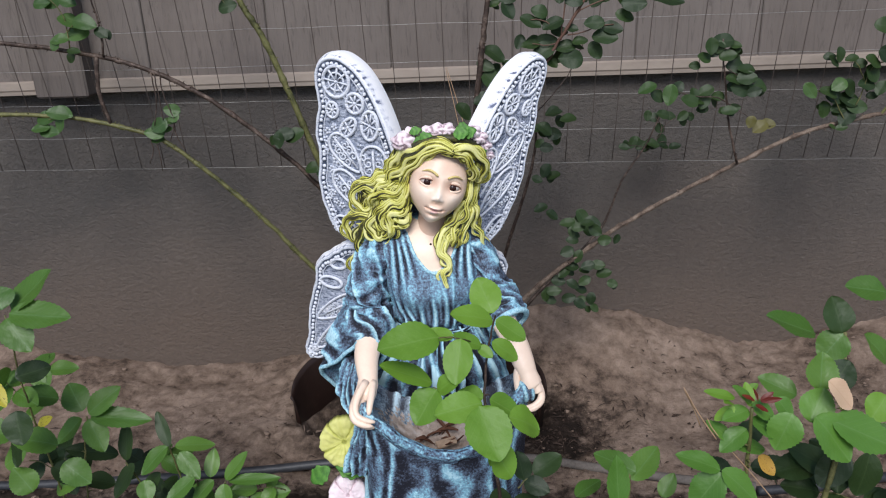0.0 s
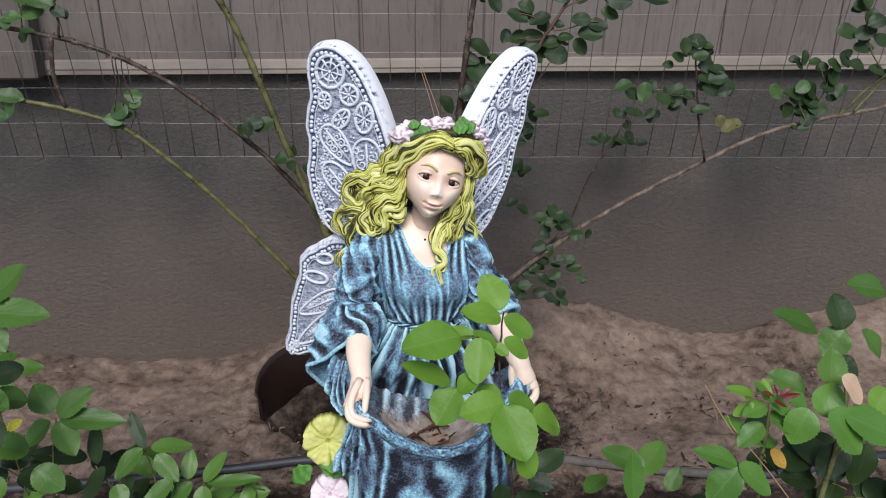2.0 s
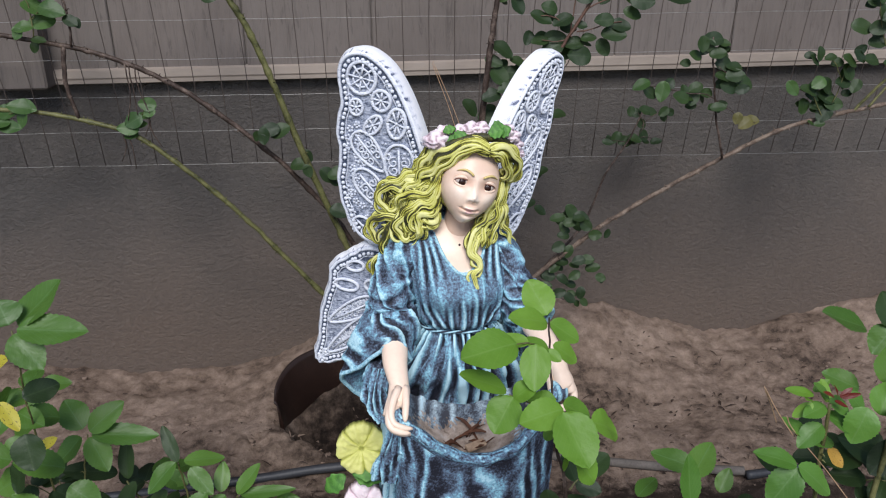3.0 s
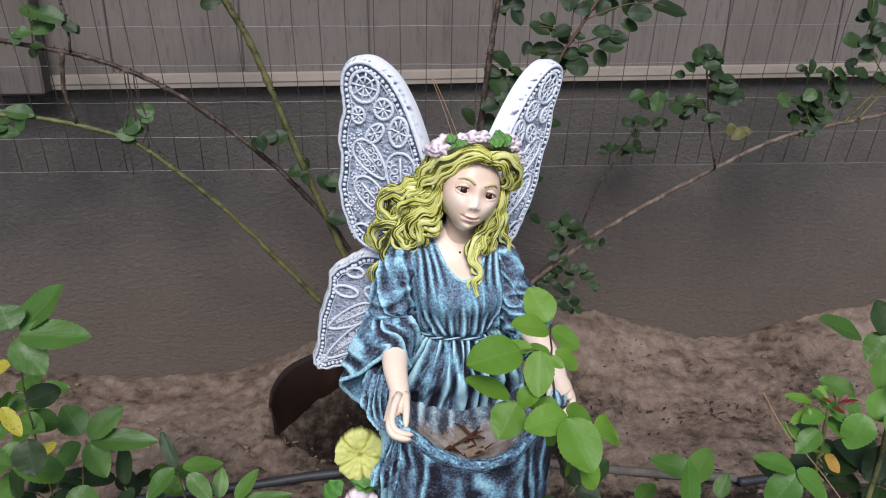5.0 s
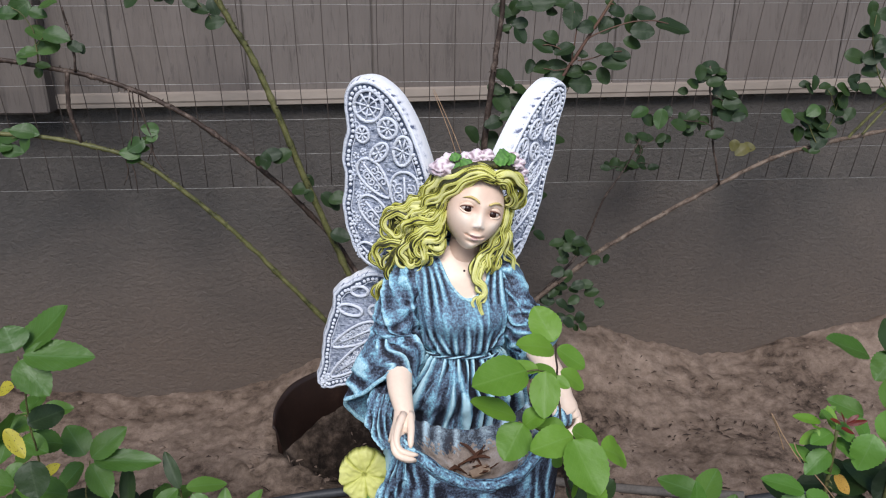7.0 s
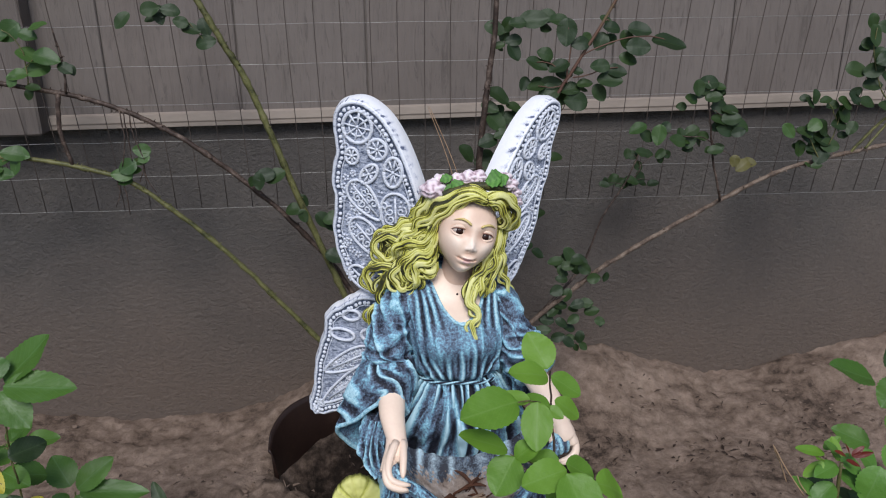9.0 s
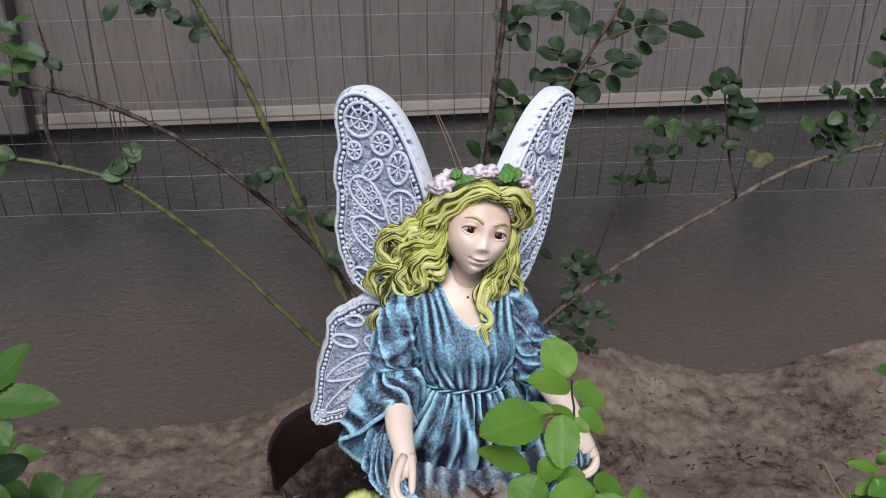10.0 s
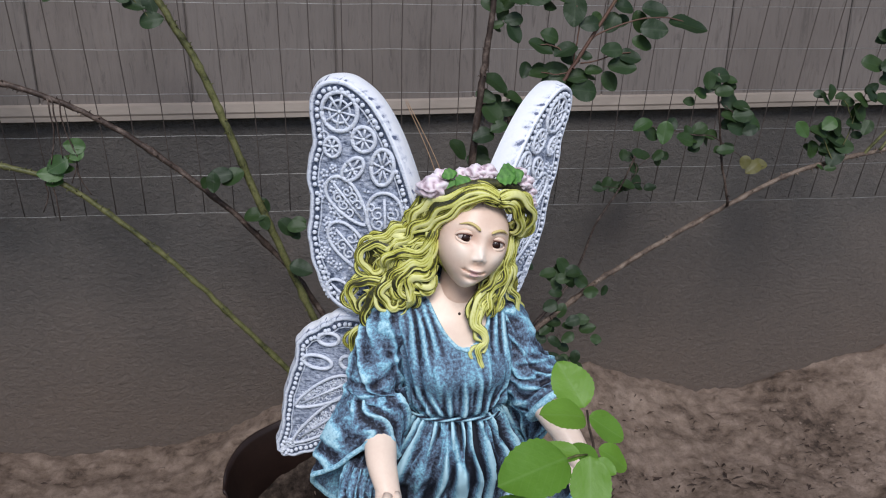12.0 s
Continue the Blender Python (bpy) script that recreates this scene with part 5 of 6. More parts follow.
def build_statue():
    sp = Soup()
    build_body(sp)
    build_apron(sp)
    build_arms(sp)
    place, B = build_head(sp)
    build_hair(sp, place, B)
    build_crown(sp)
    build_wing(sp, (-0.040, 0.821, 0.0), (-0.9285, 0.3714, 0), (0.37, 0.93, 0), 0.0)
    build_wing(sp, (0.052, 0.858, 0.0), (0.755, 0.656, 0), (-0.66, 0.75, 0), -0.020, 0.38, 0.030)
    ball(sp, (0.0, 0.845, 0.60), 1, DRESS, 0.4, 20, 14, (0.05, 0.035, 0.10))
    build_flowers(sp)
    ball(sp, (-0.01, 0.79, 0.035), 1, BOWL, 0.4, 40, 10, (0.16, 0.14, 0.05))
    return tagged(new("garden_statue", sp.mesh("garden_statue", PAINTS, True, True)), "painted resin fairy garden statue in a blue dress with grey wings", "statue")


build_statue()


# ---- plants ----
def leaflet_mesh(name, m, seed, teeth=True, round_=0.5):
    """One leaflet, 1 long and up to 1 wide: serrated, folded along its midrib, with a drooping tip."""
    rng = random.Random(seed)
    sp = Soup()
    rows = 23
    P = []
    for i in range(rows):
        t = i / (rows - 1)
        w = 0.5 * math.sin(math.pi * t ** (0.80 + 0.10 * round_)) ** (0.72 - 0.14 * round_) if 0 < t < 1 else 0.004
        tooth = 1 + ((0.105 - 0.060 * round_) if teeth and i % 2 else 0)
        bend = -0.16 * t * t + 0.03 * math.sin(5 * t + seed)
        row = []
        for u in (-1, -0.62, -0.3, 0, 0.3, 0.62, 1):
            x = u * w * (tooth if abs(u) == 1 else 1)
            z = bend + 0.16 * abs(x) + 0.018 * math.sin(11 * t + 3 * u + seed) * abs(u)
            row.append((x, t, z + rng.uniform(-0.006, 0.006)))
        P.append(row)
    sp.grid(P, 0, 0.5, False)
    return sp.mesh(name, [m])


def variants(m, round_=0.5):
    return [leaflet_mesh("leaflet", m, k, True, round_) for k in range(3)]


FRONT, MIDL, DARKL = variants(LEAF_FRONT, 0.85), variants(LEAF_MID, 0.30), variants(LEAF_DARK, 0.95)
BEDL, OLIVEL, CLIMBL = variants(LEAF_BED, 0.3), variants(LEAF_OLIVE, 0.5), variants(LEAF_CLIMB, 0.5)
YELLOWL, ORANGEL, REDL, PETALL = variants(LEAF_YELLOW), variants(LEAF_ORANGE), variants(LEAF_RED), variants(PETAL, 1.0)
rng = random.Random(7)


def put_leaf(parent, meshes, base, tip, width, face=(0, -0.5, 0.86), jitter=0.25, name="leaflet"):
    base, tip = Vector(base), Vector(tip)
    d = tip - base
    length = d.length
    d.normalize()
    nrm = Vector(face) + Vector((rng.uniform(-1, 1), rng.uniform(-1, 1), rng.uniform(-1, 1))) * jitter
    nrm = (nrm - d * nrm.dot(d)).normalized()
    x = d.cross(nrm)
    ob = new(name, rng.choice(meshes))
    ob.parent = parent
    width *= 1.12 if meshes is MIDL else 1.0
    ob.matrix_local = parent.matrix_world.inverted() @ Matrix.Translation(base) @ Matrix((x, d, nrm)).transposed().to_4x4() @ Matrix.Diagonal((width * 0.86, length, min(width, length), 1))
    return ob


def plant(name, label, at):
    e = tagged(new(name), label, "rose bush")
    e.location = at
    bpy.context.view_layer.update()
    return e


def stem(parent, pts, r0, r1, m, thorns=0, name="cane", n=40, sides=8, label=""):
    """A tapering cane with swellings and thorns."""
    at = np.array(parent.location)
    path = curve(pts, n) - at
    k = np.linspace(0, 1, n)
    path = path + np.array([[0.0016 * nz(i * 0.5, r0 * 900), 0, 0.0016 * nz(i * 0.5, 50 + r0 * 900)] for i in range(n)])
    rad = r0 + (r1 - r0) * k
    rad = rad * (1 + 0.12 * np.array([nz(i * 0.9, 5 + r0 * 500) for i in range(n)]))
    sp = Soup()
    for i in range(3, n - 3):
        if thorns > 30 and i % 9 == int(r0 * 1e4) % 9:
            rad[i] *= 1.28
    tube(sp, path, rad, sides)
    t, u, v = frames_along(path)
    for j in range(thorns):
        i = rng.randrange(2, n - 2)
        a = rng.uniform(0, 6.28)
        d = u[i] * math.cos(a) + v[i] * math.sin(a)
        b = path[i] + d * rad[i] * 0.8
        tube(sp, [b - t[i] * 0.0015, b + d * 0.0028, b + d * 0.0055 - t[i] * 0.0012], [0.0017, 0.0009, 0.0002], 4)
    return part(name, sp, [m], parent, label)


def compound(parent, meshes, base, tip, size, pairs=2, m=None, face=(0, -0.5, 0.86), droop=0.12):
    """A rose leaf: a stalk with pairs of leaflets and one at its end."""
    base, tip = np.array(base, float), np.array(tip, float)
    mid = (base + tip) / 2 + np.array([0, 0, droop * np.linalg.norm(tip - base)])
    stem(parent, [base, mid, tip], 0.0011, 0.0007, m or CANE_GREEN, 0, "leaf_stalk", 10, 5)
    d = tip - base
    L = np.linalg.norm(d)
    d /= L
    f = np.array(face, float)
    side = np.cross(d, f)
    side /= np.linalg.norm(side)
    path = curve([base, mid, tip], 21)
    for k in range(pairs):
        q = path[int(20 * (0.42 + 0.50 * k / max(pairs, 1)))]
        for sg in (-1, 1):
            w = size * rng.uniform(0.82, 1.05)
            put_leaf(parent, meshes, q, q + (sg * side * 0.88 + d * 0.45) * w * rng.uniform(0.95, 1.1) + np.array([0, 0, rng.uniform(-0.15, 0.1) * w]), w * (0.86 if meshes is DARKL else 0.70), face, 0.3)
    put_leaf(parent, meshes, tip, tip + d * size * 1.15, size * (0.92 if meshes is DARKL else 0.74), face, 0.2)


def sprays(parent, meshes, y, leaves):
    """Leaves hung about a stalk: the middle of each (x, z) and its length, at a depth that wavers about y."""
    for x, z, size in leaves:
        c = np.array([x, y + rng.uniform(-0.012, 0.012), z])
        a = rng.choice((rng.uniform(-0.5, 0.5), rng.uniform(2.6, 3.7), rng.uniform(3.7, 5.7)))
        d = np.array([math.cos(a), -0.25, 0.75 * math.sin(a)])
        d *= size / np.linalg.norm(d) * rng.uniform(0.95, 1.08)
        put_leaf(parent, meshes, c - d / 2, c + d / 2, size * rng.uniform(0.76, 0.92), (0, -0.75, 0.6), 0.35)
        if meshes is DARKL and size < 0.05 and rng.random() < 0.55:
            q = c + np.array([rng.uniform(-0.6, 0.6) * size, 0.012, rng.uniform(-0.6, 0.4) * size])
            e = np.array([rng.uniform(-1, 1), -0.2, rng.uniform(-1, 0.3)])
            e *= 0.8 * size / np.linalg.norm(e)
            put_leaf(parent, meshes, q - e / 2, q + e / 2, size * 0.66, (0, -0.75, 0.6), 0.35)


def singles(parent, meshes, specs, face=(0, -0.5, 0.86), jit=0.2, grow=1.0):
    for x, y, z, X, Y, Z, w in specs:
        put_leaf(parent, meshes, (x, y, z), (x + (X - x) * grow, y + (Y - y) * grow, z + (Z - z) * grow), w * grow, face, jit)


# sprig of fresh leaves before the statue
sprig = plant("rose_sprig", "young rose shoot with fresh light green leaves", (0.09, 0.46, 0.03))
stem(sprig, [(0.09, 0.46, 0.03), (0.085, 0.455, 0.25), (0.072, 0.46, 0.44), (0.060, 0.468, 0.50), (0.059, 0.48, 0.535), (0.064, 0.52, 0.565), (0.075, 0.575, 0.581)], 0.0023, 0.0010, CANE_BROWN, 4)
singles(sprig, FRONT, [
    (0.073, 0.575, 0.584, 0.056, 0.6, 0.617, 0.040), (0.072, 0.57, 0.577, 0.029, 0.55, 0.599, 0.032),
    (0.075, 0.57, 0.578, 0.109, 0.565, 0.557, 0.029), (0.069, 0.53, 0.573, 0.098, 0.53, 0.552, 0.024),
    (0.016, 0.46, 0.616, -0.036, 0.43, 0.625, 0.044), (0.03, 0.47, 0.61, 0.002, 0.48, 0.614, 0.019),
    (0.057, 0.5, 0.584, 0.031, 0.49, 0.604, 0.019), (0.037, 0.47, 0.609, 0.030, 0.44, 0.578, 0.033),
    (0.054, 0.5, 0.584, 0.068, 0.49, 0.578, 0.014), (0.008, 0.46, 0.567, -0.036, 0.44, 0.602, 0.027)])
singles(sprig, FRONT, [
    (0.014, 0.45, 0.563, 0.033, 0.45, 0.582, 0.025), (0.013, 0.45, 0.566, -0.009, 0.43, 0.543, 0.039),
    (0.057, 0.46, 0.549, 0.031, 0.47, 0.552, 0.024), (0.055, 0.43, 0.563, 0.013, 0.41, 0.567, 0.034),
    (0.063, 0.46, 0.548, 0.094, 0.46, 0.531, 0.031), (0.052, 0.42, 0.566, 0.069, 0.38, 0.538, 0.049),
    (0.079, 0.42, 0.554, 0.112, 0.43, 0.536, 0.036), (0.065, 0.41, 0.527, 0.083, 0.4, 0.503, 0.036),
    (0.055, 0.46, 0.52, 0.046, 0.46, 0.509, 0.015), (0.064, 0.44, 0.508, 0.064, 0.44, 0.484, 0.010)])
for a, b in (((0.066, 0.53, 0.568), (0.03, 0.47, 0.611)), ((0.03, 0.47, 0.611), (0.016, 0.46, 0.616)), ((0.058, 0.475, 0.528), (0.010, 0.455, 0.566)), ((0.058, 0.475, 0.53), (0.053, 0.43, 0.564)), ((0.06, 0.468, 0.5), (0.08, 0.42, 0.552))):
    stem(sprig, [a, [(p + q) / 2 for p, q in zip(a, b)], b], 0.0009, 0.0007, CANE_GREEN, 0, "leaf_stalk", 8, 5)

# bush with large leaves in the near corner of the bed
near = plant("rose_bush", "low rose bush with large green leaves and red shoot tips", (0.33, 0.43, 0.03))
stem(near, [(0.33, 0.43, 0.03), (0.32, 0.42, 0.3), (0.295, 0.40, 0.48), (0.288, 0.395, 0.575)], 0.003, 0.0015, CANE_GREEN, 8)
stem(near, [(0.34, 0.43, 0.03), (0.37, 0.43, 0.3), (0.40, 0.45, 0.5), (0.41, 0.49, 0.596)], 0.004, 0.002, CANE_GREEN, 6)
stem(near, [(0.32, 0.43, 0.03), (0.26, 0.43, 0.25), (0.21, 0.46, 0.40), (0.205, 0.47, 0.45)], 0.003, 0.0018, CANE_GREEN, 5)
singles(near, MIDL, [
    (0.386, 0.5, 0.589, 0.339, 0.5, 0.615, 0.033), (0.408, 0.49, 0.595, 0.385, 0.48, 0.572, 0.031),
    (0.357, 0.42, 0.576, 0.362, 0.43, 0.608, 0.031), (0.347, 0.44, 0.558, 0.315, 0.45, 0.574, 0.024),
    (0.448, 0.5, 0.632, 0.410, 0.5, 0.644, 0.030), (0.212, 0.47, 0.452, 0.173, 0.5, 0.456, 0.024),
    (0.208, 0.47, 0.442, 0.241, 0.5, 0.463, 0.028), (0.152, 0.47, 0.422, 0.183, 0.5, 0.423, 0.02),
    (0.24, 0.47, 0.42, 0.254, 0.48, 0.442, 0.018), (0.461, 0.5, 0.557, 0.44, 0.5, 0.589, 0.03)])
singles(near, BEDL, [
    (0.342, 0.4, 0.556, 0.357, 0.41, 0.584, 0.034), (0.321, 0.39, 0.572, 0.306, 0.38, 0.541, 0.033),
    (0.34, 0.39, 0.568, 0.371, 0.37, 0.537, 0.043), (0.355, 0.39, 0.564, 0.413, 0.38, 0.543, 0.039),
    (0.314, 0.41, 0.575, 0.328, 0.4, 0.561, 0.019), (0.274, 0.4, 0.535, 0.313, 0.41, 0.524, 0.024),
    (0.276, 0.4, 0.537, 0.256, 0.41, 0.554, 0.016), (0.265, 0.39, 0.514, 0.228, 0.4, 0.527, 0.024),
    (0.267, 0.39, 0.511, 0.238, 0.38, 0.479, 0.034), (0.266, 0.39, 0.514, 0.30, 0.38, 0.487, 0.027),
    (0.184, 0.42, 0.452, 0.183, 0.43, 0.501, 0.026)])
singles(near, FRONT, [
    (0.274, 0.4, 0.582, 0.247, 0.4, 0.591, 0.012), (0.275, 0.4, 0.573, 0.258, 0.4, 0.560, 0.012), (0.289, 0.4, 0.573, 0.286, 0.41, 0.592, 0.012),
    (0.287, 0.42, 0.572, 0.301, 0.42, 0.584, 0.010), (0.272, 0.4, 0.577, 0.262, 0.39, 0.585, 0.010), (0.43, 0.44, 0.556, 0.409, 0.42, 0.543, 0.03)])
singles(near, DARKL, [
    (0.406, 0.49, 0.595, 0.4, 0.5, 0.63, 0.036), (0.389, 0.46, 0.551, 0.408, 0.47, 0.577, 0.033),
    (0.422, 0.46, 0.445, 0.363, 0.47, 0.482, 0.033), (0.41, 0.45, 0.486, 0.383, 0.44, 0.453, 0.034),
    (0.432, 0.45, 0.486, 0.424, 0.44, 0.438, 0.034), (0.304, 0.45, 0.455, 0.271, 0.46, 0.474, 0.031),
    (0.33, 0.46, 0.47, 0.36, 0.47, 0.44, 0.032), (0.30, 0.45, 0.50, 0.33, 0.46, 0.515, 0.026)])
singles(near, BEDL, [(0.289, 0.40, 0.578, 0.270, 0.395, 0.598, 0.014), (0.289, 0.40, 0.575, 0.310, 0.395, 0.566, 0.020), (0.287, 0.40, 0.570, 0.262, 0.39, 0.568, 0.018), (0.29, 0.40, 0.56, 0.318, 0.39, 0.548, 0.022), (0.288, 0.40, 0.55, 0.262, 0.39, 0.535, 0.022)])
singles(near, REDL, [(0.288, 0.392, 0.584, 0.276, 0.39, 0.592, 0.006), (0.289, 0.392, 0.580, 0.298, 0.385, 0.578, 0.006), (0.292, 0.39, 0.585, 0.302, 0.39, 0.594, 0.006), (0.292, 0.39, 0.585, 0.308, 0.385, 0.590, 0.006), (0.29, 0.39, 0.585, 0.285, 0.39, 0.598, 0.005)], jit=0.6)
singles(near, ORANGEL, [(0.306, 0.41, 0.514, 0.320, 0.40, 0.500, 0.017)])
petal = tagged(plant("dried_petal", "dried cream rose petal caught on green leaves", (0.366, 0.41, 0.586)), category="petal")
put_leaf(petal, PETALL, (0.352, 0.400, 0.597), (0.377, 0.394, 0.574), 0.027, (0.3, -0.6, 0.7), 0.1, name="petal")

# bush at the other end of the bed
far = plant("rose_bush", "leafy rose bush with green and yellowing spotted leaves", (-0.52, 0.72, 0.03))
stem(far, [(-0.52, 0.72, 0.03), (-0.53, 0.70, 0.25), (-0.52, 0.66, 0.45), (-0.513, 0.65, 0.56)], 0.0016, 0.0010, CANE_GREEN, 8)
stem(far, [(-0.52, 0.72, 0.03), (-0.52, 0.735, 0.2), (-0.51, 0.745, 0.3), (-0.50, 0.75, 0.35)], 0.0016, 0.0010, CANE_GREEN, 5)
singles(far, MIDL, [
    (-0.509, 0.66, 0.56, -0.477, 0.68, 0.599, 0.038), (-0.507, 0.65, 0.561, -0.443, 0.64, 0.563, 0.031),
    (-0.513, 0.65, 0.555, -0.485, 0.63, 0.530, 0.031), (-0.514, 0.65, 0.567, -0.525, 0.66, 0.588, 0.033),
    (-0.516, 0.72, 0.398, -0.546, 0.7, 0.42, 0.027), (-0.504, 0.75, 0.359, -0.527, 0.77, 0.386, 0.032),
    (-0.497, 0.75, 0.354, -0.461, 0.76, 0.384, 0.027), (-0.495, 0.75, 0.349, -0.424, 0.75, 0.345, 0.026),
    (-0.499, 0.75, 0.345, -0.477, 0.73, 0.314, 0.028), (-0.508, 0.75, 0.346, -0.534, 0.73, 0.328, 0.029)], grow=1.22)
singles(far, MIDL, [
    (-0.495, 0.66, 0.365, -0.530, 0.64, 0.392, 0.03), (-0.544, 0.66, 0.292, -0.56, 0.66, 0.322, 0.03), (-0.539, 0.7, 0.26, -0.509, 0.7, 0.278, 0.024),
    (-0.56, 0.68, 0.44, -0.60, 0.66, 0.46, 0.03), (-0.56, 0.68, 0.44, -0.55, 0.66, 0.475, 0.03), (-0.57, 0.69, 0.36, -0.61, 0.68, 0.38, 0.03),
    (-0.565, 0.70, 0.33, -0.60, 0.70, 0.31, 0.03), (-0.55, 0.66, 0.50, -0.585, 0.65, 0.53, 0.032), (-0.50, 0.67, 0.33, -0.47, 0.66, 0.31, 0.03)], grow=1.22)
singles(far, DARKL, [(-0.514, 0.64, 0.479, -0.487, 0.66, 0.482, 0.028), (-0.51, 0.62, 0.444, -0.502, 0.6, 0.417, 0.034), (-0.545, 0.67, 0.37, -0.56, 0.66, 0.34, 0.032), (-0.53, 0.69, 0.31, -0.50, 0.69, 0.29, 0.03)], grow=1.22)
singles(far, YELLOWL, [(-0.518, 0.6, 0.500, -0.497, 0.585, 0.472, 0.019), (-0.528, 0.68, 0.380, -0.508, 0.68, 0.396, 0.018), (-0.53, 0.63, 0.53, -0.512, 0.62, 0.54, 0.02)])

low = plant("rose_bush", "low rose shoots with pointed dark green leaves beside the hose", (-0.38, 0.78, 0.03))
for a in ((-0.47, 0.77, 0.255), (-0.39, 0.75, 0.295), (-0.315, 0.745, 0.236), (-0.35, 0.73, 0.25)):
    stem(low, [(-0.38, 0.78, 0.03), ((a[0] - 0.38) / 2, 0.77, a[2] * 0.6), a], 0.0022, 0.0012, CANE_GREEN, 3)
singles(low, MIDL, [
    (-0.393, 0.75, 0.296, -0.426, 0.73, 0.269, 0.024), (-0.382, 0.75, 0.296, -0.337, 0.77, 0.286, 0.022),
    (-0.372, 0.74, 0.293, -0.345, 0.72, 0.267, 0.023), (-0.348, 0.72, 0.264, -0.383, 0.7, 0.242, 0.023),
    (-0.338, 0.75, 0.24, -0.335, 0.77, 0.271, 0.020), (-0.33, 0.74, 0.243, -0.355, 0.72, 0.225, 0.022),
    (-0.316, 0.75, 0.235, -0.288, 0.76, 0.271, 0.020), (-0.312, 0.75, 0.233, -0.244, 0.75, 0.238, 0.017),
    (-0.316, 0.74, 0.236, -0.312, 0.72, 0.211, 0.023), (-0.432, 0.74, 0.245, -0.422, 0.72, 0.227, 0.023)], grow=1.15)
singles(low, DARKL, [
    (-0.483, 0.78, 0.262, -0.538, 0.76, 0.288, 0.029), (-0.467, 0.77, 0.258, -0.47, 0.79, 0.304, 0.024),
    (-0.457, 0.77, 0.253, -0.484, 0.75, 0.214, 0.025), (-0.39, 0.75, 0.296, -0.408, 0.77, 0.335, 0.019),
    (-0.41, 0.75, 0.25, -0.44, 0.74, 0.22, 0.024), (-0.36, 0.74, 0.23, -0.39, 0.72, 0.20, 0.024), (-0.30, 0.74, 0.21, -0.27, 0.73, 0.19, 0.02)], grow=1.15)

def fill(parent, meshes, centre, spread, count, size, lift=0.35):
    """More leaves on thin stalks, to fill out a bush."""
    for _ in range(count):
        c = np.array([rng.gauss(m, q) for m, q in zip(centre, spread)])
        a = rng.uniform(0, 6.28)
        d = np.array([math.cos(a), 0.5 * math.sin(a) - 0.2, lift * rng.uniform(-0.8, 1.0)])
        compound(parent, meshes, c, c + d * size * 1.2, size * rng.uniform(0.85, 1.2), rng.choice((1, 2)), CANE_GREEN, (0, -0.45, 0.88))


fill(far, MIDL, (-0.59, 0.72, 0.34), (0.03, 0.04, 0.07), 4, 0.038)
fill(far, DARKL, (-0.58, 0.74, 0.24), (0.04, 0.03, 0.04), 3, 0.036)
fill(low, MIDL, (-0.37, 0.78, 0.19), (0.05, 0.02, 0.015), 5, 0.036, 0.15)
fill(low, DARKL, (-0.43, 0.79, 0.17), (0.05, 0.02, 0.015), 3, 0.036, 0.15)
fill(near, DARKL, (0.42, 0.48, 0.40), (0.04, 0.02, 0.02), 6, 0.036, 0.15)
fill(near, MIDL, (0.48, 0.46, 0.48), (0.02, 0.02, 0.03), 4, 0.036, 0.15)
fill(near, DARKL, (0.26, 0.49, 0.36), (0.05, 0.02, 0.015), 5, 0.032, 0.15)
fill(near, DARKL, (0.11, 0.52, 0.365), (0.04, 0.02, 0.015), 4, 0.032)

# climbing bush behind the statue, its canes fanned out before the wall
climb = plant("climbing_rose", "climbing rose with thorny green and brown canes fanned before the wall", (0.02, 1.24, 0.03))
ROOT = (0.02, 1.24, 0.02)
stem(climb, [ROOT, (-0.12, 1.27, 0.30), (-0.158, 1.27, 0.39), (-0.228, 1.27, 0.575), (-0.277, 1.27, 0.72), (-0.314, 1.27, 0.818), (-0.352, 1.27, 0.89), (-0.42, 1.27, 1.05), (-0.46, 1.27, 1.3)], 0.0066, 0.005, CANE_GREEN, 60, n=110)
stem(climb, [ROOT, (-0.10, 1.28, 0.15), (-0.264, 1.28, 0.352), (-0.342, 1.28, 0.447), (-0.422, 1.28, 0.533), (-0.532, 1.28, 0.627), (-0.625, 1.28, 0.661), (-0.71, 1.28, 0.679), (-0.86, 1.28, 0.688), (-1.1, 1.27, 0.68)], 0.0050, 0.0038, CANE_GREEN, 90, n=120)
stem(climb, [ROOT, (-0.13, 1.29, 0.36), (-0.244, 1.29, 0.531), (-0.405, 1.29, 0.682), (-0.533, 1.29, 0.758), (-0.658, 1.29, 0.796), (-0.814, 1.29, 0.82), (-1.0, 1.28, 0.84)], 0.0050, 0.0038, CANE_BROWN, 110, n=120)
stem(climb, [ROOT, (0.139, 1.2, 0.277), (0.297, 1.2, 0.420), (0.38, 1.2, 0.477), (0.535, 1.2, 0.563), (0.658, 1.2, 0.623), (0.76, 1.2, 0.650), (0.885, 1.2, 0.674), (1.1, 1.2, 0.73)], 0.0048, 0.0036, CANE_PALE, 60, n=120)
stem(climb, [ROOT, (0.15, 1.26, 0.23), (0.25, 1.29, 0.33), (0.31, 1.31, 0.385), (0.345, 1.335, 0.42), (0.376, 1.34, 0.504), (0.418, 1.34, 0.575), (0.443, 1.34, 0.634)], 0.0040, 0.0014, CANE_BROWN, 12, n=60)
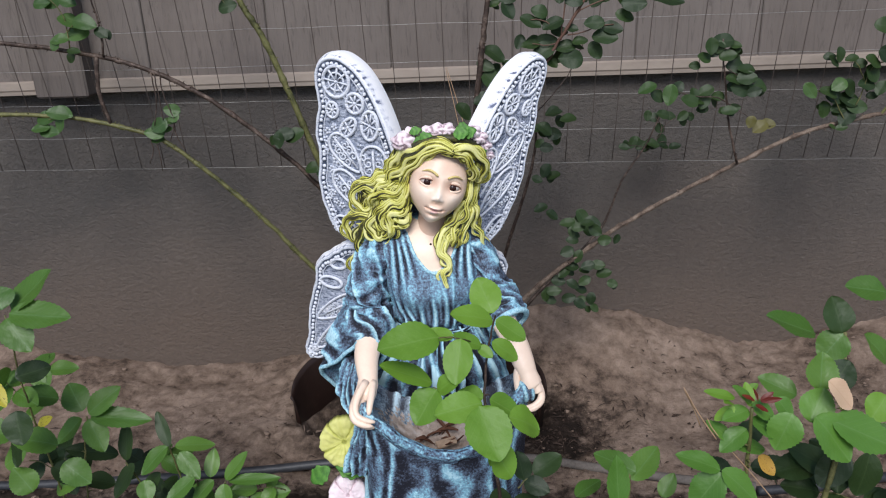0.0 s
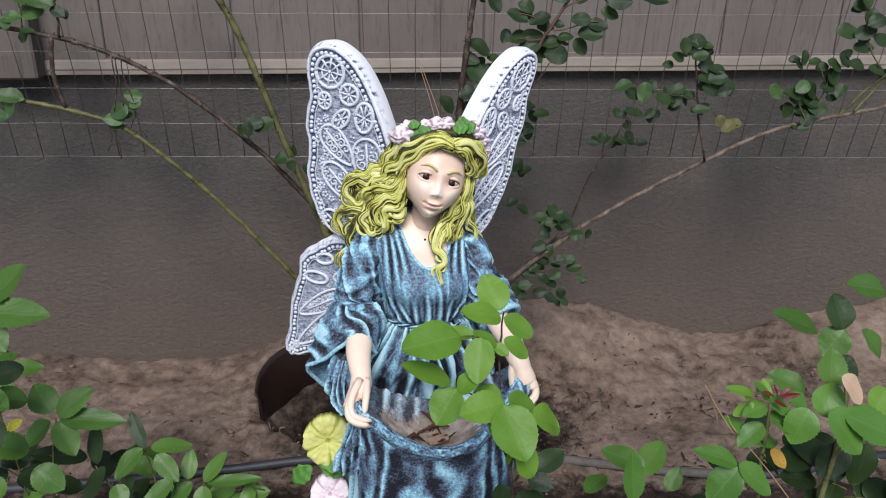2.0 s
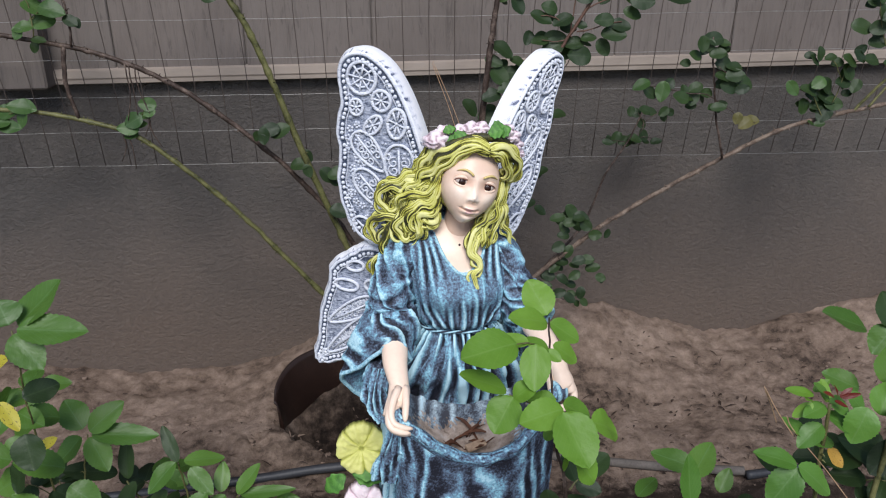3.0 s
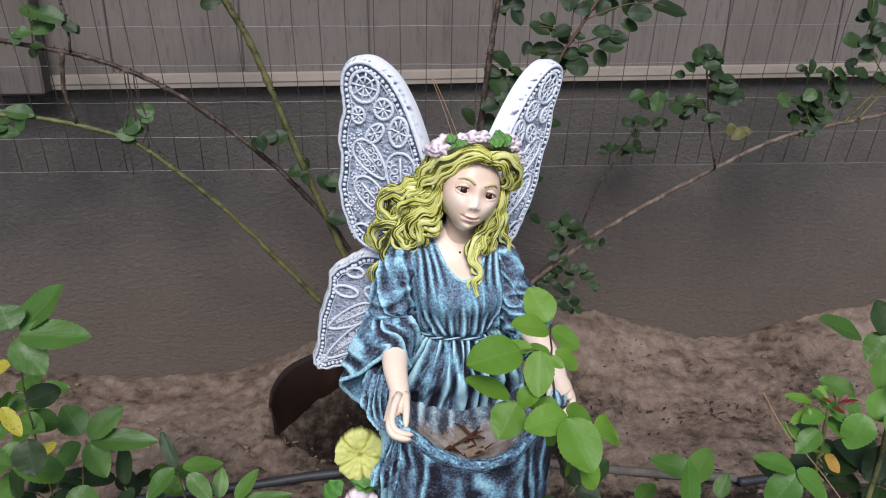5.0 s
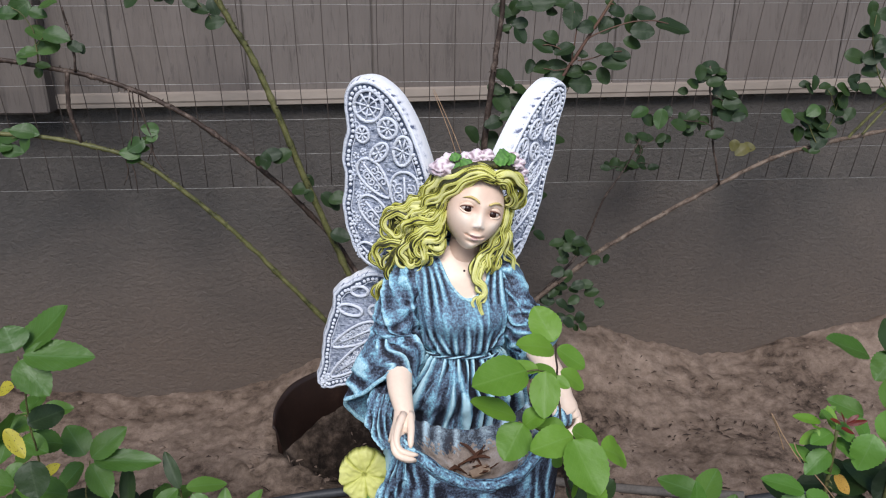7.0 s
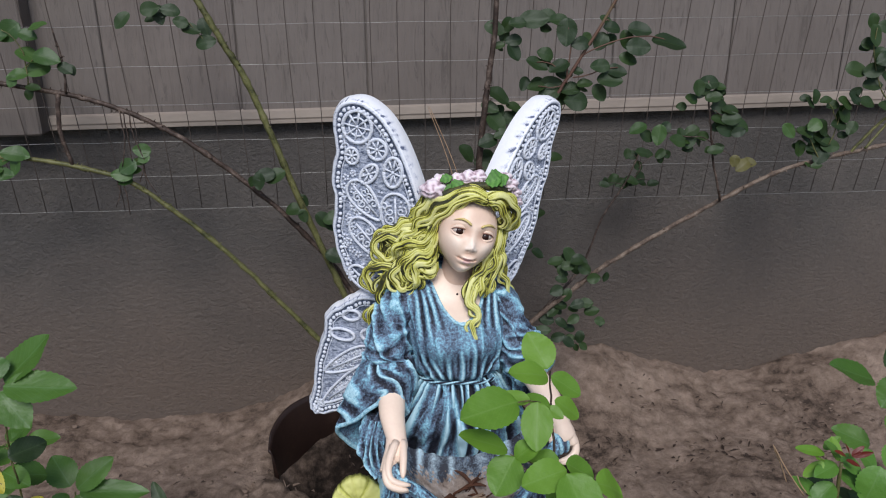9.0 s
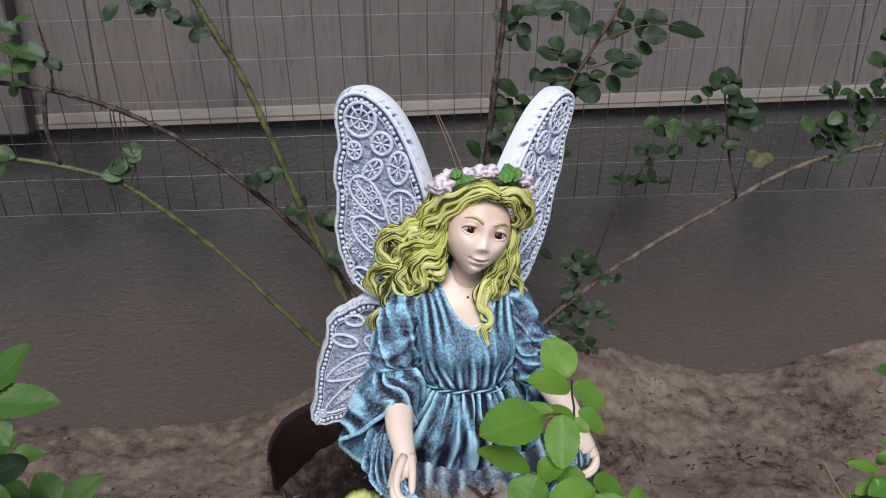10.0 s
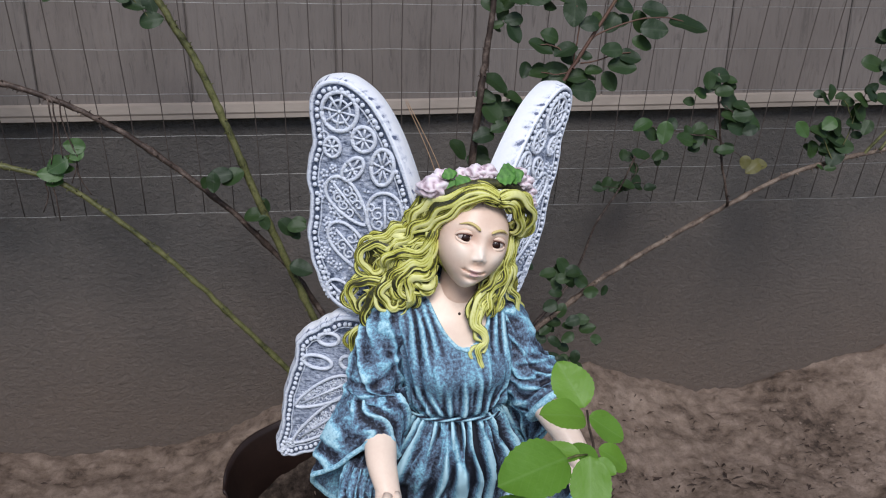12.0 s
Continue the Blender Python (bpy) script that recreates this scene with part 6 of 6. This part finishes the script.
stem(climb, [ROOT, (0.04, 1.1, 0.35), (0.062, 1.04, 0.60), (0.069, 1.03, 0.699), (0.078, 1.03, 0.795), (0.084, 1.03, 0.838), (0.091, 1.03, 0.903), (0.1, 1.03, 1.1)], 0.0062, 0.0036, CANE_BROWN, 25, n=60)
stem(climb, [(0.066, 1.035, 0.65), (0.12, 1.03, 0.72), (0.176, 1.02, 0.787), (0.196, 1.02, 0.821), (0.248, 1.02, 0.903), (0.33, 1.02, 1.05)], 0.0030, 0.0022, CANE_RED, 10, n=40)
stem(climb, [(0.555, 1.2, 0.572), (0.543, 1.18, 0.591), (0.522, 1.18, 0.666), (0.507, 1.18, 0.749), (0.5, 1.18, 0.80)], 0.0026, 0.0014, CANE_BROWN, 4)
stem(climb, [(0.80, 1.2, 0.655), (0.84, 1.19, 0.71), (0.88, 1.18, 0.75), (0.95, 1.18, 0.82)], 0.003, 0.002, CANE_GREEN, 4)
stem(climb, [(0.15, 1.06, 0.69), (0.19, 1.15, 0.70), (0.24, 1.2, 0.745), (0.265, 1.2, 0.80)], 0.0012, 0.0007, CANE_BROWN, 0)
stem(climb, [ROOT, (0.099, 1.4, 0.165), (0.142, 1.35, 0.364), (0.169, 1.33, 0.464), (0.192, 1.32, 0.563), (0.195, 1.31, 0.657), (0.181, 1.28, 0.751)], 0.0045, 0.0022, CANE_BROWN, 14, n=60)
# short dead snag joining the two upper canes, and dry stems that hang from one of them
stem(climb, [(-0.635, 1.285, 0.790), (-0.640, 1.28, 0.725), (-0.629, 1.28, 0.664)], 0.0042, 0.0036, CANE_BROWN, 6, "snag", 20)
stem(climb, [(-0.621, 1.285, 0.79), (-0.618, 1.285, 0.84), (-0.626, 1.285, 0.90)], 0.0024, 0.0014, CANE_BROWN, 3, "snag", 14)
for i, (x, z0, z1) in enumerate(((-0.534, 0.76, 0.66), (-0.528, 0.76, 0.67), (-0.518, 0.758, 0.67), (-0.556, 0.64, 0.585), (-0.545, 0.64, 0.57), (-0.505, 0.66, 0.61), (-0.508, 0.69, 0.63))):
    stem(climb, [(x, 1.275, z0), (x + 0.004, 1.272, (z0 + z1) / 2), (x + 0.012 * (i % 3 - 0.5), 1.27, z1)], 0.0013, 0.0009, CANE_BROWN, 0, "dry_stem", 12, 5)
# leaves of the climbing rose, spray by spray
F = (0, -0.75, 0.6)
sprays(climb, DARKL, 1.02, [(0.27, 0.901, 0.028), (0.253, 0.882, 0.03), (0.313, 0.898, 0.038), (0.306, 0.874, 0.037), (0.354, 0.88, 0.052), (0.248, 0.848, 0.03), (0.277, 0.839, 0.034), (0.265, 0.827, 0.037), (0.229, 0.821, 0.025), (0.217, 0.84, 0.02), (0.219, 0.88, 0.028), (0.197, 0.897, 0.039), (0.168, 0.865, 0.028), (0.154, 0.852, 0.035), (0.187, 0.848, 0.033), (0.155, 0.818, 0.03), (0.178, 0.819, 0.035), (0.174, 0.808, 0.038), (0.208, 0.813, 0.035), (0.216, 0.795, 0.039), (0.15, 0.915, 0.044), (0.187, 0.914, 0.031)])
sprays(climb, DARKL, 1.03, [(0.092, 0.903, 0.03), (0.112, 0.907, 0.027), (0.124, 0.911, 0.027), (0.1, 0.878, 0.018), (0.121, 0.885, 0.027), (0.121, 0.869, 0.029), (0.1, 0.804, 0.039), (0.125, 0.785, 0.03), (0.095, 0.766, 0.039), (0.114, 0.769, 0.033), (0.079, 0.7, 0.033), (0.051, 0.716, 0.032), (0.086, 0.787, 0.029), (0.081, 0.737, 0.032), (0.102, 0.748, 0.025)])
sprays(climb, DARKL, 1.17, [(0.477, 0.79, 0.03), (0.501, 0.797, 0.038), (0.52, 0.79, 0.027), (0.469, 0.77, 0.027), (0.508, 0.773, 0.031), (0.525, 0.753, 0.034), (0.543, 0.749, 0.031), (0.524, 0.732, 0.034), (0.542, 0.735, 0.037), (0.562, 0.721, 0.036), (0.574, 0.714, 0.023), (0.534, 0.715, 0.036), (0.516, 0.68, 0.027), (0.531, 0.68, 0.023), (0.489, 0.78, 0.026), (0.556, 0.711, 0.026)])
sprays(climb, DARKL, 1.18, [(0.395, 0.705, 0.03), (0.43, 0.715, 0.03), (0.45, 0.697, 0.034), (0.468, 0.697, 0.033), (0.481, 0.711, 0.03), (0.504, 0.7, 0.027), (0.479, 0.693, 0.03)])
sprays(climb, CLIMBL, 1.175, [(0.372, 0.722, 0.033), (0.414, 0.708, 0.037)])
sprays(climb, OLIVEL, 1.175, [(0.559, 0.657, 0.023), (0.579, 0.646, 0.03), (0.597, 0.649, 0.026)])
sprays(climb, DARKL, 1.35, [(0.378, 0.574, 0.023), (0.398, 0.58, 0.026), (0.415, 0.573, 0.024), (0.434, 0.581, 0.027), (0.455, 0.584, 0.027), (0.46, 0.572, 0.023), (0.479, 0.574, 0.023), (0.421, 0.637, 0.023), (0.438, 0.629, 0.027), (0.454, 0.637, 0.027), (0.47, 0.631, 0.026), (0.491, 0.634, 0.027), (0.507, 0.631, 0.024), (0.448, 0.609, 0.023), (0.423, 0.569, 0.019)])
sprays(climb, DARKL, 1.185, [(0.695, 0.702, 0.033), (0.735, 0.708, 0.032), (0.712, 0.691, 0.034), (0.739, 0.687, 0.039), (0.697, 0.67, 0.032), (0.723, 0.673, 0.034), (0.749, 0.676, 0.036), (0.733, 0.658, 0.037), (0.725, 0.64, 0.02), (0.76, 0.715, 0.033), (0.768, 0.733, 0.034), (0.764, 0.754, 0.034), (0.781, 0.762, 0.03), (0.805, 0.755, 0.034), (0.725, 0.761, 0.024), (0.702, 0.768, 0.027), (0.693, 0.757, 0.027), (0.746, 0.75, 0.027), (0.788, 0.707, 0.027)])
sprays(climb, CLIMBL, 1.175, [(0.658, 0.708, 0.031), (0.709, 0.716, 0.031)])
sprays(climb, DARKL, 1.18, [(0.799, 0.872, 0.04), (0.799, 0.856, 0.032), (0.782, 0.812, 0.04), (0.808, 0.812, 0.04), (0.819, 0.832, 0.037), (0.814, 0.785, 0.034), (0.845, 0.746, 0.037), (0.814, 0.839, 0.03), (0.822, 0.885, 0.036), (0.845, 0.798, 0.036)])
sprays(climb, DARKL, 1.22, [(0.28, 0.465, 0.037), (0.265, 0.449, 0.034), (0.299, 0.456, 0.034), (0.249, 0.458, 0.03), (0.289, 0.444, 0.032)])
sprays(climb, CLIMBL, 1.27, [(-0.696, 0.896, 0.046), (-0.664, 0.89, 0.035), (-0.643, 0.905, 0.034), (-0.713, 0.89, 0.034), (-0.669, 0.857, 0.043), (-0.636, 0.854, 0.046), (-0.661, 0.834, 0.047), (-0.691, 0.825, 0.034), (-0.699, 0.815, 0.023)])
sprays(climb, DARKL, 1.275, [(-0.668, 0.804, 0.026), (-0.609, 0.835, 0.026)])
sprays(climb, CLIMBL, 1.27, [(-0.721, 0.69, 0.043), (-0.749, 0.68, 0.046), (-0.712, 0.69, 0.035), (-0.744, 0.656, 0.038), (-0.719, 0.669, 0.032), (-0.759, 0.663, 0.034)])
sprays(climb, CLIMBL, 1.275, [(-0.504, 0.688, 0.032), (-0.531, 0.66, 0.037), (-0.543, 0.646, 0.037), (-0.513, 0.667, 0.026), (-0.541, 0.632, 0.026), (-0.524, 0.65, 0.026), (-0.502, 0.674, 0.023)])
sprays(climb, DARKL, 1.26, [(-0.289, 0.64, 0.038), (-0.271, 0.636, 0.041), (-0.3, 0.63, 0.032), (-0.241, 0.569, 0.036), (-0.226, 0.558, 0.026), (-0.189, 0.545, 0.039), (-0.175, 0.549, 0.032), (-0.171, 0.479, 0.039)])
sprays(climb, DARKL, 1.26, [(-0.392, 0.896, 0.032), (-0.369, 0.899, 0.032), (-0.37, 0.874, 0.035), (-0.5, 0.913, 0.033), (-0.406, 0.908, 0.027), (-0.423, 0.927, 0.035), (-0.454, 0.93, 0.033), (-0.443, 0.918, 0.03)])
sprays(climb, DARKL, 1.19, [(0.264, 0.461, 0.027), (0.28, 0.471, 0.025), (0.297, 0.453, 0.029), (0.314, 0.435, 0.027), (0.255, 0.433, 0.025), (0.245, 0.411, 0.029), (0.267, 0.398, 0.027), (0.284, 0.385, 0.029), (0.307, 0.378, 0.027), (0.319, 0.36, 0.029), (0.337, 0.337, 0.023), (0.257, 0.375, 0.027), (0.241, 0.364, 0.027), (0.231, 0.347, 0.029), (0.259, 0.34, 0.027), (0.28, 0.35, 0.025), (0.293, 0.314, 0.025), (0.272, 0.303, 0.027), (0.249, 0.317, 0.027), (0.221, 0.33, 0.029), (0.205, 0.319, 0.025), (0.336, 0.438, 0.019), (0.276, 0.327, 0.023), (0.216, 0.307, 0.023), (0.3, 0.295, 0.021)])
sprays(climb, DARKL, 1.28, [(0.21, 0.629, 0.033), (0.227, 0.618, 0.031), (0.253, 0.65, 0.033), (0.225, 0.661, 0.033), (0.194, 0.63, 0.029), (0.212, 0.546, 0.031), (0.229, 0.534, 0.027), (0.196, 0.529, 0.024), (0.203, 0.471, 0.029), (0.226, 0.458, 0.027), (0.211, 0.596, 0.027)])
stem(climb, [(0.219, 1.020, 0.858), (0.235, 1.020, 0.869), (0.287, 1.020, 0.886), (0.329, 1.020, 0.888), (0.360, 1.020, 0.880)], 0.0013, 0.00091, CANE_RED, 0, "leaf_stalk", 16, 5)
stem(climb, [(0.210, 1.020, 0.830), (0.231, 1.020, 0.833), (0.255, 1.020, 0.841), (0.279, 1.020, 0.844)], 0.0011, 0.00077, CANE_RED, 0, "leaf_stalk", 16, 5)
stem(climb, [(0.199, 1.020, 0.824), (0.203, 1.020, 0.858), (0.205, 1.020, 0.881), (0.200, 1.020, 0.903)], 0.0012, 0.00084, CANE_RED, 0, "leaf_stalk", 16, 5)
stem(climb, [(0.196, 1.020, 0.819), (0.178, 1.020, 0.816), (0.157, 1.020, 0.819)], 0.0011, 0.00077, CANE_RED, 0, "leaf_stalk", 16, 5)
stem(climb, [(0.192, 1.020, 0.842), (0.170, 1.020, 0.853), (0.154, 1.020, 0.854)], 0.0011, 0.00077, CANE_RED, 0, "leaf_stalk", 16, 5)
stem(climb, [(0.532, 1.180, 0.678), (0.504, 1.180, 0.698), (0.467, 1.180, 0.702), (0.423, 1.180, 0.712), (0.379, 1.180, 0.719)], 0.0011, 0.00077, CANE_BROWN, 0, "leaf_stalk", 16, 5)
stem(climb, [(0.530, 1.180, 0.682), (0.552, 1.180, 0.667), (0.581, 1.180, 0.647), (0.601, 1.180, 0.646)], 0.0009, 0.00063, CANE_BROWN, 0, "leaf_stalk", 16, 5)
stem(climb, [(0.511, 1.170, 0.750), (0.531, 1.170, 0.736), (0.570, 1.170, 0.716)], 0.0009, 0.00063, CANE_BROWN, 0, "leaf_stalk", 16, 5)
stem(climb, [(0.430, 1.350, 0.565), (0.415, 1.350, 0.573), (0.378, 1.350, 0.576)], 0.0009, 0.00063, CANE_BROWN, 0, "leaf_stalk", 16, 5)
stem(climb, [(0.433, 1.350, 0.573), (0.453, 1.350, 0.605), (0.438, 1.350, 0.633)], 0.001, 0.0007, CANE_BROWN, 0, "leaf_stalk", 16, 5)
stem(climb, [(0.449, 1.350, 0.605), (0.475, 1.350, 0.628), (0.507, 1.350, 0.631)], 0.0008, 0.00056, CANE_BROWN, 0, "leaf_stalk", 16, 5)
stem(climb, [(0.431, 1.350, 0.569), (0.455, 1.350, 0.582), (0.479, 1.350, 0.574)], 0.0008, 0.00056, CANE_BROWN, 0, "leaf_stalk", 16, 5)
stem(climb, [(0.736, 1.185, 0.643), (0.709, 1.185, 0.687), (0.683, 1.185, 0.702), (0.660, 1.185, 0.708)], 0.0011, 0.00077, CANE_GREEN, 0, "leaf_stalk", 16, 5)
stem(climb, [(0.736, 1.185, 0.643), (0.753, 1.185, 0.694), (0.766, 1.185, 0.743), (0.801, 1.185, 0.755)], 0.0012, 0.00084, CANE_GREEN, 0, "leaf_stalk", 16, 5)
stem(climb, [(0.755, 1.185, 0.722), (0.734, 1.185, 0.754), (0.698, 1.185, 0.765)], 0.0009, 0.00063, CANE_GREEN, 0, "leaf_stalk", 16, 5)
stem(climb, [(0.823, 1.190, 0.666), (0.847, 1.190, 0.698), (0.868, 1.190, 0.726)], 0.0028, 0.00196, CANE_GREEN, 0, "leaf_stalk", 16, 5)
stem(climb, [(0.848, 1.180, 0.750), (0.820, 1.180, 0.791), (0.801, 1.180, 0.846), (0.800, 1.180, 0.885)], 0.0013, 0.00091, CANE_GREEN, 0, "leaf_stalk", 16, 5)
stem(climb, [(-0.677, 1.275, 0.808), (-0.675, 1.275, 0.856), (-0.688, 1.275, 0.887), (-0.704, 1.275, 0.899)], 0.0012, 0.00084, CANE_GREEN, 0, "leaf_stalk", 14, 5)
stem(climb, [(-0.673, 1.270, 0.837), (-0.655, 1.270, 0.853), (-0.636, 1.270, 0.854)], 0.001, 0.0007, CANE_GREEN, 0, "leaf_stalk", 14, 5)
stem(climb, [(-0.745, 1.275, 0.676), (-0.725, 1.275, 0.682), (-0.707, 1.275, 0.692)], 0.001, 0.0007, CANE_GREEN, 0, "leaf_stalk", 14, 5)
stem(climb, [(-0.541, 1.280, 0.645), (-0.522, 1.280, 0.662), (-0.505, 1.280, 0.690)], 0.001, 0.0007, CANE_GREEN, 0, "leaf_stalk", 14, 5)
stem(climb, [(-0.308, 1.265, 0.625), (-0.286, 1.265, 0.635), (-0.269, 1.265, 0.638)], 0.001, 0.0007, CANE_GREEN, 0, "leaf_stalk", 14, 5)
stem(climb, [(-0.406, 1.265, 0.917), (-0.389, 1.265, 0.899), (-0.372, 1.265, 0.876)], 0.001, 0.0007, CANE_GREEN, 0, "leaf_stalk", 14, 5)

# ---- things in the statue's lap ----
def curled_leaf(at, d, w, seed, m=DEAD):
    q = random.Random(seed)
    sp = Soup()
    d = np.array(d, float)
    L = np.linalg.norm(d)
    side = np.cross(d / L, (0, 0, 1))
    side /= np.linalg.norm(side) + 1e-9
    P = []
    for t in np.linspace(0, 1, 12):
        ww = w * math.sin(math.pi * min(max(t, 0.04), 0.97)) ** 0.7
        rise = 0.35 * L * math.sin(3 * t + seed) * 0.5 + 0.15 * L * t
        P.append([d * t + side * ww * u + np.array([0, 0, rise + 0.9 * ww * abs(u) ** 1.5 + q.uniform(-0.0006, 0.0006)]) for u in (-1, -0.5, 0, 0.5, 1)])
    sp.grid(P, 0, 0.5, False)
    ob = tagged(new("dead_leaf", sp.mesh("dead_leaf", [m])), "curled dead reddish-brown leaf lying in the statue's lap", "leaf", "dead leaves in the lap")
    ob.location = at
    mod = ob.modifiers.new("thickness", "SOLIDIFY")
    mod.thickness = 0.0006
    return ob


for i, (x, y, z, dx, dy, dz, w) in enumerate(((-0.008, 0.705, 0.326, 0.022, -0.006, 0.006, 0.004), (0.004, 0.700, 0.328, 0.018, 0.012, 0.010, 0.0035), (0.014, 0.704, 0.326, 0.026, 0.010, 0.010, 0.0025), (-0.002, 0.695, 0.328, 0.014, -0.016, 0.004, 0.004), (-0.020, 0.700, 0.330, 0.018, -0.004, 0.002, 0.002), (0.018, 0.698, 0.326, -0.016, 0.014, 0.012, 0.003), (0.002, 0.712, 0.328, 0.010, 0.012, 0.016, 0.0035), (-0.022, 0.69, 0.332, 0.010, -0.012, 0.002, 0.002))):
    curled_leaf((0.006 + (x - 0.006) * 1.25, y + 0.006, z + 0.002), (dx * 1.9, dy * 1.7, dz * 1.9), w * 0.95, i * 1.3)
    curled_leaf((0.010 + (x - 0.006) * 1.5, y + 0.002, z + 0.003), (dy * 1.6, dx * -0.9, dz * 1.5), w * 0.9, i * 1.7 + 0.6)
chip = box_mesh("wood_chip", -0.014, 0.014, -0.006, 0.006, -0.0025, 0.0025, CHIP, 0.0012)
chip_ob = tagged(new("wood_chip", chip), "pale broken wood chip lying in the statue's lap", "wood chip")
chip_ob.location, chip_ob.rotation_euler = (0.014, 0.686, 0.3385), (0.25, -0.1, 0.35)

# ---- ground things ----
edging = Soup()
ang = np.linspace(-0.12, math.pi + 0.35, 60)
P = []
for a in ang:
    cx, cy = -0.055 - 0.250 * math.cos(a), 1.215 + 0.150 * math.sin(a)
    top = 0.094 + 0.056 * max(0, math.sin(a)) ** 0.6 + 0.005 * nz(a * 3, 2)
    out = np.array([-math.cos(a), 0.75 * math.sin(a), 0])
    b = np.array([cx, cy, 0])
    dent = 0.004 * nz(a * 4, 7)
    P.append([b + out * 0.004 + (0, 0, -0.16), b + out * (0.015 + dent) + (0, 0, top - 0.010), b + out * 0.020 + (0, 0, top - 0.002), b + out * 0.0195 + (0, 0, top + 0.001), b + out * 0.0155 + (0, 0, top + 0.001), b + out * (0.012 + dent) + (0, 0, top - 0.010), b + out * (0.004 + 2 * dent) + (0, 0, top - 0.06), b - out * 0.002 + (0, 0, -0.16)])
edging.grid(P, 0, 0.5, True, (True, True))
tagged(new("planter_ring", edging.mesh("planter_ring", [POT])), "dark brown plastic planter ring half sunk in the soil", "planter")


def hose(name, pts, m, label, r=0.0085):
    sp = Soup()
    pts = [(x, y, ground_height(x, y, False) + r * 0.9 + dz) for x, y, dz in pts]
    tube(sp, curve(pts, 60), r, 12)
    return tagged(new(name, sp.mesh(name, [m])), label, "hose")


hose("drip_hose", [(-1.3, 1.02, 0), (-0.9, 1.0, 0), (-0.6, 1.01, 0), (-0.354, 1.026, 0.004), (-0.205, 1.045, 0.004), (0.0, 1.055, 0), (0.10, 1.052, 0)], HOSE, "black rubber drip hose lying on the soil")
hose("drip_hose", [(0.06, 1.045, 0), (0.156, 1.051, 0.002), (0.27, 1.024, 0), (0.42, 0.985, 0.0), (0.56, 0.955, 0.002)], HOSE_GREY, "dusty grey drip hose lying on the soil")
hose("drip_hose", [(0.56, 0.945, 0), (0.704, 0.953, 0.004), (0.806, 0.978, 0), (1.0, 1.0, 0), (1.5, 1.02, 0)], HOSE, "black rubber drip hose lying on the soil")

crumbs, litter, chips = Soup(), Soup(), Soup()
r2 = random.Random(3)
for i in range(1300):
    x, y = r2.uniform(-1.2, 1.3), r2.uniform(0.8, 1.44)
    if abs(x + 0.06) < 0.25 and 1.08 < y < 1.36:
        continue
    r = 0.0010 + 0.0060 * r2.random() ** 6
    s0 = r2.uniform(0, 50)
    ball(crumbs, (x, y, ground_height(x, y) + r * 0.2), r, 0, 0.5, 7, 6, (r2.uniform(0.8, 1.5), r2.uniform(0.6, 1.2), r2.uniform(0.4, 0.7)), None, lambda d: 1 + 0.5 * np.array([[nz(*(q * 1.6 + s0)) for q in row] for row in d]))
for i in range(1900):
    kind = i % 5
    if kind == 0:
        x, y = r2.gauss(0.22, 0.07), r2.gauss(1.13, 0.06)
    elif kind == 1:
        x, y = r2.gauss(0.62, 0.24), r2.gauss(1.22, 0.09)
    elif kind == 2:
        x, y = r2.gauss(-0.10, 0.10), r2.gauss(1.20, 0.06)
    elif kind == 3:
        x, y = r2.uniform(-0.9, 1.1), r2.gauss(0.98, 0.04)
    else:
        x, y = r2.uniform(-1.1, 1.2), r2.uniform(0.9, 1.4)
    if y > 1.44 or (kind in (1, 4) and nz(x * 5, y * 9, 3) < -0.08 + 0.2 * r2.random()):
        continue
    a, L, w = r2.uniform(0, 6.28), 0.005 + 0.022 * r2.random() ** 2, 0.0006 + 0.0030 * r2.random() ** 3
    if kind == 2 and i % 3 == 0:
        L, w = L * 1.5, w * 1.8
    z = ground_height(x, y) + 0.003
    d, q = np.array([math.cos(a), math.sin(a), r2.uniform(-0.15, 0.3)]), np.array([-math.sin(a), math.cos(a), 0])
    c = np.array([x, y, z])
    soup = chips if kind == 2 and i % 3 == 0 else litter
    soup.grid([[c - d * L / 2 - q * w * 0.2, c - d * L / 2 + q * w * 0.2], [c - q * w + (0, 0, 0.001), c + q * w + (0, 0, 0.003)], [c + d * L / 2 - q * w * 0.3, c + d * L / 2 + q * w * 0.2]], 0, 0.5, False)
tagged(new("soil_crumbs", crumbs.mesh("soil_crumbs", [PEBBLE])), "scattered soil crumbs and small pebbles", "soil", kind="stuff")
tagged(new("bark_chips", chips.mesh("bark_chips", [PEBBLE])), "pale bark chips on dark soil inside the planter ring", "bark", kind="stuff")
tagged(new("leaf_litter", litter.mesh("leaf_litter", [LITTER])), "scattered dead leaf bits and bark on soil", "litter", kind="stuff")


def dry_stem(name, pts, label, r=0.0008, m=STRAW):
    sp = Soup()
    for p in pts:
        tube(sp, curve(p, 16), [r] * 15 + [r * 0.4], 5)
    return tagged(new(name, sp.mesh(name, [m])), label, "dry grass")


dry_stem("dry_grass", [[(0.262, 0.40, 0.540), (0.245, 0.405, 0.565), (0.232, 0.41, 0.588)], [(0.250, 0.41, 0.548), (0.243, 0.41, 0.565), (0.233, 0.41, 0.585)], [(0.335, 0.39, 0.455), (0.30, 0.395, 0.50), (0.262, 0.40, 0.545), (0.252, 0.40, 0.562)]], "thin dry straw stalks bent over the rose leaves", 0.0006)
dry_stem("dry_grass", [[(0.06, 1.10, 0.58), (0.04, 1.22, 0.67), (0.02, 1.37, 0.738)], [(0.075, 1.10, 0.57), (0.05, 1.22, 0.665), (0.022, 1.37, 0.74)]], "two thin dry straws leaning on the wire mesh", 0.0007)
